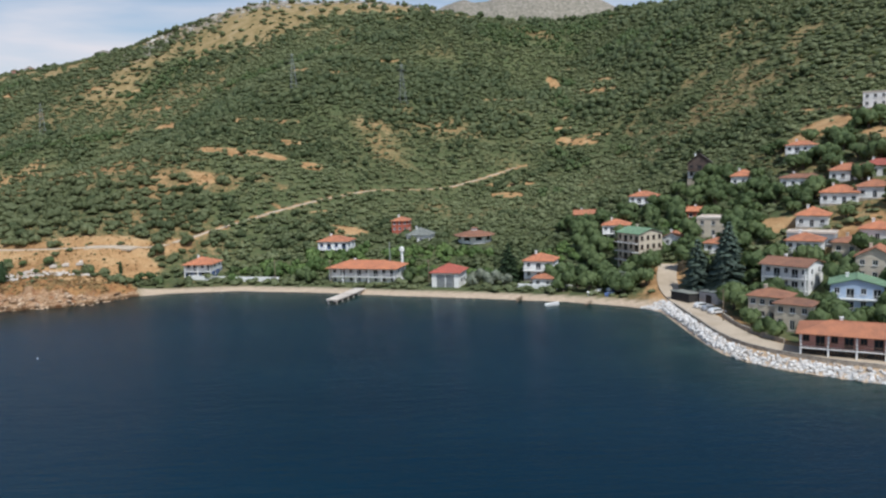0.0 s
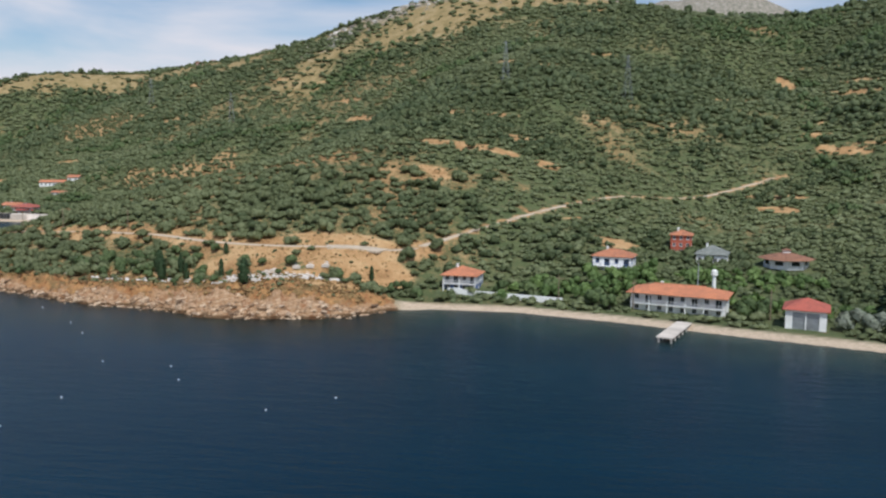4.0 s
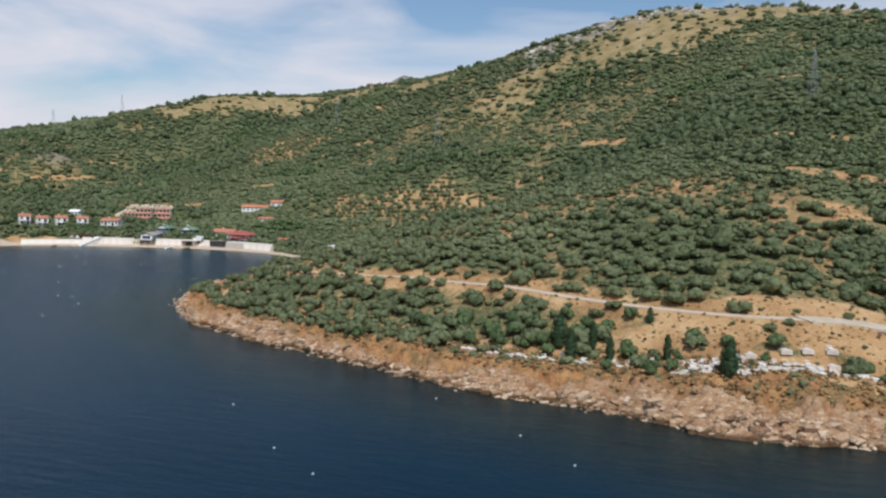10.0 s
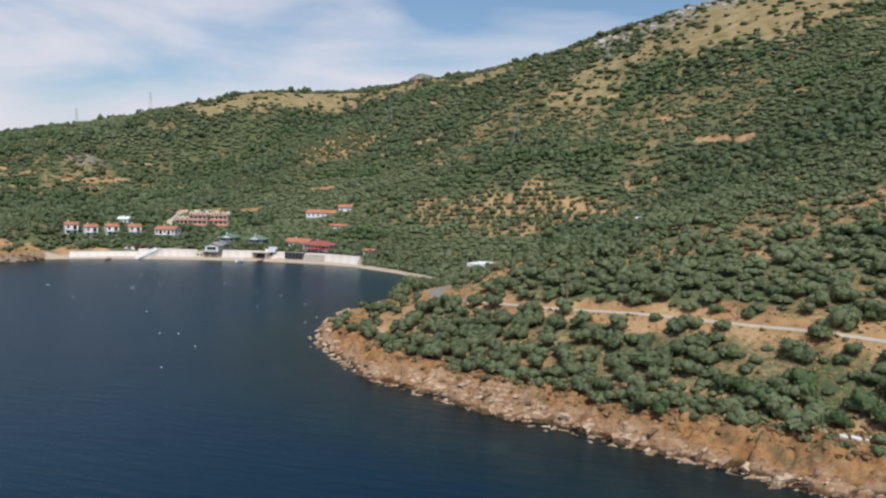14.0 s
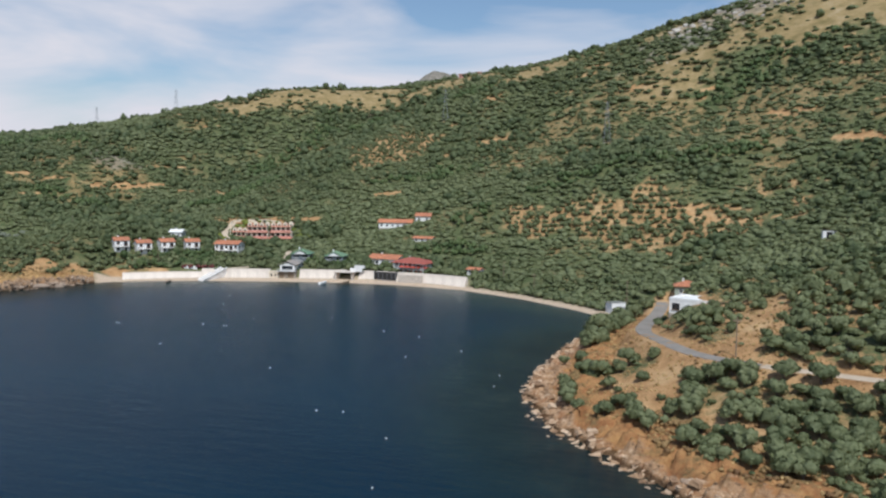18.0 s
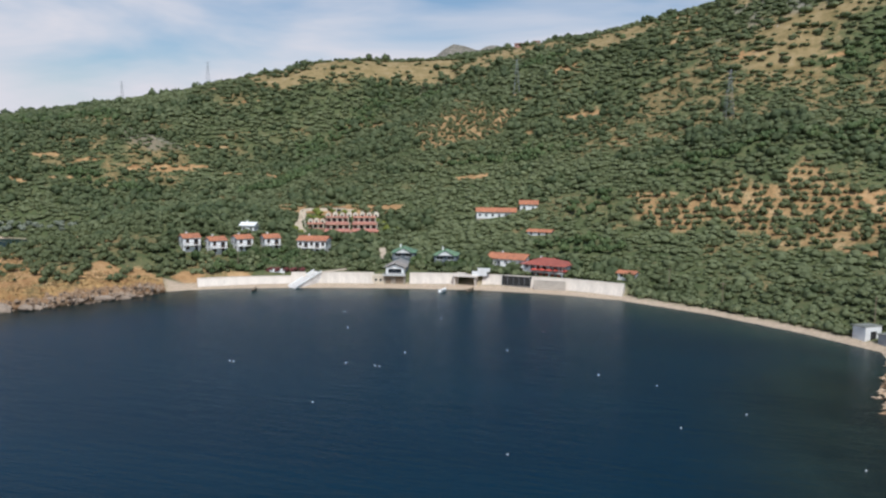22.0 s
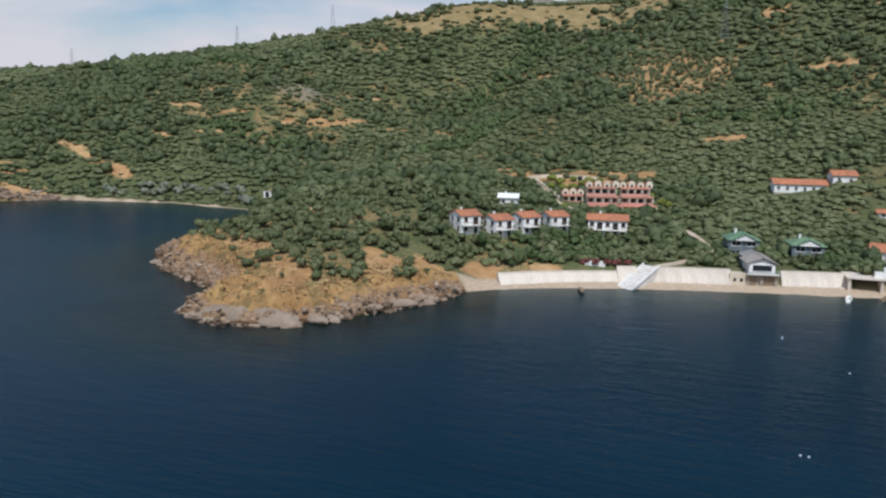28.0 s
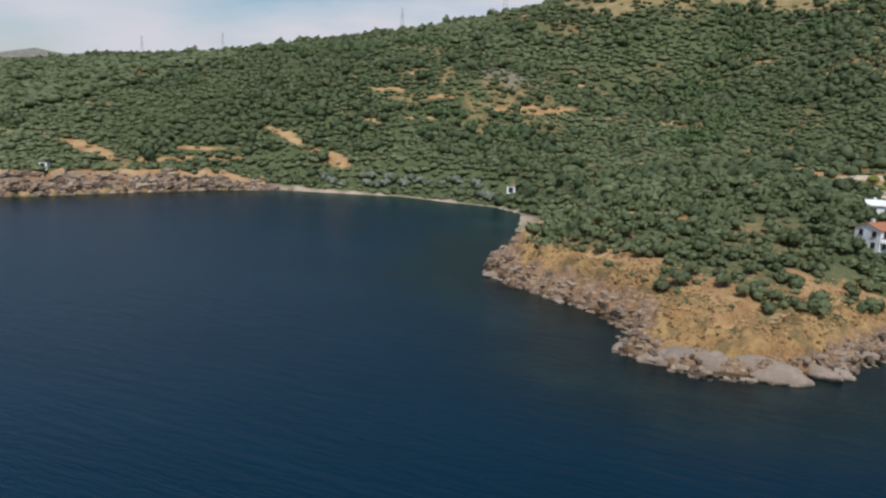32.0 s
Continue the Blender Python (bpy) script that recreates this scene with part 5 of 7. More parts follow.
for k, (cx, cy, paint, label) in enumerate(((62.3, 185, M_CARWHITE, "white car parked beside the shore road"), (63, 181.5, M_CARGREY, "silver car parked beside the shore road"), (63.5, 178, M_CARWHITE, "white car parked beside the shore road"),
                                            (46.5, 211.5, M_CARWHITE, "white van parked at the end of the beach"))):
    car(cx, cy, 12, paint, label)


def shed(x, y, yaw, w, d, h, mat, label, name="shed", tile=None):
    z = float(land(x, y)[0]) - 0.1
    t = thing(name, x, y, z, yaw, label, "shed", "sheds")
    KEEP_CLEAR.append((x, y, 0.5 * max(w, d) + 2))
    part("wall", boxes((-w / 2, w / 2, -d / 2, d / 2, -0.6, h), bevel=0.04), mat, t)
    part("roof", boxes((-w / 2 - 0.3, w / 2 + 0.3, -d / 2 - 0.3, d / 2 + 0.3, h, h + 0.15)), tile or M_GREYTILE, t, at=pose(0, 0, 0, -4))
    # near-black sheet painted as the shade inside the door
    part("doorway", boxes((-0.9, 0.9, -d / 2 - 0.03, -d / 2 + 0.1, 0, min(2.1, h - 0.3))), M_DARK, t)
    return t


# closed box, near-black all over for the shade of an open shed
shed(61, 194, -60, 6, 4, 2.6, M_DARK, "dark open shed beside the road", tile=M_GREYTILE)
shed(67, 190, -60, 6, 4, 2.6, M_GREY, "grey flat shed beside parked cars")


def garden_wall(name, points, tall, thick, mat, label):
    """A low wall, in bays that follow the ground."""
    t = thing(name, points[0][0], points[0][1], float(land(*points[0])[0]), 0, label, "wall")
    o = Vector((points[0][0], points[0][1], t.matrix_world.translation.z))
    line = smooth_line(points, 4)
    for a, b in zip(line, line[1:]):
        z = min(float(land(*a)[0]), float(land(*b)[0]))
        v = Vector((*(b - a), 0))
        m = Matrix.Translation(Vector((*a, z)) - o) @ Matrix.Rotation(math.atan2(v.y, v.x), 4, "Z")
        part("wall_bay", boxes((0, v.length, -thick / 2, thick / 2, -0.6, tall)), mat, t, at=m)


garden_wall("road_kerb", [(57, 190), (57, 173), (57.1, 159), (59.2, 149), (65.2, 140), (76.8, 131), (102, 118.8), (130, 108)], 0.7, 0.35, M_STONEWALL, "low kerb wall between the road and the boulders")
garden_wall("beach_wall", [(-88, 257), (-79.5, 255.5), (-68, 253.2), (-56, 250.6)], 1.6, 0.35, M_WHITE, "pale rendered wall at the back of the beach")
garden_wall("terrace_wall", [(20, 225), (27, 222), (36, 219)], 1.3, 0.4, M_WHITE, "white terrace wall at the back of the beach")
garden_wall("road_wall", [(64, 176), (63.4, 164), (65.4, 155), (67, 150)], 1.0, 0.4, M_STONEWALL, "low stone wall along the shore road")
# ---- cape: cemetery and houses ----
def tomb(x, y, yaw, w, l, h, paved=False):
    z = float(land(x, y)[0])
    t = thing("tomb", x, y, z, yaw, "white stone grave with a plain headstone", "grave", "graves of the cemetery")
    part("kerb", boxes((-w / 2, w / 2, -l / 2, l / 2, -0.4, h), bevel=0.05), M_CONCRETE, t)
    if paved:
        part("paving", boxes((-1.05, 1.05, -1.4, 1.4, -0.7, 0.05)), M_CONCRETE, t)
    part("headstone", boxes((-w / 2 + 0.05, w / 2 - 0.05, l / 2 - 0.2, l / 2 - 0.05, h, h + 0.4), bevel=0.03), M_LIMESTONE, t)
    part("bed", boxes((-w / 2 + 0.2, w / 2 - 0.2, -l / 2 + 0.2, l / 2 - 0.35, h, h + 0.04)), M_LIMESTONE, t)


random.seed(5)
for i in range(14):
    for j in range(3):
        gx = -122.5 - i * 2.05 + random.uniform(-0.15, 0.15)
        gy = 247.6 - 0.38 * i + j * 2.75 + random.uniform(-0.2, 0.2)
        if random.random() < (0.92 if j < 2 else 0.35):
            tomb(gx, gy, random.uniform(-4, 4) + 11, random.uniform(1.1, 1.4), random.uniform(2.0, 2.3), random.uniform(0.12, 0.32), True)
            KEEP_CLEAR.append((gx, gy, 1.4))
for i in range(8):
    gx = -154 - i * 4.6 + random.uniform(-0.8, 0.8)
    gy = 248.5 + 0.16 * i + random.uniform(-2.2, 2.6)
    tomb(gx, gy, random.uniform(-15, 15) + 12, random.uniform(0.9, 1.4), random.uniform(1.8, 2.3), random.uniform(0.2, 0.4))
    KEEP_CLEAR.append((gx, gy, 1.3))


def white_slab(x, y, yaw, size):
    """A broken white slab lying along the top of the cliff."""
    t = tagged(new("stone_slab", SLABS[random.randrange(3)]), "rough white stone lying along the cliff path", "stone", "white stones of the cliff path")
    t.matrix_world = pose(x, y, float(land(x, y)[0]) + 0.1, random.uniform(-8, 8), random.uniform(-8, 8), yaw) @ Matrix.Diagonal((size, size * 0.55, size * 0.35, 1))


def slab_mesh(seed):
    bm = boxes((-1, 1, -1, 1, -1, 1), bevel=0.25)
    r = random.Random(seed)
    for v in bm.verts:
        v.co *= r.uniform(0.78, 1.15)
    return mesh("stone_slab", bm, M_LIMESTONE)


SLABS = [slab_mesh(k) for k in range(3)]
path_line = smooth_line([(-116, 246), (-130, 243.2), (-144, 241.3), (-156, 244.5), (-170, 246), (-182, 248), (-199, 253), (-214, 259)], 1.5)
for k, (p, q) in enumerate(zip(path_line, path_line[1:])):
    if random.random() < 0.62:
        white_slab(p[0], p[1] + random.uniform(-0.7, 0.7), math.degrees(math.atan2(q[1] - p[1], q[0] - p[0])) + random.uniform(-14, 14), random.uniform(0.4, 1.0))
garden_wall("cemetery_wall", [(-117, 247), (-128, 244.4), (-140, 241.6), (-151, 240.4)], 0.7, 0.4, M_LIMESTONE, "low white wall of the cemetery")
house(-279.2, 371.5, -20, 10, 8, 1, "flat", M_WHITE, M_WHITE, "white cube house with flat roof by the road bend", over=0.05, cols=3, tall=3.4, sink=0.3, win=(2.0, 1.7), chimney=False, name="flat_roofed_house", balcony=(), frames=M_BROWNFRAME)
house(-281, 423, 0, 7.5, 6, 1, "hip", M_SAGE, label="small house with orange roof in trees", tall=3.0, cols=2)
shed(-303, 421, 35, 5, 4, 3.2, M_WHITE, "white shed at the end of the shingle beach", tile=M_GREYTILE)
shed(-298.5, 416, 35, 5, 3.5, 2.3, M_GREY, "grey block beside the white shed")
shed(-236, 455, 0, 4, 3, 2.4, M_WHITE, "white hut in the olive grove")

# ---- cove: sea wall ----
WALL_LINE = smooth_line([(-366, 465), (-380, 468.5), (-394, 470), (-420, 469), (-449, 461), (-476, 452), (-497, 441.5), (-508, 433)], 4.0)


def sea_wall():
    t = thing("sea_wall", -420, 469, 0, 0, "pale concrete sea wall behind the narrow beach", "wall")
    for a, b in zip(WALL_LINE, WALL_LINE[1:]):
        if any(math.hypot((a[0] + b[0]) / 2 - p, (a[1] + b[1]) / 2 - q) < r for p, q, r in ((-473.6, 452, 3), (-447.5, 460.5, 5.5), (-421, 468.8, 3.5))):
            continue
        v = Vector((*(b - a), 0))
        m = Matrix.Translation((a[0] + 420, a[1] - 469, 0)) @ Matrix.Rotation(math.atan2(v.y, v.x), 4, "Z")
        bm = bmesh.new()
        n = v.length + 0.02
        top = 3.3 if a[0] < -476 else 4.6
        ring = [(2.3, 0.2), (2.1, 0.7), (0.1, top - 0.3), (0.1, top), (-0.6, top), (-1.2, 0.2)]
        lo = [bm.verts.new((0, p, q)) for p, q in ring]
        hi = [bm.verts.new((n, p, q)) for p, q in ring]
        bm.faces.new(lo), bm.faces.new(hi[::-1])
        for i in range(6):
            bm.faces.new((lo[i], lo[(i + 1) % 6], hi[(i + 1) % 6], hi[i]))
        bmesh.ops.recalc_face_normals(bm, faces=bm.faces)
        part("wall_panel", bm, M_CONCRETE, t, at=m)
        KEEP_CLEAR.append((a[0], a[1] + 1, 3.5))


sea_wall()


def ramp_of(x, y, yaw, w, l, h):
    t = thing("slipway", x, y, 0, yaw, "white concrete slipway running down to the beach", "slipway")
    bm = bmesh.new()
    ring = [(-l * 0.35, 0.15), (l, h), (l, -0.5), (-l * 0.35, -0.5)]
    lo = [bm.verts.new((-w / 2, p, q)) for p, q in ring]
    hi = [bm.verts.new((w / 2, p, q)) for p, q in ring]
    bm.faces.new(lo), bm.faces.new(hi[::-1])
    for i in range(4):
        bm.faces.new((lo[i], lo[(i + 1) % 4], hi[(i + 1) % 4], hi[i]))
    bmesh.ops.recalc_face_normals(bm, faces=bm.faces)
    part("ramp", bm, M_LIMESTONE, t)
    for s in (-1, 1):
        bm = bmesh.new()
        ring = [(-l * 0.3, 0.2), (l, h), (l, h + 0.55), (-l * 0.3, 0.6)]
        lo = [bm.verts.new((s * (w / 2 + 0.02), p, q)) for p, q in ring]
        hi = [bm.verts.new((s * (w / 2 + 0.3), p, q)) for p, q in ring]
        bm.faces.new(lo), bm.faces.new(hi[::-1])
        for i in range(4):
            bm.faces.new((lo[i], lo[(i + 1) % 4], hi[(i + 1) % 4], hi[i]))
        bmesh.ops.recalc_face_normals(bm, faces=bm.faces)
        part("kerb", bm, M_WHITE, t)


ramp_of(-476.3, 446.5, -27, 4.4, 8.5, 4.7)
KEEP_CLEAR.append((-466, 454, 5))
KEEP_CLEAR.append((-283, 364, 5))
KEEP_CLEAR.append((-276.5, 362.5, 4))

# ---- cove: houses ----
C, D = "small houses above the cove", "holiday houses of the cove"
for hx, hy, hyaw, wall, tile in ((-523.5, 450.5, 50, M_WHITE, M_TILE), (-515.3, 455, 54, M_WHITE, M_TILE), (-510, 464.3, 54, M_WHITE, M_TILE), (-503.8, 474.8, 46, M_WHITE, M_TILE)):
    house(hx, hy, hyaw, 6.3, 6.6, 2, "gable", wall, tile, "small white two-storey house with orange roof and balcony", balcony=(1,), cols=2, tall=2.5, pitch=19, over=0.35, sink=0.3, group=C, frames=M_BROWNFRAME)
house(-489.3, 484, 10, 11.5, 7.5, 2, "gable", label="white terrace of two storeys with orange roof", balcony=(1,), columns=False, cols=5, tall=2.75, pitch=18, sink=0.6, group=D, frames=M_BROWNFRAME)
house(-522.5, 489.5, 10, 6, 4.5, 1, "gable", label="small white open-fronted hut", tall=2.8, tile=M_WHITE, cols=2, group=D)
for hx, hy, hyaw in ((-451.0, 485, 14), (-434.0, 485.5, 10)):
    house(hx, hy, hyaw, 8.4, 7.6, 2, "hip", M_SLATE, M_GREENTILE, "slate-blue house with green hip roof and white arched windows", tall=2.6, pitch=24, cols=2, win=(2.6, 1.4), group=D, balcony=(), sink=1.5)
    t = thing("dormer_gable", hx + 4.4 * math.sin(radians(hyaw)), hy - 4.4 * math.cos(radians(hyaw)), float(land(hx, hy)[0]) + 3.5, hyaw, "white gable trim on a green roof", "gable")
    part("gable_wall", boxes((-2.6, 2.6, -0.3, 0.0, 0, 0.5), (-1.7, 1.7, -0.3, 0.0, 0.5, 1.1), (-0.8, 0.8, -0.3, 0, 1.1, 1.6)), M_WHITE, t)
    part("roof", roof_mesh("gable_front", 5, 3, 26, 0.5, M_GREENTILE), None, t, at=pose(0, 1.4, 0.3))
house(-410, 487.5, -8, 14.5, 8, 2, "gable", label="white house with orange roof behind the sea wall", cols=5, pitch=20, balcony=(1,), group=D, sink=2.0)
house(-394, 480.5, -12, 15.5, 8.5, 2, "hip", M_WHITE, M_REDTILE, "wide restaurant with red hip roof and open veranda", cols=7, pitch=18, balcony=(1,), ground=M_RED_WALL, columns=True, group=D, over=0.9, tall=2.5, sink=1.3)
house(-433, 558, 12, 18, 7, 1, "gable", label="long low house with orange roof in the trees", tall=3.0, cols=6, group=D, sink=0.4, chimney=False)
house(-418.5, 562, 12, 8, 7, 1, "gable", label="white house with orange roof at the end of a row", tall=3.0, cols=2, group=D, sink=0.4, chimney=False)
house(-406, 527, -6, 10, 5, 1, "gable", label="low shed with orange roof in trees", sink=1.0, tall=2.2, cols=3, group=D, chimney=False, pitch=16)
house(-366, 478, -15, 6.0, 4.0, 1, "gable", label="small hut with orange roof behind the shore", tall=2.3, cols=2, group=D, chimney=False, pitch=16)


def arch_gable(bm, u, y, z, w, h, thick=0.35):
    """A round-topped gable wall standing on a terrace edge."""
    ring = [(u - w / 2, z), (u + w / 2, z)] + [(u + w / 2 * math.cos(a), z + h - w / 2 + w / 2 * math.sin(a)) for a in (math.pi * k / 6 for k in range(7))]
    lo, hi = [bm.verts.new((p, y, q)) for p, q in ring], [bm.verts.new((p, y + thick, q)) for p, q in ring]
    bm.faces.new(lo), bm.faces.new(hi[::-1])
    for k in range(len(ring)):
        bm.faces.new((lo[k], lo[(k + 1) % len(ring)], hi[(k + 1) % len(ring)], hi[k]))
    bmesh.ops.recalc_face_normals(bm, faces=bm.faces)
    return bm


def hotel_tier(t, u, w, y, d, z, k):
    """One terraced storey: inner wall with dark doors, arcade of piers, parapet and a tiled awning."""
    block = part("storey", boxes((u - w / 2, u + w / 2, y, y + d, z, z + 2.9)), M_IVORY if k else M_PINK, t, "ivory storey" if k else "salmon storey")
    part("awning", roof_mesh("gable", w, 1.3, 24, 0.15, M_TERRA), None, block, at=pose(u, y - 0.6, z + 2.5))
    part("parapet", boxes((u - w / 2, u + w / 2, y - 1.3, y - 1.1, z - 0.3, z + 0.8)), M_PINK, block)
    part("terrace", boxes((u - w / 2, u + w / 2, y - 1.3, y, z - 0.35, z - 0.05)), M_IVORY, block)
    n = max(3, int(w / 2.3))
    for i in range(n):
        a = u - w / 2 + (i + 0.5) * w / n
        part("door", boxes((a - 0.7, a + 0.7, y - 0.04, y + 0.1, z + 0.0, z + 2.1)), M_GLASS if i % 3 else M_BROWNFRAME, block)
        part("pier", boxes((a + 0.5 * w / n - 0.16, a + 0.5 * w / n + 0.16, y - 1.32, y - 1.0, z + 0.8, z + 2.5)), M_IVORY, block)


def hotel(x, y, yaw):
    z = 9.9
    t = thing("hotel", x, y, z, yaw, "terraced salmon and cream hotel with red tiled awnings", "hotel")
    for u, v, r in ((-12, 0, 8), (0, 0, 9), (11, 1, 9), (4, -8, 5), (-8, -7, 4), (13, -7, 4)):
        c, s = math.cos(radians(yaw)), math.sin(radians(yaw))
        KEEP_CLEAR.append((x + c * u - s * v, y + s * u + c * v, r))
    part("foundation", boxes((-16.5, 16.5, -5.5, 7, -5, 0)), M_STONEWALL, t)
    # wings: centre, width, front, storeys
    for u, w, y0, tiers in ((-12.2, 8.0, -0.5, 2), (-2.0, 12.0, -4.2, 3), (10.2, 12.0, -3.2, 3)):
        for k in range(tiers):
            hotel_tier(t, u - 0.3 * k, w - 0.9 * k, y0 + 2.6 * k, 7.5 - 2.0 * k, 2.95 * k, k)
        top, n = 2.95 * tiers, 3 if w < 10 else 4
        for j in range(n):
            a = u - w / 2 + 1.3 + (w - 2.6) * j / (n - 1)
            g = part("roof_gable", arch_gable(bmesh.new(), a, y0 + 2.6 * tiers - 2.2, top - 0.1, 2.3, 2.0 + 0.4 * (j % 2)), M_IVORY, t)
            part("gable_window", boxes((a - 0.4, a + 0.4, y0 + 2.6 * tiers - 2.24, y0 + 2.6 * tiers - 2.1, top + 0.1, top + 0.9)), M_GLASS, g)
            part("turret_roof", roof_mesh("hip", 2.5, 3.0, 44, 0.2, M_TERRA), None, t, at=pose(a, y0 + 2.6 * tiers - 0.4, top + 0.5 + 0.3 * (j % 2)))
        part("roof_terrace", boxes((u - w / 2 + 0.6, u + w / 2 - 1.0, y0 + 2.6 * tiers - 2.0, y0 + 2.6 * tiers + 2.0, top - 0.06, top + 0.12)), M_TERRA, t)


hotel(-496, 524.5, 20)
for gx, gy, gr in ((-518, 540, 7), (-510, 548, 8), (-522, 551, 6), (-500, 545, 6), (-506, 540, 6)):
    KEEP_CLEAR.append((gx, gy, gr))
shed(-513, 556, 20, 6, 3, 2.2, M_IVORY, "ivory garden pavilion above the hotel", name="garden_pavilion", tile=M_IVORY)
garden_wall("hotel_wall", [(-513, 521), (-522, 535), (-530, 550), (-520, 557), (-506, 558)], 1.6, 0.4, M_IVORY, "cream garden wall above the hotel")
strip("hotel_drive", [(-506, 508), (-516, 520), (-524, 538), (-533, 556)], 3.4, M_ROAD, "pale drive beside the hotel", "drive", clear=2.5)
strip("lane", [(-471.5, 455.5), (-465, 465), (-459, 478), (-463, 492), (-468, 503)], 2.6, M_ROAD, "pale lane between gardens", "lane", clear=2.4)


def sea_chalet(x, y, yaw):
    """Boathouse with a balcony room and stepped grey roofs."""
    t = thing("boathouse", x, y, 0.6, yaw, "white boathouse with stepped grey roofs over the sea wall", "boathouse")
    t.matrix_world = t.matrix_world @ Matrix.Diagonal((0.84, 0.9, 0.92, 1))
    KEEP_CLEAR.append((x, y + 5, 8))
    bm = bmesh.new()
    panel(bm, Matrix(((1, 0, 0, -4.5), (0, 0, 1, -4), (0, 1, 0, 0), (0, 0, 0, 1))), 9, 3.6, [(0.6, 0, 4.0, 3.0), (4.8, 0, 8.2, 3.0)], 0.6)
    box(bm, -4.5, 4.5, -3.38, 5, -0.6, 3.6)
    part("wall", bm, M_STONEWALL, t)
    for u in (-3.8, -2.7, 0.4, 1.5, 2.6):
        part("door_leaf", boxes((u, u + 1.0, -3.6, -3.5, 0, 2.9)), M_WOOD, t)
    part("balcony", boxes((-4.7, 4.7, -5.2, -3.9, 3.6, 3.85)), M_WHITE, t)
    part("rail", boxes((-4.7, 4.7, -5.2, -5.12, 4.7, 4.8), *[(-4.7 + 0.78 * i, -4.62 + 0.78 * i, -5.2, -5.12, 3.85, 4.7) for i in range(13)]), M_FRAME, t)
    part("upper_room", boxes((-3.8, 3.8, -3, 5, 3.85, 6.4)), M_WHITE, t)
    part("picture_window", boxes((-2.8, 2.8, -3.05, -2.9, 4.2, 6.0)), M_GLASS, t)
    part("roof", roof_mesh("gable_front", 8.4, 8, 20, 0.6, M_FADED), None, t, at=pose(0, 1, 6.4))
    part("gable_wall", boxes((-3.0, 3.0, -2.7, -2.5, 6.4, 6.9), (-1.6, 1.6, -2.7, -2.5, 6.9, 7.5)), M_WHITE, t)
    part("upper_roof", roof_mesh("gable_front", 7, 6, 18, 0.5, M_FADED), None, t, at=pose(0.5, 9, 6.7))
    part("upper_block", boxes((-3, 4, 6, 12, 3, 6.8)), M_GREY, t)
    part("annexe", boxes((-9.5, -4.6, -3.6, 2, -0.4, 3.4)), M_CREAM, t)
    for u in (-8.4, -6.4):
        part("annexe_window", boxes((u, u + 0.8, -3.64, -3.5, 1.2, 2.2)), M_GLASS, t)


sea_chalet(-446, 463.2, 14)


def sea_cellar(x, y, yaw):
    t = thing("boat_shelter", x, y, 0.5, yaw, "pale concrete boat shelter with a dark mouth and sloping roof", "shelter")
    part("side_wall", boxes((-4, -3.4, -3, 5, -0.5, 3.4)), M_CONCRETE, t)
    part("side_wall", boxes((3.4, 4, -3, 5, -0.5, 3.4)), M_CONCRETE, t)
    # back wall coloured near-black for the shade deep in the mouth
    part("back_wall", boxes((-3.4, 3.4, 4, 5, -0.5, 3.4)), M_DARK, t)
    part("roof", boxes((-4.6, 4.6, -3.5, 5.5, 3.4, 3.75)), M_CONCRETE, t)
    part("parapet", boxes((2.2, 7.5, -1, 0, 3.75, 5.2), (4.2, 8.5, -1, 0, 5.2, 6.4)), M_WHITE, t)


sea_cellar(-421, 468, 4)
t = thing("wire_enclosure", -403, 468, 1.4, -2, "dark netted enclosure beside the restaurant steps", "enclosure")
part("netting", boxes((-5, 5, -0.1, 0.1, 0, 3.2), (-5, -4.8, 0, 4, 0, 3.2), (4.8, 5, 0, 4, 0, 3.2)), M_DARK, t)
for k in range(6):
    part("post", boxes((-5 + 2 * k - 0.05, -5 + 2 * k + 0.05, -0.2, -0.1, -0.5, 3.4)), M_METAL, t)


def umbrella(x, y, z):
    t = thing("parasol", x, y, z, 0, "red parasol on a pole beside the sea wall", "parasol", "parasols of the restaurant")
    part("pole", rod(bmesh.new(), (0, 0, -0.3), (0, 0, 2.6), 0.05, 0.05, 6), M_METAL, t)
    bm = bmesh.new()
    bmesh.ops.create_cone(bm, cap_ends=False, segments=8, radius1=1.5, radius2=0.05, depth=0.7, matrix=Matrix.Translation((0, 0, 2.35)))
    bmesh.ops.solidify(bm, geom=bm.faces[:], thickness=0.03)
    part("canopy", bm, M_RED, t)


for k in range(9):
    umbrella(-398 + 2.6 * (k % 5) + 0.8 * (k // 5), 474.5 + 2.6 * (k // 5), float(land(-396, 475)[0]) + 0.2)
boat(-425.5, 455, -0.1, 80, 2.4, M_WHITE, "small white motor boat moored off the cove")
boat(-417, 459.5, 0.1, 70, 2.0, M_WOOD, "brown boat at the water's edge of the cove")
t = thing("jetty", -487, 435.5, 0.35, -70, "short plank jetty on the cove's beach", "jetty")
part("gangplank", boxes((-2.6, 2.6, -0.5, 0.5, 0.1, 0.3)), M_WOOD, t)
for u in (-2.2, 0, 2.2):
    part("pile", boxes((u - 0.08, u + 0.08, -0.4, 0.4, -1.5, 0.1)), M_WOOD, t)
garden_wall("pergola_wall", [(-489, 449), (-484, 451)], 1.1, 0.3, M_WHITE, "white garden wall above the sea wall")
shed(-650, 541, 10, 3.5, 3, 2.4, M_WHITE, "small white hut on the far bay")
shed(-815, 452, 30, 3.5, 3, 2.4, M_WHITE, "small white hut above the far cliffs")


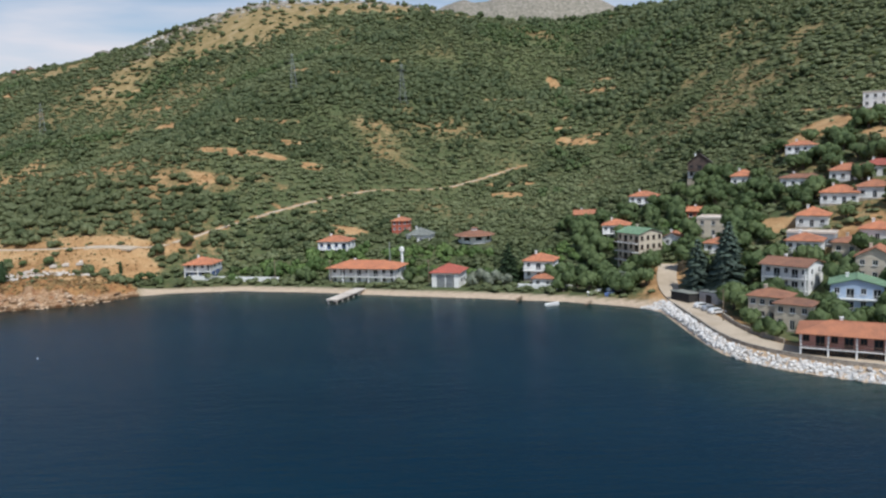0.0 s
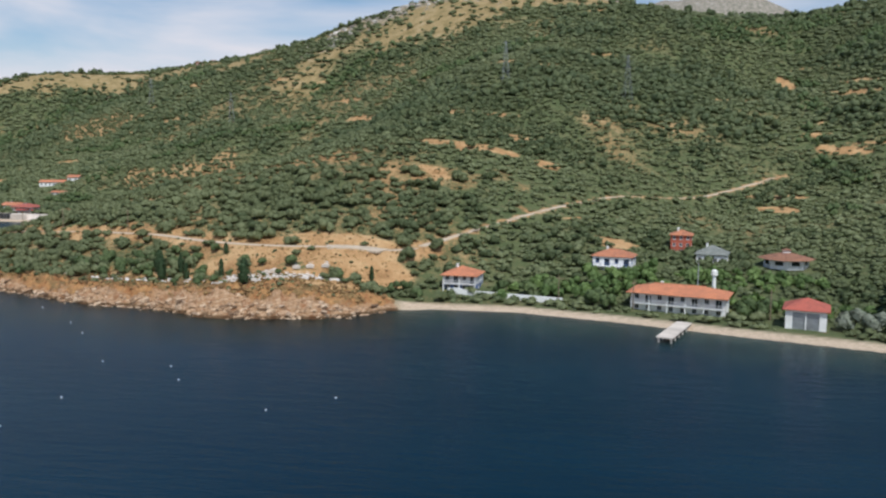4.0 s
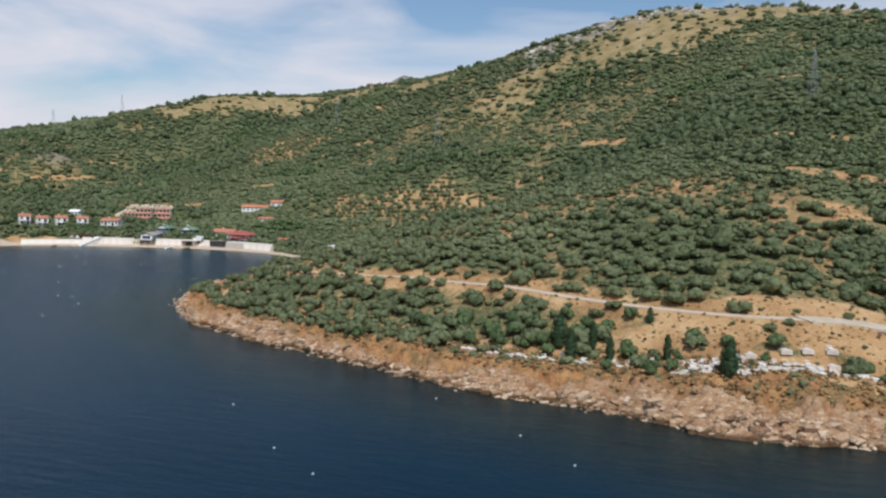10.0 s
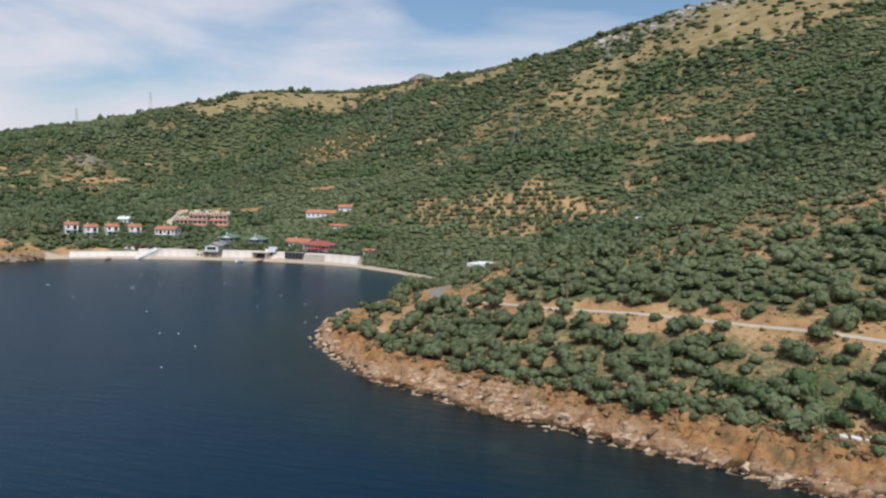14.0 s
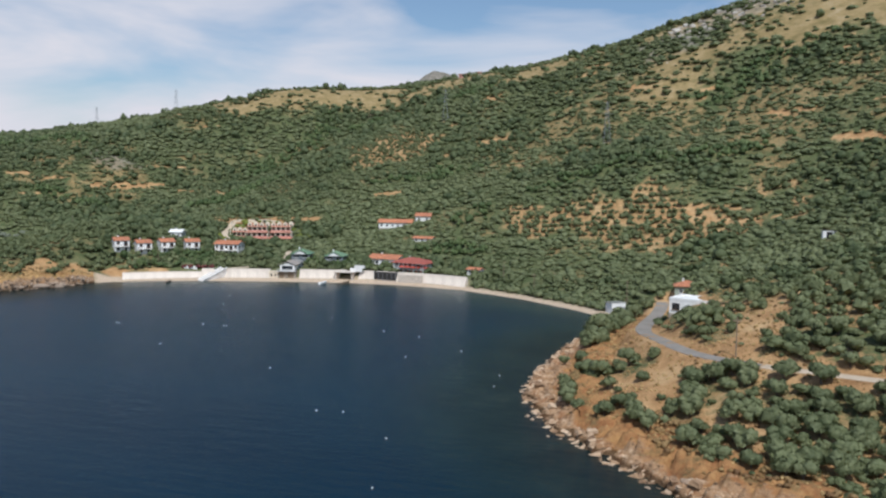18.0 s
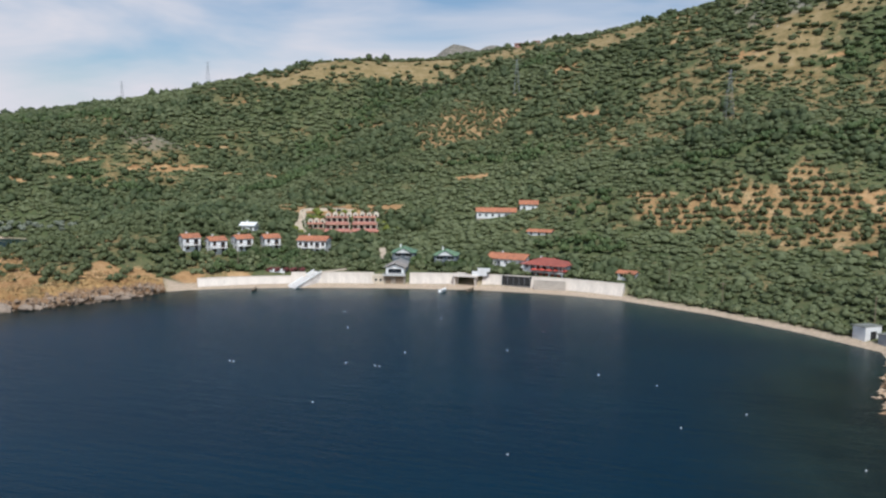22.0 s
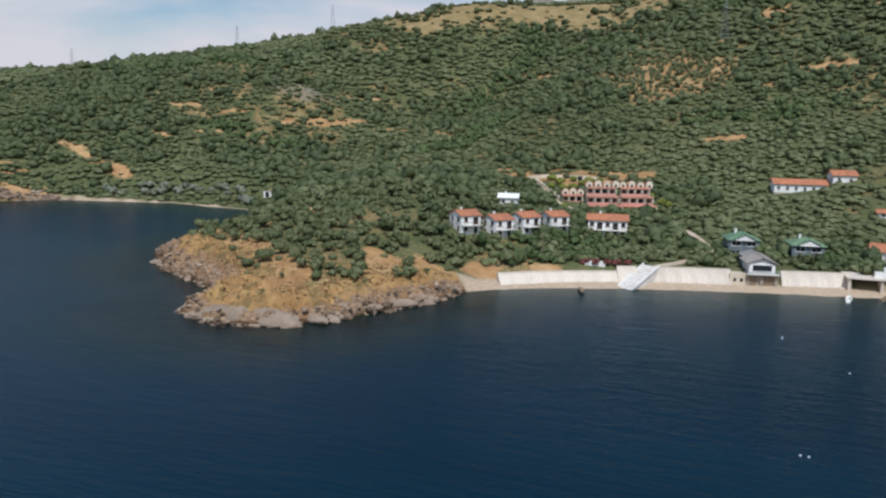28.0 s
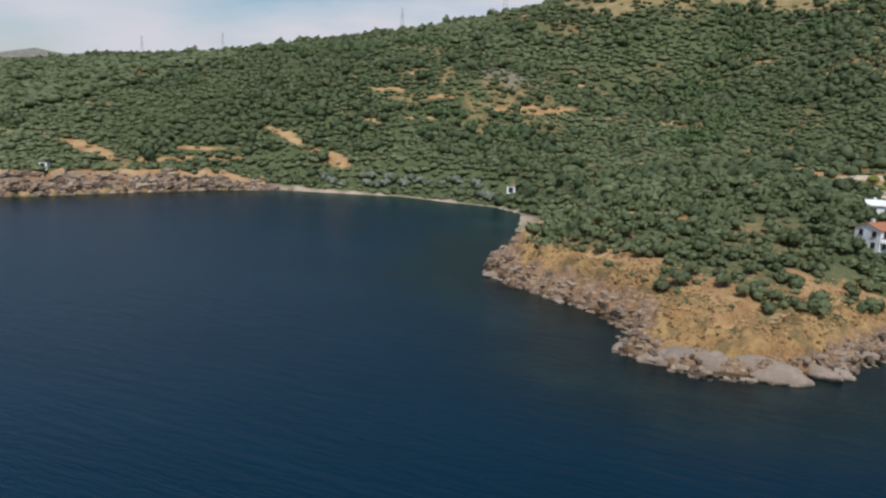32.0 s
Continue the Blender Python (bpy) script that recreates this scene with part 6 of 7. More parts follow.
def stone_apron(x, y, yaw, wide, tall):
    """A panel of dark field stones set into the pale wall below the parasols."""
    t = thing("stone_apron", x, y, 0.5, yaw, "pale wall panel set with dark field stones", "wall")
    part("render_face", boxes((-wide / 2, wide / 2, 0.0, 0.5, 0, tall)), M_CONCRETE, t)
    r = random.Random(8)
    for i in range(int(wide / 0.75)):
        for j in range(int(tall / 0.7)):
            a, b, q = -wide / 2 + 0.4 + 0.75 * i + r.uniform(-0.1, 0.1), 0.35 + 0.7 * j + r.uniform(-0.08, 0.08), r.uniform(0.2, 0.33)
            ob = part("stone", BOULDER_OF_WALL[r.randrange(3)], None, t)
            ob.matrix_basis = pose(a, 0.0, b, r.uniform(-30, 30), r.uniform(-30, 30), 0) @ Matrix.Diagonal((q, 0.16, q * 0.8, 1))


def field_stone(seed):
    bm = bmesh.new()
    bmesh.ops.create_icosphere(bm, subdivisions=1, radius=1)
    r = random.Random(seed)
    for v in bm.verts:
        v.co *= r.uniform(0.8, 1.15)
    return mesh("stone", bm, M_STONEWALL)


BOULDER_OF_WALL = [field_stone(k) for k in range(3)]
stone_apron(-391, 466.6, 0, 11, 3.6)
# ---- rocks of the shore ----
def stone_mesh(name, seed, cuts, mat, flat=(1, 1, 0.7), jag=0.28):
    bm = bmesh.new()
    bmesh.ops.create_icosphere(bm, subdivisions=cuts, radius=1)
    r = random.Random(seed)
    for v in bm.verts:
        k = noise.noise(v.co * 1.3 + Vector((seed * 3.7, 0, 0)))
        v.co = Vector((v.co.x * flat[0], v.co.y * flat[1], v.co.z * flat[2])) * (1 + 0.5 * k + r.uniform(-jag, jag) * 0.5)
    return mesh(name, bm, mat)


BOULDERS = {m.name: [stone_mesh("boulder", 3 * k + j, 3, m, f, 0.14) for k, f in enumerate(((1, 0.8, 0.6), (1.3, 0.7, 0.5), (0.9, 0.9, 0.75), (1.45, 0.8, 0.42)))] for j, m in enumerate((M_ROCK, M_DARKROCK, M_LIMESTONE))}


def boulder(x, y, z, size, mat, label, group, tilt=12, yaw=None):
    ob = new("boulder", random.choice(BOULDERS[mat.name]))
    ob.matrix_world = pose(x, y, z, random.uniform(-tilt, tilt), random.uniform(-tilt, tilt), random.uniform(0, 360) if yaw is None else yaw) @ Matrix.Diagonal((size, size, size, 1))
    return tagged(ob, label, "boulder", group)


random.seed(21)
line = smooth_line([p[:2] for p in SHORE_CAPE], 5.0)
for p in line:
    for _ in range(2):
        bx, by = p[0] + random.uniform(-2.2, 2.2), p[1] + random.uniform(-2.5, 2.5)
        boulder(bx, by, max(-0.2, float(land(bx, by)[0])) - 0.1, random.uniform(0.35, 0.85), M_ROCK, "weathered brown boulder at the water's edge", "boulders of the cape")
line = smooth_line([p[:2] for p in SHORE_HEAD[:11]], 4.0)
for p in line:
    for _ in range(2):
        bx, by = p[0] + random.uniform(-2, 2), p[1] + random.uniform(-2.2, 2.2)
        boulder(bx, by, max(-0.3, float(land(bx, by)[0])) - 0.2, random.uniform(0.35, 0.9), M_DARKROCK, "grey-brown boulder at the foot of the headland", "boulders of the headland")


def ledge_mesh(seed):
    """A long smooth back of bedrock, split by a few clefts across its length."""
    bm = bmesh.new()
    bmesh.ops.create_icosphere(bm, subdivisions=4, radius=1)
    for v in bm.verts:
        p = v.co.copy()
        bulk = 1 + 0.22 * noise.noise(p * 1.1 + Vector((seed * 5.1, 0, 0))) + 0.08 * noise.noise(p * 3.0 + Vector((0, seed * 2.3, 0)))
        cleft = abs(noise.noise(Vector((p.x * 2.2, p.y * 0.5, seed * 1.9))))
        v.co = Vector((p.x * 1.6, p.y * 0.75, p.z * 0.42)) * bulk
        v.co.z -= 0.16 * max(0.0, 0.10 - cleft) / 0.10
    for f in bm.faces:
        f.smooth = True
    return mesh("ledge", bm, M_LEDGE)


LEDGES = [ledge_mesh(k) for k in range(4)]
for k, (bx, by, bs, yaw) in enumerate(((-539.2, 378.8, 4.4, -8), (-549, 377.2, 4.6, 6), (-523, 405.5, 3.4, 18), (-519.5, 408, 2.8, 24), (-536.5, 377.2, 3.0, 12), (-531.5, 386.6, 2.6, -4), (-532.5, 384, 3.0, -38), (-529.5, 384.6, 2.0, -14), (-536, 385, 2.8, -25), (-554, 375.5, 2.4, 14), (-526, 395, 2.6, 38), (-521.5, 402, 2.6, 30), (-518, 407, 2.2, 20),
                                       (-561, 380, 1.8, 60), (-601, 418, 2.4, 30), (-594, 413.5, 2.4, 10), (-586, 410, 2.2, 20), (-572, 402.5, 2.0, -10), (-545.5, 381.5, 2.6, 0))):
    ob = tagged(new("rock_ledge", LEDGES[k % 4]), "long smooth grey-brown ledge running into the sea", "rock ledge", "ledges of the headland")
    ob.matrix_world = pose(bx, by, 0.16 * bs, random.uniform(-5, 5), random.uniform(-5, 5), yaw) @ Matrix.Diagonal((bs, bs, bs, 1))

# white boulders that protect the shore road
revetment = thing("revetment", 53, 160, 0, 0, "row of white boulders between the road and the sea", "revetment")
line = smooth_line([(55.5, 192), (55.2, 173), (55.2, 157), (57, 146.6), (63.2, 138.2), (75.6, 128.2), (101.4, 115.8), (130, 104.2)], 1.0)
count = 0
for p, q in zip(line, line[1:]):
    n = Vector((p[1] - q[1], q[0] - p[0], 0)).normalized()
    for k in range(2):
        if count < 280:
            u = -0.4 + 0.9 * k + random.uniform(-0.4, 0.4)
            s = random.uniform(0.3, 0.52)
            bx, by = p[0] + n.x * u, p[1] + n.y * u
            ob = part("boulder", random.choice(BOULDERS[M_LIMESTONE.name]), None, revetment)
            ob.matrix_basis = pose(bx - 53, by - 160, max(0, float(land(bx, by)[0])) + 0.12, random.uniform(-40, 40), random.uniform(-40, 40), random.uniform(0, 360)) @ Matrix.Diagonal((s, s, s, 1))
            count += 1


def rubble(name, n, box, lo, hi, mat, label, reach=(-1.5, 0.8), seed=3, need=0.4, strike=-20, slab=(1.5, 0.8, 0.55), bias=1.0):
    """Broken rock of a steep shore, as one heap: angular slabs that share the tilt of their layers."""
    g = np.random.default_rng(seed)
    x, y = g.uniform(box[0], box[1], n * 60), g.uniform(box[2], box[3], n * 60)
    d, kind = shore(x, y)
    u = np.maximum((d - reach[0]) / (reach[1] * kind[:, 0] - reach[0]), 0)
    ok = np.nonzero((kind[:, 2] > need) & (u > 0) & (u < 1) & (g.uniform(0, 1, len(u)) > u ** bias))[0][:n]
    x, y, u = x[ok], y[ok], u[ok]
    z = np.maximum(land(x, y)[0], -0.3)
    size = lo * (hi / lo) ** (g.uniform(0, 1, len(x)) ** 1.6)
    v0 = np.array([(i, j, k) for i in (-1, 1) for j in (-1, 1) for k in (-1, 1)], float)
    f0 = np.array([(0, 1, 3, 2), (4, 6, 7, 5), (0, 4, 5, 1), (2, 3, 7, 6), (0, 2, 6, 4), (1, 5, 7, 3)])
    co, tri = [], []
    for k in range(len(x)):
        v = v0 * (1 + g.uniform(-0.38, 0.28, (8, 3))) * size[k] * np.array(slab) * g.uniform(0.6, 1.2, 3)
        m = np.array(Euler((radians(g.normal(18, 12)), radians(g.normal(-10, 12)), radians(g.normal(strike, 24)))).to_matrix())
        co.append(v @ m.T + np.array([x[k], y[k], z[k] - 0.1 * size[k]]))
        tri.append(f0 + 8 * k)
    me = bpy.data.meshes.new(name)
    me.from_pydata(np.vstack(co).tolist(), [], np.vstack(tri).tolist())
    me.materials.append(mat)
    return tagged(new(name, me), label, "rocks", kind="stuff")


def ball(cuts):
    bm = bmesh.new()
    bmesh.ops.create_icosphere(bm, subdivisions=cuts, radius=1)
    bm.verts.ensure_lookup_table()
    v = np.array([p.co[:] for p in bm.verts])
    f = np.array([[p.index for p in q.verts] for q in bm.faces])
    bm.free()
    return v, f


rubble("shore_rocks", 2400, (-320, -100, 215, 420), 0.16, 0.8, M_SHORESTONE, "broken brown and beige rock layers of the cape's cliff", (-1.4, 0.42), 3, 0.4, 18, bias=0.6)
rubble("shore_rocks", 1300, (-625, -505, 365, 450), 0.18, 0.9, M_GREYSTONE, "broken grey and brown rock layers of the headland", (-1.4, 0.4), 4, 0.4, -20, bias=0.6)
rubble("shore_rocks", 1400, (-900, -745, 380, 530), 0.5, 1.7, M_GREYSTONE, "broken grey rocks of the far cliffs", (-1, 0.8), 6, 0.15, 50)
rubble("revetment_stones", 2600, (50, 140, 96, 196), 0.18, 0.42, M_WHITESTONE, "white stones packed between the boulders", (-0.2, 0.9), 12, -0.5, slab=(1, 0.9, 0.8))


def crest_rocks(n):
    """Pale outcrops on the summit."""
    g = np.random.default_rng(15)
    x = g.uniform(-300, 10, n)
    y = 845 - 0.0009 * (x + 150) ** 2 - np.abs(g.normal(0, 26, n))
    z = land(x, y)[0]
    v0, f0 = ball(1)
    co, tri = [], []
    for k in range(n):
        v = v0 * (1 + g.uniform(-0.3, 0.3, 12))[:, None] * np.array([1.5, 1.0, 0.9]) * (0.6 + 1.8 * g.uniform() ** 3)
        co.append(v + np.array([x[k], y[k], z[k]]))
        tri.append(f0 + 12 * k)
    me = bpy.data.meshes.new("summit_rocks")
    me.from_pydata(np.vstack(co).tolist(), [], np.vstack(tri).tolist())
    me.materials.append(M_CREST)
    return tagged(new("summit_rocks", me), "pale rock outcrops along the summit ridge", "rocks", kind="stuff")


crest_rocks(900)
# ---- trees ----
def crown(rng, lobes, leaves, leaf=0.22):
    """A ragged crown about 1 across its half width: uneven masses of foliage covered with sprays of leaves."""
    vs, fs, n = [], [], 0
    bv, bf = ball(1)
    centres = []
    for k in range(lobes):
        a = 2.4 * k + rng.uniform(0, 1)
        r = 0.0 if lobes == 1 else 0.5 * math.sqrt(rng.uniform(0.2, 1))
        c = np.array([r * math.cos(a), r * math.sin(a), 0.62 + rng.uniform(-0.14, 0.3)])
        size = rng.uniform(0.36, 0.58) if lobes > 1 else 0.8
        centres.append((c, size))
        v = bv * (1 + rng.uniform(-0.25, 0.25, len(bv)))[:, None] * size * 0.92 * np.array([1, 1, 0.85]) + c
        v[:, 2] = np.maximum(v[:, 2], 0.1 + 0.06 * rng.standard_normal(len(v)))
        vs.append(v)
        fs.append(bf + n)
        n += len(v)
    for _ in range(leaves):
        c, size = centres[rng.integers(len(centres))]
        w = rng.standard_normal(3)
        w /= np.linalg.norm(w)
        w[2] = abs(w[2]) * 1.1 - 0.3
        p = c + w * size * rng.uniform(0.8, 1.18) * np.array([1, 1, 0.9])
        side = np.cross(w, rng.standard_normal(3))
        side /= np.linalg.norm(side)
        up = np.cross(w, side)
        q = leaf * rng.uniform(0.55, 1.2)
        tilt = w * q * rng.uniform(-0.7, 0.7)
        vs.append(np.array([p + side * q + tilt, p - side * 0.6 * q + up * 0.8 * q, p - side * 0.6 * q - up * 0.8 * q - tilt]))
        fs.append(np.array([[n, n + 1, n + 2]]))
        n += 3
    return np.vstack(vs), np.vstack(fs)


def pile(name, templates, x, y, z, wide, tall, tint, mat, rng, label, category):
    """Many trees of a wood as one mesh."""
    which = rng.integers(len(templates), size=len(x))
    turn = rng.uniform(0, 2 * math.pi, len(x))
    co, tri, tin, base = [], [], [], 0
    for k, (v, f) in enumerate(templates):
        m = np.nonzero(which == k)[0]
        if not len(m):
            continue
        c, s = np.cos(turn[m])[:, None], np.sin(turn[m])[:, None]
        X = (v[:, 0] * c - v[:, 1] * s) * wide[m, None] + x[m, None]
        Y = (v[:, 0] * s + v[:, 1] * c) * wide[m, None] + y[m, None]
        Z = v[:, 2] * tall[m, None] + z[m, None]
        co.append(np.stack([X, Y, Z], -1).reshape(-1, 3))
        tri.append((f[None] + (np.arange(len(m)) * len(v))[:, None, None] + base).reshape(-1, 3))
        tin.append(np.repeat(tint[m], len(v)))
        base += len(m) * len(v)
    co, tri, tin = np.vstack(co), np.vstack(tri), np.concatenate(tin)
    me = bpy.data.meshes.new(name)
    me.vertices.add(len(co))
    me.vertices.foreach_set("co", co.ravel())
    me.loops.add(tri.size)
    me.loops.foreach_set("vertex_index", tri.ravel())
    me.polygons.add(len(tri))
    me.polygons.foreach_set("loop_start", np.arange(len(tri)) * 3)
    me.polygons.foreach_set("use_smooth", np.ones(len(tri), bool))
    me.update(calc_edges=True)
    me.attributes.new("tint", "FLOAT", "POINT").data.foreach_set("value", tin.astype(np.float32))
    me.materials.append(mat)
    return tagged(new(name, me), label, category, kind="stuff")


rng = np.random.default_rng(7)


def scatter(x0, x1, y0, y1, gap):
    nx, ny = int((x1 - x0) / gap), int((y1 - y0) / gap)
    gx, gy = np.meshgrid(np.arange(nx), np.arange(ny))
    gx = gx + 0.5 * (gy % 2)
    x = x0 + (gx + rng.uniform(-0.52, 0.52, gx.shape)) * gap
    y = y0 + (gy + rng.uniform(-0.52, 0.52, gx.shape)) * gap
    return x.ravel(), y.ravel()


def wooded(x, y):
    """Keeps the places where trees grow."""
    z, d, cliff = land(x, y)
    _, kind = shore(x, y)
    bare = np.maximum(blot(x, y, CLEARINGS) * 0.88, blot(x, y, [(a, b, 0.95 * p, 0.95 * q, r) for a, b, p, q, r in STRAWS], 0.35, 60) * 0.9)
    bare = np.maximum(bare, 0.8 * terraces(x, y, z))
    bare = np.maximum(bare, 0.42 * blot(x, y, SPARSE, 0.8, 16))
    cape = smooth(-350, -320, x) * (1 - smooth(-120, -90, x)) * (1 - smooth(390, 440, y))
    thin = 0.07 + 0.26 * np.clip(swell(x, y, 40, 4, 31), -0.4, 1) - 0.04 * cape
    keep = (d > np.where(kind[:, 2] > 0.3, 0.82, 1.0) * kind[:, 0] + 1.0) & (rng.uniform(0, 1, len(x)) > np.maximum(bare, thin))
    for a, b, r in KEEP_CLEAR:
        keep &= (x - a) ** 2 + (y - b) ** 2 > r * r
    keep &= (blot(x, y, ORCHARDS) < 0.5) & (blot(x, y, OPEN) < 0.5)
    keep &= (x < 0.6 * y + 12) & (land(x, y - 22)[0] < z + 1.5)
    return x[keep], y[keep], z[keep]


FINE_CROWNS = [crown(rng, 5, 230, 0.2) for _ in range(8)]
NEAR_CROWNS = [crown(rng, 3, 42, 0.34) for _ in range(8)]
MID_CROWNS = [crown(rng, 2, 12, 0.34) for _ in range(8)]
FAR_CROWNS = [crown(rng, 1, 8, 0.5) for _ in range(8)]


# ravines and damp hollows with taller, darker trees: x, y, half width, half depth, turn
FORESTS = [(125, 735, 60, 24, 10), (62, 690, 34, 22, 0), (150, 640, 30, 26, 20), (110, 690, 9, 26, 12), (92, 620, 6, 30, 12), (83, 530, 7, 26, 5), (70, 490, 7, 16, 10), (66, 455, 6, 16, 0), (72, 428, 12, 9, 0), (52, 371, 10, 6, 0), (100, 423, 8, 7, 0), (170, 560, 30, 16, 20),
           (-440, 838, 70, 12, 12), (-545, 822, 46, 11, 0), (-604, 818, 18, 50, 8), (-614, 750, 16, 40, 0), (-590, 640, 14, 45, -12), (-452, 640, 40, 9, 8), (-388, 552, 12, 14, 0), (-384, 511, 18, 6, 0),
           (-300, 590, 80, 7, 10), (-240, 700, 60, 12, 20), (-130, 610, 60, 8, 14), (-700, 600, 40, 6, 0), (-820, 690, 70, 20, 0)]
GARDENS = [(-62, 259, 14, 6, 8), (-40, 262, 16, 6, 0), (-8, 252, 18, 6, -15), (18, 244, 14, 6, -15), (44, 232, 12, 8, -20), (45, 262, 18, 12, 0), (-10, 276, 24, 9, -10), (-40, 272, 12, 8, 0), (70, 250, 12, 16, 0), (-425, 480, 50, 8, -4), (-500, 455, 10, 22, -35)]
GROVES = [(25, 330, 45, 50, 0), (-220, 320, 60, 26, 20), (-180, 420, 90, 40, 0), (-330, 500, 60, 22, 0), (-600, 480, 40, 30, 0)]


def hue(x, y):
    """How pale the foliage is from place to place."""
    v = 0.5 + 0.34 * swell(x, y, 90, 3, 41) + rng.uniform(-0.24, 0.24, len(x))
    return np.clip(v + 0.10 * blot(x, y, GROVES, 0.3, 30), 0, 1)


def wood(name, box, gap, templates, mat=None, size=1.0, flat=(0.7, 1.1)):
    x, y, z = wooded(*scatter(*box, gap))
    free = (np.maximum(blot(x, y, FORESTS, 0.4, 20), blot(x, y, GARDENS, 0.4, 12)) < 0.5) | (rng.uniform(0, 1, len(x)) < 0.15)
    x, y, z = x[free], y[free], z[free]
    wide = gap * size * 0.53 * np.exp(np.clip(rng.normal(0, 0.36, len(x)), -0.7, 0.5))
    return pile(name, templates, x, y, z - 0.35, wide, wide * rng.uniform(*flat, len(x)), hue(x, y), mat or M_OLIVE, rng, "grey-green olive trees and bushes covering the slope", "olive trees")


def thicket(name, box, gap, templates, size=1.0, more=0.0):
    """Dark evergreen bushes that stand out from the paler cover."""
    x, y, z = wooded(*scatter(*box, gap))
    keep = swell(x, y, 34, 3, 77) + 0.5 * swell(x, y, 150, 2, 78) + more > rng.uniform(0.0, 0.9, len(x))
    x, y, z = x[keep], y[keep], z[keep]
    wide = gap * size * 0.5 * np.exp(np.clip(rng.normal(0, 0.3, len(x)), -0.6, 0.35))
    return pile(name, templates, x, y, z - 0.3, wide, wide * rng.uniform(0.75, 1.15, len(x)), rng.uniform(0.1, 0.9, len(x)), M_OAK, rng, "dark evergreen bushes scattered over the slope", "bushes")


def forest(name, box, spots, gap, templates, mat, label, size=1.25):
    """Close stands of taller trees in the ravines and gardens."""
    x, y, z = wooded(*scatter(*box, gap))
    keep = blot(x, y, spots, 0.4, 20 if spots is FORESTS else 12) >= 0.45
    x, y, z = x[keep], y[keep], z[keep]
    wide = gap * size * 0.5 * np.exp(np.clip(rng.normal(0, 0.25, len(x)), -0.5, 0.35))
    return pile(name, templates, x, y, z - 0.3, wide, wide * rng.uniform(0.9, 1.4, len(x)), rng.uniform(0.1, 0.9, len(x)), mat, rng, label, "trees")


def orchard(name, gap):
    """Small olive trees in rows along the terraces."""
    xs, ys = [], []
    for a, b, p, q, r in ORCHARDS:
        n = int(2 * max(p, q) / gap)
        u, v = np.meshgrid(np.arange(-n, n + 1) * gap * 0.72, np.arange(-n, n + 1) * gap * 1.12)
        u, v = u.ravel() + rng.uniform(-1.4, 1.4, u.size), v.ravel() + 1.6 * lattice(u.ravel() / 22, v.ravel() / 30, 91) + rng.uniform(-0.5, 0.5, u.size)
        c, s = math.cos(radians(r)), math.sin(radians(r))
        xs.append(a + c * u - s * v), ys.append(b + s * u + c * v)
    x, y = np.concatenate(xs), np.concatenate(ys)
    keep = (blot(x, y, ORCHARDS) >= 0.5) & (blot(x, y, CLEARINGS) < 0.6) & (rng.uniform(0, 1, len(x)) > 0.1)
    for a, b, r in KEEP_CLEAR:
        keep &= (x - a) ** 2 + (y - b) ** 2 > r * r
    x, y = x[keep], y[keep]
    z = land(x, y)[0]
    wide = gap * 0.42 * np.exp(rng.normal(0, 0.22, len(x)))
    return pile(name, NEAR_CROWNS, x, y, z - 0.25, wide, wide * 1.15, rng.uniform(0.25, 0.75, len(x)), M_OLIVE, rng, "young olive trees in rows on bare orange terraces", "olive trees")


def tree_thing(name, x, y, wide, tall, stem, v, f, mat, label, category, group, tint=0.5):
    """A tree of its own: a tapered trunk with limbs, and a crown."""
    t = thing(name, x, y, float(land(x, y)[0]) - 0.15, 0, label, category, group)
    bm = rod(bmesh.new(), (0, 0, -0.4), (0.05, 0, stem + 0.35 * tall), 0.09 * wide + 0.05, 0.05 * wide, 7)
    for k in range(4):
        a = 1.6 * k + 0.4
        rod(bm, (0, 0, stem * 0.8), (0.5 * wide * math.cos(a), 0.5 * wide * math.sin(a), stem + 0.6 * tall), 0.05 * wide, 0.02 * wide, 5)
    part("trunk", bm, M_BARK, t)
    me = bpy.data.meshes.new("crown")
    me.from_pydata((v * np.array([wide, wide, tall]) + np.array([0, 0, stem - 0.2 * tall])).tolist(), [], f.tolist())
    me.attributes.new("tint", "FLOAT", "POINT").data.foreach_set("value", np.clip(tint + 0.25 * np.sin(7 * v[:, 0] + 5 * v[:, 2]), 0, 1).astype(np.float32))
    me.materials.append(mat)
    me.polygons.foreach_set("use_smooth", np.ones(len(me.polygons), bool))
    part("crown", me, None, t)
    return t


def conifer(rng, tiers, spread, droop):
    """Tiers of ragged, slightly drooping boughs round a stem; unit height."""
    vs, fs, n = [], [], 0
    for k in range(tiers):
        u = k / tiers
        r = spread * (1 - u) ** 0.75 + 0.03
        m = 17 if u < 0.6 else 9
        for i in range(m):
            a = 2 * math.pi * (i + 0.5 * (k % 2)) / m + rng.uniform(-0.25, 0.25)
            q = r * rng.uniform(0.5, 1.2)
            z = 0.08 + 0.9 * u + rng.uniform(-0.03, 0.03)
            w, h = q * rng.uniform(0.2, 0.34), 0.025 + 0.03 * (1 - u)
            c, s = math.cos(a), math.sin(a)
            dip = droop * rng.uniform(0.2, 1.6)
            for x0, y0, zz in ((0, 0, z + h), (q * 0.55, -w, z), (q, 0, z - dip * q), (q * 0.55, w, z), (q * 0.5, 0, z - h)):
                vs.append((x0 * c - y0 * s, x0 * s + y0 * c, zz))
            fs += [(n, n + 1, n + 2), (n, n + 2, n + 3), (n + 4, n + 2, n + 1), (n + 4, n + 3, n + 2), (n, n + 3, n + 4), (n, n + 4, n + 1)]
            n += 5
    return np.array(vs), np.array(fs)


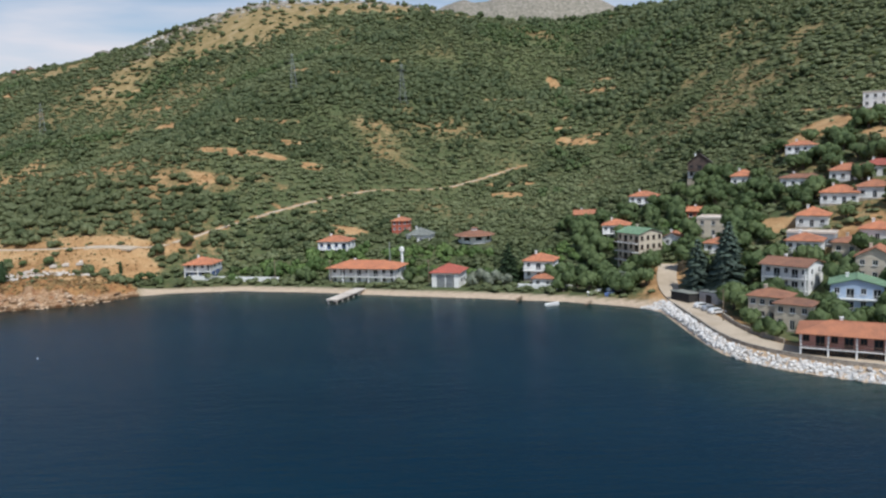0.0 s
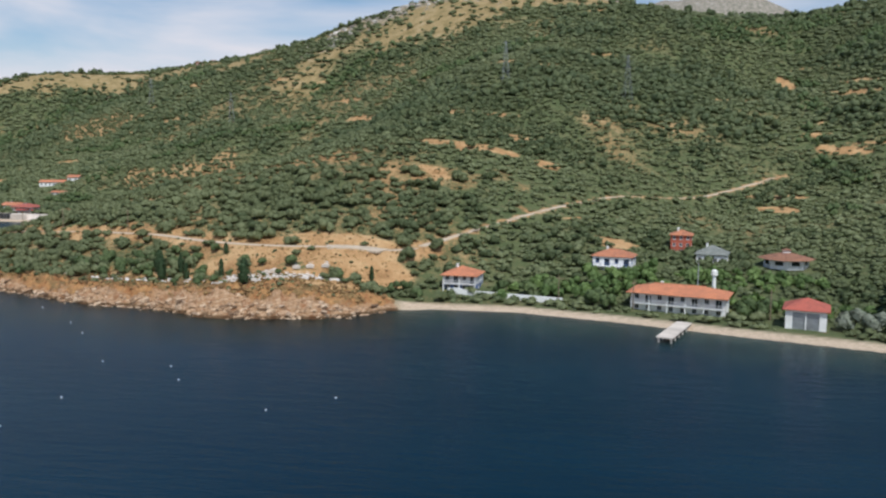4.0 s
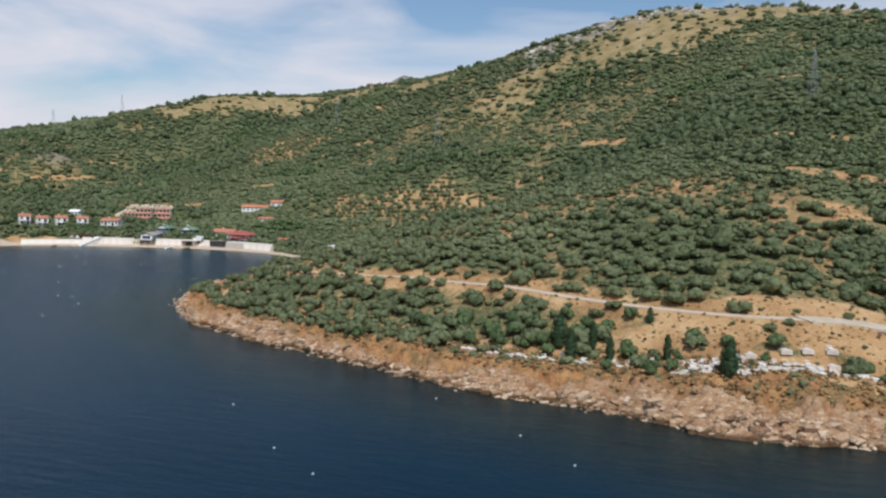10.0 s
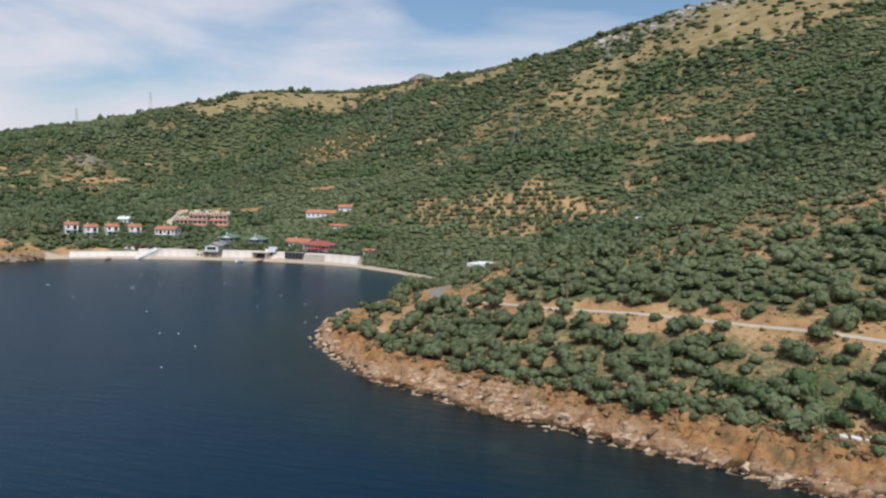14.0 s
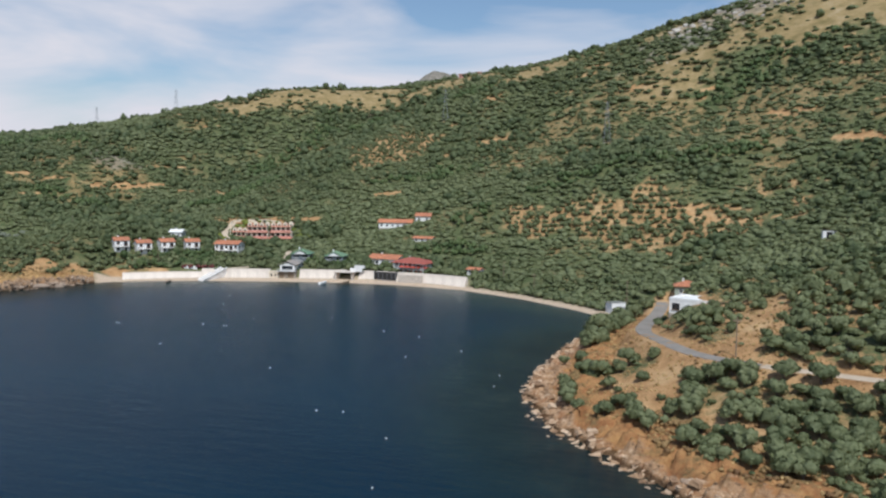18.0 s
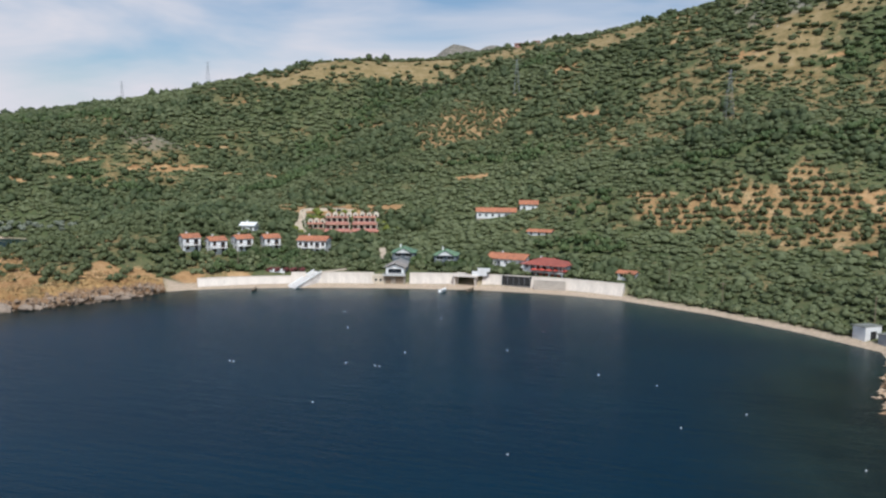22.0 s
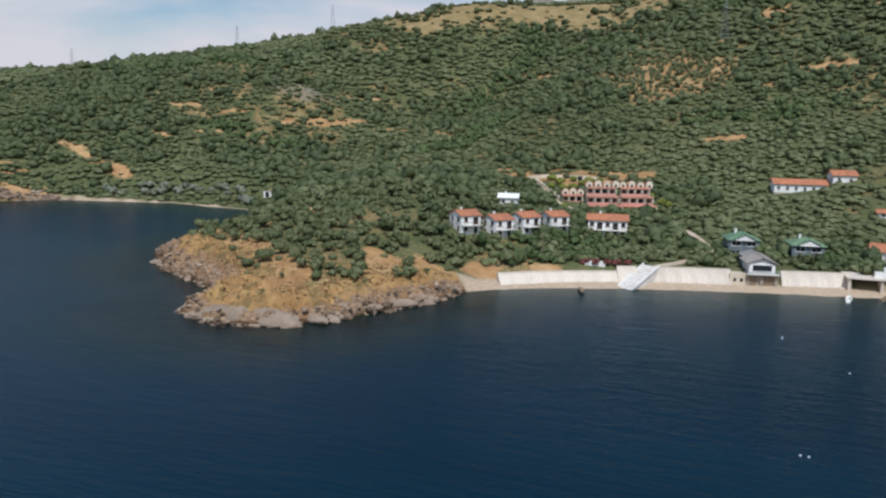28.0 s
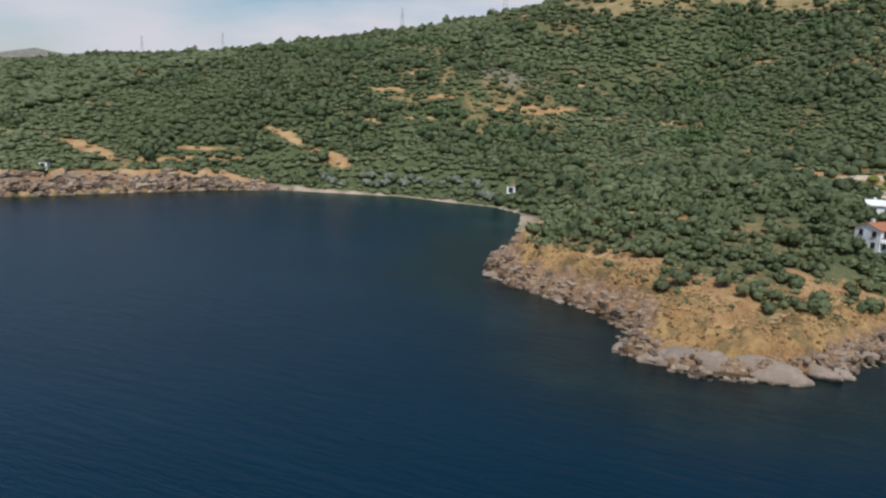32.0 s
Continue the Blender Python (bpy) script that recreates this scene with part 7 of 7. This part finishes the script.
def column(rng, slim, leaves=260):
    """The dense upright crown of a cypress; unit height."""
    vs, fs, n = [], [], 0
    bv, bf = ball(1)
    for k in range(7):
        u = (k + 0.5) / 7
        r = slim * math.sin(math.pi * min(0.93, 0.22 + 0.72 * u)) ** 0.8
        v = bv * (1 + rng.uniform(-0.2, 0.2, len(bv)))[:, None] * np.array([0.9 * r, 0.9 * r, 0.11]) + np.array([rng.uniform(-0.02, 0.02), rng.uniform(-0.02, 0.02), 0.1 + 0.84 * u])
        vs.append(v), fs.append(bf + n)
        n += len(v)
    for _ in range(leaves):
        u, a = rng.uniform(0, 1), rng.uniform(0, 2 * math.pi)
        r = slim * math.sin(math.pi * min(0.95, 0.22 + 0.74 * u)) ** 0.8 * rng.uniform(0.85, 1.15)
        w = np.array([math.cos(a), math.sin(a), 0.3])
        p = np.array([r * w[0], r * w[1], 0.08 + 0.9 * u])
        side, q = np.array([-w[1], w[0], 0]), 0.04 * rng.uniform(0.6, 1.3)
        vs.append(np.array([p - side * q, p + side * q + w * q * rng.uniform(-0.8, 0.8), p + np.array([0, 0, 2.2 * q]) + w * 0.6 * q]))
        fs.append(np.array([[n, n + 1, n + 2]]))
        n += 3
    return np.vstack(vs), np.vstack(fs)


CEDAR = conifer(rng, 16, 0.36, 0.14)


def conifer_thing(name, x, y, tall, shape, label, group, mat=None):
    t = thing(name, x, y, float(land(x, y)[0]) - 0.15, 0, label, name.replace("_", " "), group)
    part("trunk", rod(bmesh.new(), (0, 0, -0.4), (0, 0, 0.9 * tall), 0.028 * tall, 0.01 * tall, 7), M_BARK, t)
    v, f = shape
    me = bpy.data.meshes.new("crown")
    me.from_pydata((v * tall).tolist(), [], f.tolist())
    me.attributes.new("tint", "FLOAT", "POINT").data.foreach_set("value", np.full(len(v), 0.5, np.float32))
    me.materials.append(mat or M_PINE)
    me.polygons.foreach_set("use_smooth", np.ones(len(me.polygons), bool))
    part("crown", me, None, t)
    return t


def fits(x, y, r=0.0):
    return all((x - a) ** 2 + (y - b) ** 2 > (q + r) ** 2 for a, b, q in KEEP_CLEAR)


# single trees: conifers of the village and the cemetery
for cx, cy, ct in ((66, 200, 15), (72.5, 196, 17), (76, 205, 13)):
    conifer_thing("cedar", cx, cy, ct, CEDAR, "tall blue-green cedar among the houses", "cedars of the village", M_CEDAR)
    KEEP_CLEAR.append((cx, cy, 4))
conifer_thing("pine", 19, 236, 13, CEDAR, "dark conical pine behind the beach", "")
KEEP_CLEAR.append((19, 236, 4))
for cx, cy, ct, slim in ((-141, 239.4, 7, 0.24), (-152, 248.6, 5.4, 0.13), (-167, 253.5, 6, 0.15), (-109, 252.7, 4.2, 0.14), (-174, 254, 7, 0.25), (-156, 260.4, 3.6, 0.22), (-171, 249.5, 6.2, 0.2), (-163, 249, 5, 0.18)):
    conifer_thing("cypress", cx, cy, ct, column(rng, slim), "dark green cypress among the graves", "cypresses of the cemetery")
    KEEP_CLEAR.append((cx, cy, 1.2))

# single broad-leaved trees
BROADS = []
for k in range(3):
    t = tree_thing("broadleaf_tree", 38 - 5 * k, 222 + 6 * k, 4.2, 5.2, 1.6, *FINE_CROWNS[k], M_BROAD, "dense green broad-leaved tree behind the beach", "tree", "garden trees", 0.35 + 0.15 * k)
    BROADS.append(t)
    KEEP_CLEAR.append((38 - 5 * k, 222 + 6 * k, 3))
random.seed(11)
count = 0
for _ in range(2600):
    if count >= 295:
        break
    tx, ty = random.uniform(45, 155), random.uniform(140, 290)
    d = float(shore(np.array([tx]), np.array([ty]))[0][0])
    if d < 9 or not fits(tx, ty, 0.9) or blot(np.array([tx]), np.array([ty]), CLEARINGS)[0] > 0.4:
        continue
    size = random.uniform(0.5, 1.0)
    t = copy_thing(random.choice(BROADS), pose(tx, ty, float(land(tx, ty)[0]) - 0.15, 0, 0, random.uniform(0, 360)) @ Matrix.Diagonal((size, size, size, 1)))
    KEEP_CLEAR.append((tx, ty, 2.6 * size))
    count += 1
for tx, ty, size in ((-131.9, 251.4, 0.5), (-147, 253.5, 0.42), (-140.8, 251.6, 0.36), (-164.7, 258.8, 0.44), (-163.3, 242.6, 0.3), (-154.6, 239.9, 0.44), (-151.1, 241.9, 0.32), (-178, 255, 0.46), (-117.1, 248.5, 0.42),
                     (-190, 259, 0.52), (-198, 263, 0.5), (-220, 253.4, 0.4), (-180.8, 254.4, 0.45), (-160, 253.4, 0.36), (-171, 257, 0.5), (-185, 258, 0.5), (-134.5, 247.3, 0.28), (-176, 251, 0.42), (-169, 260, 0.46), (-186, 263, 0.5),
                     (-194, 256, 0.42), (-204, 262, 0.45), (-181, 262, 0.45), (-160, 262, 0.4), (-174, 264, 0.42), (-188, 256, 0.5), (-207, 264, 0.5), (-198, 265, 0.55), (-159.6, 250.5, 0.5), (-102, 250.5, 0.5), (-150, 249, 0.26), (-137, 243.5, 0.2), (-12, 240, 0.75), (-7, 243, 0.7), (-44, 246, 0.6),
                     (46, 217, 0.75), (51, 212, 0.8), (24, 239, 0.8), (36, 231, 0.9), (-99, 252, 0.5), (-73, 258, 0.6), (-66, 257, 0.65), (-59, 258, 0.7), (-95, 249, 0.45), (-48, 250, 0.7), (33, 216, 0.85), (40, 213.5, 0.9), (44, 221, 0.8), (30, 241, 0.8)):
    copy_thing(random.choice(BROADS), pose(tx, ty, float(land(tx, ty)[0]) - 0.15, 0, 0, random.uniform(0, 360)) @ Matrix.Diagonal((size, size, size, 1)))
    KEEP_CLEAR.append((tx, ty, 2.4 * size))

# olive trees nearest to the flight, each on its own
OLIVES = [tree_thing("evergreen_bush", -262 - 6 * k, 290 + 3 * k, 2.5, 2.7, 0.7, *FINE_CROWNS[3 + k], M_SCRUB, "rounded green evergreen bush on dry ground", "bush", "bushes of the capes", 0.3 + 0.15 * k) for k in range(4)]
for k in range(4):
    KEEP_CLEAR.append((-262 - 6 * k, 290 + 3 * k, 2))
count = 0
for tx, ty in zip(*scatter(-312, -215, 255, 365, 4.5)):
    d, kind = shore(np.array([tx]), np.array([ty]))
    if count >= 230 or d[0] < 0.85 * kind[0, 0] + 1 or blot(np.array([tx]), np.array([ty]), CLEARINGS + ORCHARDS + OPEN)[0] > 0.3 or not fits(tx, ty, 0.2):
        continue
    size = random.uniform(0.6, 1.05)
    copy_thing(random.choice(OLIVES), pose(tx, ty, float(land(tx, ty)[0]) - 0.15, 0, 0, random.uniform(0, 360)) @ Matrix.Diagonal((size, size, size, 1)))
    KEEP_CLEAR.append((tx, ty, 2.2 * size))
    count += 1
for tx, ty, size in ((-303.5, 316.5, 0.74), (-302, 311, 0.81), (-301.5, 307, 0.85), (-299, 300.5, 0.59), (-299.3, 309.5, 0.37), (-293.5, 323, 0.74), (-295, 314.5, 0.7), (-292.8, 312.5, 0.41), (-288.6, 315.3, 0.59), (-294, 299.5, 0.81), (-291.6, 302.6, 0.78), (-290, 306, 0.52), (-284.9, 305.2, 0.37), (-306, 332.5, 0.59), (-286.5, 292.5, 0.81), (-279.5, 309.5, 0.99), (-276, 309.8, 1.1), (-273.2, 310, 0.9), (-283, 300, 0.81), (-280, 303, 0.9), (-303.5, 343.5, 0.8), (-302.5, 349, 1.2), (-301, 353, 1.4), (-303.5, 357, 1.2), (-301, 361, 1.5),
                     (-303, 366, 1.3), (-300, 370, 1.4), (-302, 375, 1.4), (-299, 380, 1.4), (-301, 385, 1.3), (-297.5, 389, 1.4), (-299, 395, 1.3), (-295.5, 400, 1.2), (-296, 406, 1.2), (-293, 412, 1.1),
                     (-559.6, 399, 0.7), (-556.8, 401.5, 0.9), (-556, 388.5, 0.5), (-568.3, 416, 0.8), (-545.2, 400, 0.7), (-542.7, 402, 0.75), (-540.5, 404, 0.6), (-528, 423.1, 0.6), (-545.4, 413, 0.8), (-549.1, 404, 0.8), (-539.6, 413, 0.7), (-555.8, 408, 0.8), (-556.5, 421, 0.8), (-535.8, 424, 0.7), (-551, 409, 0.6), (-564, 417, 0.9), (-577, 418, 0.8), (-543, 420, 0.9), (-585, 424, 0.8), (-533, 430, 0.8)):
    copy_thing(random.choice(OLIVES), pose(tx, ty, float(land(tx, ty)[0]) - 0.15, 0, 0, random.uniform(0, 360)) @ Matrix.Diagonal((size, size, size, 1)))
    KEEP_CLEAR.append((tx, ty, 2.2 * size))

orchard("olive_orchard", 4.2)
wood("olive_grove", (-340, -90, 245, 345), 3.3, FINE_CROWNS, size=1.05)
wood("olive_grove", (-640, -340, 380, 480), 3.2, NEAR_CROWNS, size=1.15)
wood("olive_grove", (-340, -90, 345, 480), 2.9, MID_CROWNS, size=1.25, flat=(0.55, 0.85))
wood("olive_grove", (-90, 180, 200, 480), 2.75, MID_CROWNS, size=1.28, flat=(0.45, 0.75))
wood("olive_grove", (-900, 320, 480, 700), 2.85, FAR_CROWNS, size=1.34, flat=(0.4, 0.66))
wood("olive_grove", (-900, -640, 400, 480), 3.0, FAR_CROWNS, size=1.34, flat=(0.4, 0.66))
wood("olive_grove", (180, 300, 200, 480), 3.4, FAR_CROWNS, size=1.34, flat=(0.4, 0.66))
wood("hill_wood", (-1300, 420, 700, 1000), 4.0, FAR_CROWNS, size=1.34, flat=(0.4, 0.66))
wood("hill_wood", (-1700, -900, 420, 700), 6.0, FAR_CROWNS, size=1.4, flat=(0.4, 0.66))
thicket("evergreen_bushes", (-215, -90, 265, 345), 3.6, FINE_CROWNS, 1.05)
thicket("evergreen_bushes", (-90, 180, 250, 345), 3.8, NEAR_CROWNS, 1.1)
thicket("evergreen_bushes", (-340, 180, 345, 480), 4.0, NEAR_CROWNS, 1.1)
thicket("evergreen_bushes", (-640, -340, 400, 480), 3.8, NEAR_CROWNS, 1.1, 0.1)
thicket("evergreen_bushes", (-900, 320, 480, 760), 4.4, FAR_CROWNS, 1.25, 0.15)
thicket("evergreen_bushes", (-1300, 420, 760, 1000), 6.0, FAR_CROWNS, 1.2, 0.2)
forest("ravine_trees", (-900, 320, 360, 900), FORESTS, 4.0, MID_CROWNS, M_BROAD, "tall dark green trees crowding a ravine")
forest("garden_trees", (-80, 110, 235, 290), GARDENS, 3.4, NEAR_CROWNS, M_GARDEN, "fresh green garden trees behind the beach", 1.2)
forest("garden_trees", (-520, -370, 440, 495), GARDENS, 3.2, NEAR_CROWNS, M_BROAD, "dense green trees between the sea wall and the houses", 1.15)

# silvery tamarisks along the far beach
SILVERS = [tree_thing("tamarisk", -700 - 9 * k, 545 - 2 * k, 3.2, 3.4, 0.6, *FINE_CROWNS[k], M_SILVER, "silvery grey tamarisk bush behind the far beach", "shrub", "tamarisks of the far bay", 0.4 + 0.2 * k) for k in range(3)]
for k in range(26):
    u = k / 25
    tx, ty = -748 + 92 * u + random.uniform(-2, 2), 527 + 17 * math.sin(2.4 * u) + random.uniform(-2, 3)
    size = random.uniform(0.5, 1.0)
    copy_thing(SILVERS[k % 3], pose(tx, ty, float(land(tx, ty)[0]) - 0.15, 0, 0, random.uniform(0, 360)) @ Matrix.Diagonal((size, size, size, 1)))
# bright garden shrubs round the hotel, silvery willows by the boathouse
LIMES = [tree_thing("garden_shrub", -512 + 7 * k, 537 + 2 * k, 2.4, 2.6, 0.3, *FINE_CROWNS[k + 2], M_LIME, "yellow-green garden shrub behind the hotel", "shrub", "hotel garden", 0.4 + 0.2 * k) for k in range(2)]
for tx, ty, size in ((-515, 536, 0.9), (-510, 548, 0.9), (-518, 545, 1.0), (-523, 551, 0.9), (-515, 553, 0.8), (-508, 552, 1.0), (-503, 549, 0.8), (-512, 541, 0.8), (-520, 538, 0.7), (-505, 556, 0.7), (-478, 534, 0.8), (-508, 533, 0.8), (-500, 540, 1.0), (-494, 541, 0.8), (-488, 543, 0.9), (-483, 541, 0.7), (-476, 528, 1.0), (-473, 531, 0.8), (-513, 511, 0.8), (-508, 508, 0.7)):
    copy_thing(LIMES[random.randrange(2)], pose(tx, ty, float(land(tx, ty)[0]) - 0.15, 0, 0, random.uniform(0, 360)) @ Matrix.Diagonal((size, size, size, 1)))
for k, (tx, ty, size) in enumerate(((9, 230, 1.2), (13.5, 228.5, 1.1), (17, 227, 0.9), (48, 212, 1.3))):
    tree_thing("willow", tx, ty, 3.0 * size, 3.6 * size, 1.0, *FINE_CROWNS[k], M_SILVER, "silvery grey-green willow behind the beach", "tree", "willows of the beach", 0.35)
# oleanders by the cove's wall
for k in range(5):
    tree_thing("oleander", -489 + 2.6 * k, 449.5 + 1.0 * k, 1.5, 1.6, 0.2, *FINE_CROWNS[k], M_FLOWER, "dark red flowering oleander above the sea wall", "shrub", "oleanders", 0.5)


def pylon(x, y, tall):
    """A lattice power pylon."""
    t = thing("pylon", x, y, float(land(x, y)[0]) - 0.5, 20, "grey lattice power pylon standing on the hillside", "pylon", "pylons of the power line")
    b = tall * 0.09
    legs = [(sx * b, sy * b) for sx, sy in ((-1, -1), (1, -1), (1, 1), (-1, 1))]
    for lx, ly in legs:
        part("leg", rod(bmesh.new(), (lx, ly, 0), (lx * 0.12, ly * 0.12, tall), 0.08, 0.05, 4), M_METAL, t)
    n = 7
    bm = bmesh.new()
    for k in range(n):
        z0, z1 = tall * k / n, tall * (k + 1) / n
        s0, s1 = 1 - 0.88 * k / n, 1 - 0.88 * (k + 1) / n
        for (ax, ay), (bx, by) in zip(legs, legs[1:] + legs[:1]):
            rod(bm, (ax * s0, ay * s0, z0), (bx * s1, by * s1, z1), 0.03, 0.03, 4)
            rod(bm, (bx * s0, by * s0, z0), (ax * s1, ay * s1, z1), 0.03, 0.03, 4)
    tagged(part("bracing", bm, M_METAL, t), kind="stuff")
    for k in range(3):
        z = tall * (0.72 + 0.12 * k)
        part("arm", rod(rod(bmesh.new(), (0, 0, z), (tall * 0.13, 0, z), 0.06, 0.03, 4), (0, 0, z), (-tall * 0.13, 0, z), 0.06, 0.03, 4), M_METAL, t)


for ax, ay, at in ((-25, 505, 26), (-95, 505, 24), (-330, 640, 26), (-470, 760, 26), (-792, 850, 24), (-880, 835, 22), (-1150, 905, 24), (-1270, 900, 24)):
    pylon(ax, ay, at)


def lamp_pole(x, y, tall=8):
    t = thing("utility_pole", x, y, float(land(x, y)[0]) - 0.3, random.uniform(0, 180), "slim wooden utility pole beside the road", "pole", "utility poles")
    part("post", rod(bmesh.new(), (0, 0, 0), (0, 0, tall), 0.14, 0.1, 6), M_WOOD, t)
    part("crossarm", boxes((-0.9, 0.9, -0.06, 0.06, tall - 0.7, tall - 0.55)), M_WOOD, t)


for ax, ay in ((-57, 250), (-38, 246), (-6, 240), (-207, 291), (-243, 306), (-272, 321), (-336, 452), (-352, 470), (-500, 446), (-300, 428), (62, 170), (64, 206), (-640, 545)):
    lamp_pole(ax, ay)


def dry_scrub(name, n, box, need, seed, mat, lo, hi, label, reach=(0.55, 2.0)):
    """Low dry bushes on the slopes above the shore rocks."""
    g = np.random.default_rng(seed)
    x, y = g.uniform(box[0], box[1], n * 30), g.uniform(box[2], box[3], n * 30)
    d, kind = shore(x, y)
    ok = np.nonzero((kind[:, 2] > need) & (d > reach[0] * kind[:, 0]) & (d < reach[1] * kind[:, 0]))[0][:n]
    x, y = x[ok], y[ok]
    free = np.ones(len(x), bool)
    for a, b, r in KEEP_CLEAR:
        if r > 1.5:
            free &= (x - a) ** 2 + (y - b) ** 2 > (0.9 * r) ** 2
    x, y = x[free], y[free]
    wide = g.uniform(lo, hi, len(x))
    return pile(name, FAR_CROWNS, x, y, land(x, y)[0] - 0.15, wide, wide * 0.8, g.uniform(0, 1, len(x)), mat, g, label, "scrub")


dry_scrub("dry_bushes", 2100, (-286, -100, 215, 300), 0.4, 31, M_DRYBUSH, 0.22, 0.8, "rust-brown dry bushes on the cape's slope")
dry_scrub("dry_bushes", 1100, (-625, -505, 365, 450), 0.4, 32, M_DRYBUSH, 0.15, 0.5, "rust-brown dry bushes on the headland's slope")
dry_scrub("green_bushes", 180, (-284, -100, 215, 300), 0.4, 33, M_SCRUB, 0.4, 1.2, "low green bushes on the cape's slope", (0.8, 2.2))
dry_scrub("green_bushes", 90, (-625, -505, 365, 450), 0.4, 34, M_SCRUB, 0.5, 1.5, "low green bushes on the headland's slope", (0.95, 5.0))
dry_scrub("garden_bushes", 620, (-520, -380, 436, 492), -1.5, 36, M_OLIVE, 0.9, 2.1, "green bushes between the sea wall and the houses", (1.35, 7.0))
dry_scrub("shore_bushes", 260, (-372, -300, 405, 470), -0.5, 35, M_SCRUB, 0.9, 2.2, "green shrubs along the shingle beach", (0.95, 1.9))
def tufts(name, box, gap, mat, lo, hi, label, seed):
    """Dry tufts and low scrub over the bare ground."""
    g = np.random.default_rng(seed)
    x, y = scatter(*box, gap)
    z, d, _ = land(x, y)
    dry = dryness(x, y, d, z)
    keep = (d > 9) & (dry > 0.4) & (g.uniform(0, 1, len(x)) < 0.75 * dry)
    for a, b, r in KEEP_CLEAR:
        keep &= (x - a) ** 2 + (y - b) ** 2 > min(r, 2.6) ** 2
    x, y, z = x[keep], y[keep], z[keep]
    wide = g.uniform(lo, hi, len(x))
    return pile(name, FAR_CROWNS, x, y, z - 0.1, wide, wide * 0.8, g.uniform(0, 1, len(x)), mat, g, label, "scrub")


tufts("dry_scrub", (-280, -90, 235, 400), 2.6, M_DRYBUSH, 0.2, 0.6, "rust-brown tufts of scrub on bare ground", 51)
tufts("low_scrub", (-280, -90, 235, 400), 5.0, M_SCRUB, 0.25, 0.8, "low green scrub on bare ground", 52)
tufts("dry_grass", (-325, -90, 235, 400), 1.7, M_DRYGRASS, 0.15, 0.5, "golden tufts of grass on bare ground", 53)
dry_scrub("dry_grass", 5200, (-320, -100, 215, 420), 0.2, 41, M_DRYGRASS, 0.12, 0.42, "golden tufts of dry grass on the cape", (0.6, 5.0))
dry_scrub("dry_grass", 2600, (-625, -505, 365, 450), 0.3, 42, M_DRYGRASS, 0.12, 0.42, "golden tufts of dry grass on the headland", (0.6, 2.6))


def buoy_of(x, y, mat, label):
    """A small round mooring buoy with a band and an eye on top."""
    t = thing("mooring_buoy", x, y, 0.0, random.uniform(0, 360), label, "buoy", "mooring buoys")
    bm = bmesh.new()
    bmesh.ops.create_uvsphere(bm, u_segments=10, v_segments=7, radius=0.14, matrix=Matrix.Translation((0, 0, 0.05)))
    part("float", bm, mat, t)
    part("band", rod(bmesh.new(), (0, 0, 0.04), (0, 0, 0.10), 0.18, 0.18, 10), M_GREY, t)
    part("eye", rod(bmesh.new(), (0, 0, 0.21), (0, 0, 0.32), 0.04, 0.02, 6), M_METAL, t)


for bx, by in ((-196, 185), (-163, 201), (-144, 180), (-129, 179), (-123, 171), (-153, 162), (-137, 158), (-163, 146), (-137, 144), (-101, 158), (-92, 166), (-206, 192), (-173, 211), (-224, 209), (-192, 226), (-335, 352), (-320, 331),
               (-328, 284), (-341, 295), (-371, 320), (-441, 353), (-322, 264), (-346, 294), (-319, 322), (-409, 360), (-346, 341), (-442, 412), (-432, 393), (-408, 373), (-417, 360), (-410, 360), (-386, 383), (-363, 369), (-351, 365), (-411, 333), (-442, 353), (-412, 412)):
    buoy_of(bx, by, M_WHITE, "small white mooring buoy floating on dark water")
buoy_of(-381.6, 406, M_RED, "small red mooring buoy floating on dark water")
house(-507, 941, 10, 12, 7, 1, "gable", M_PINK, M_BROWNTILE, "low brown house alone on the straw-coloured ridge", tall=3.0, cols=4, chimney=False, group="")
house(-493, 944, 10, 6, 5, 1, "gable", M_CREAM, M_BROWNTILE, "small outbuilding alone on the straw-coloured ridge", tall=2.5, cols=2, chimney=False, group="")
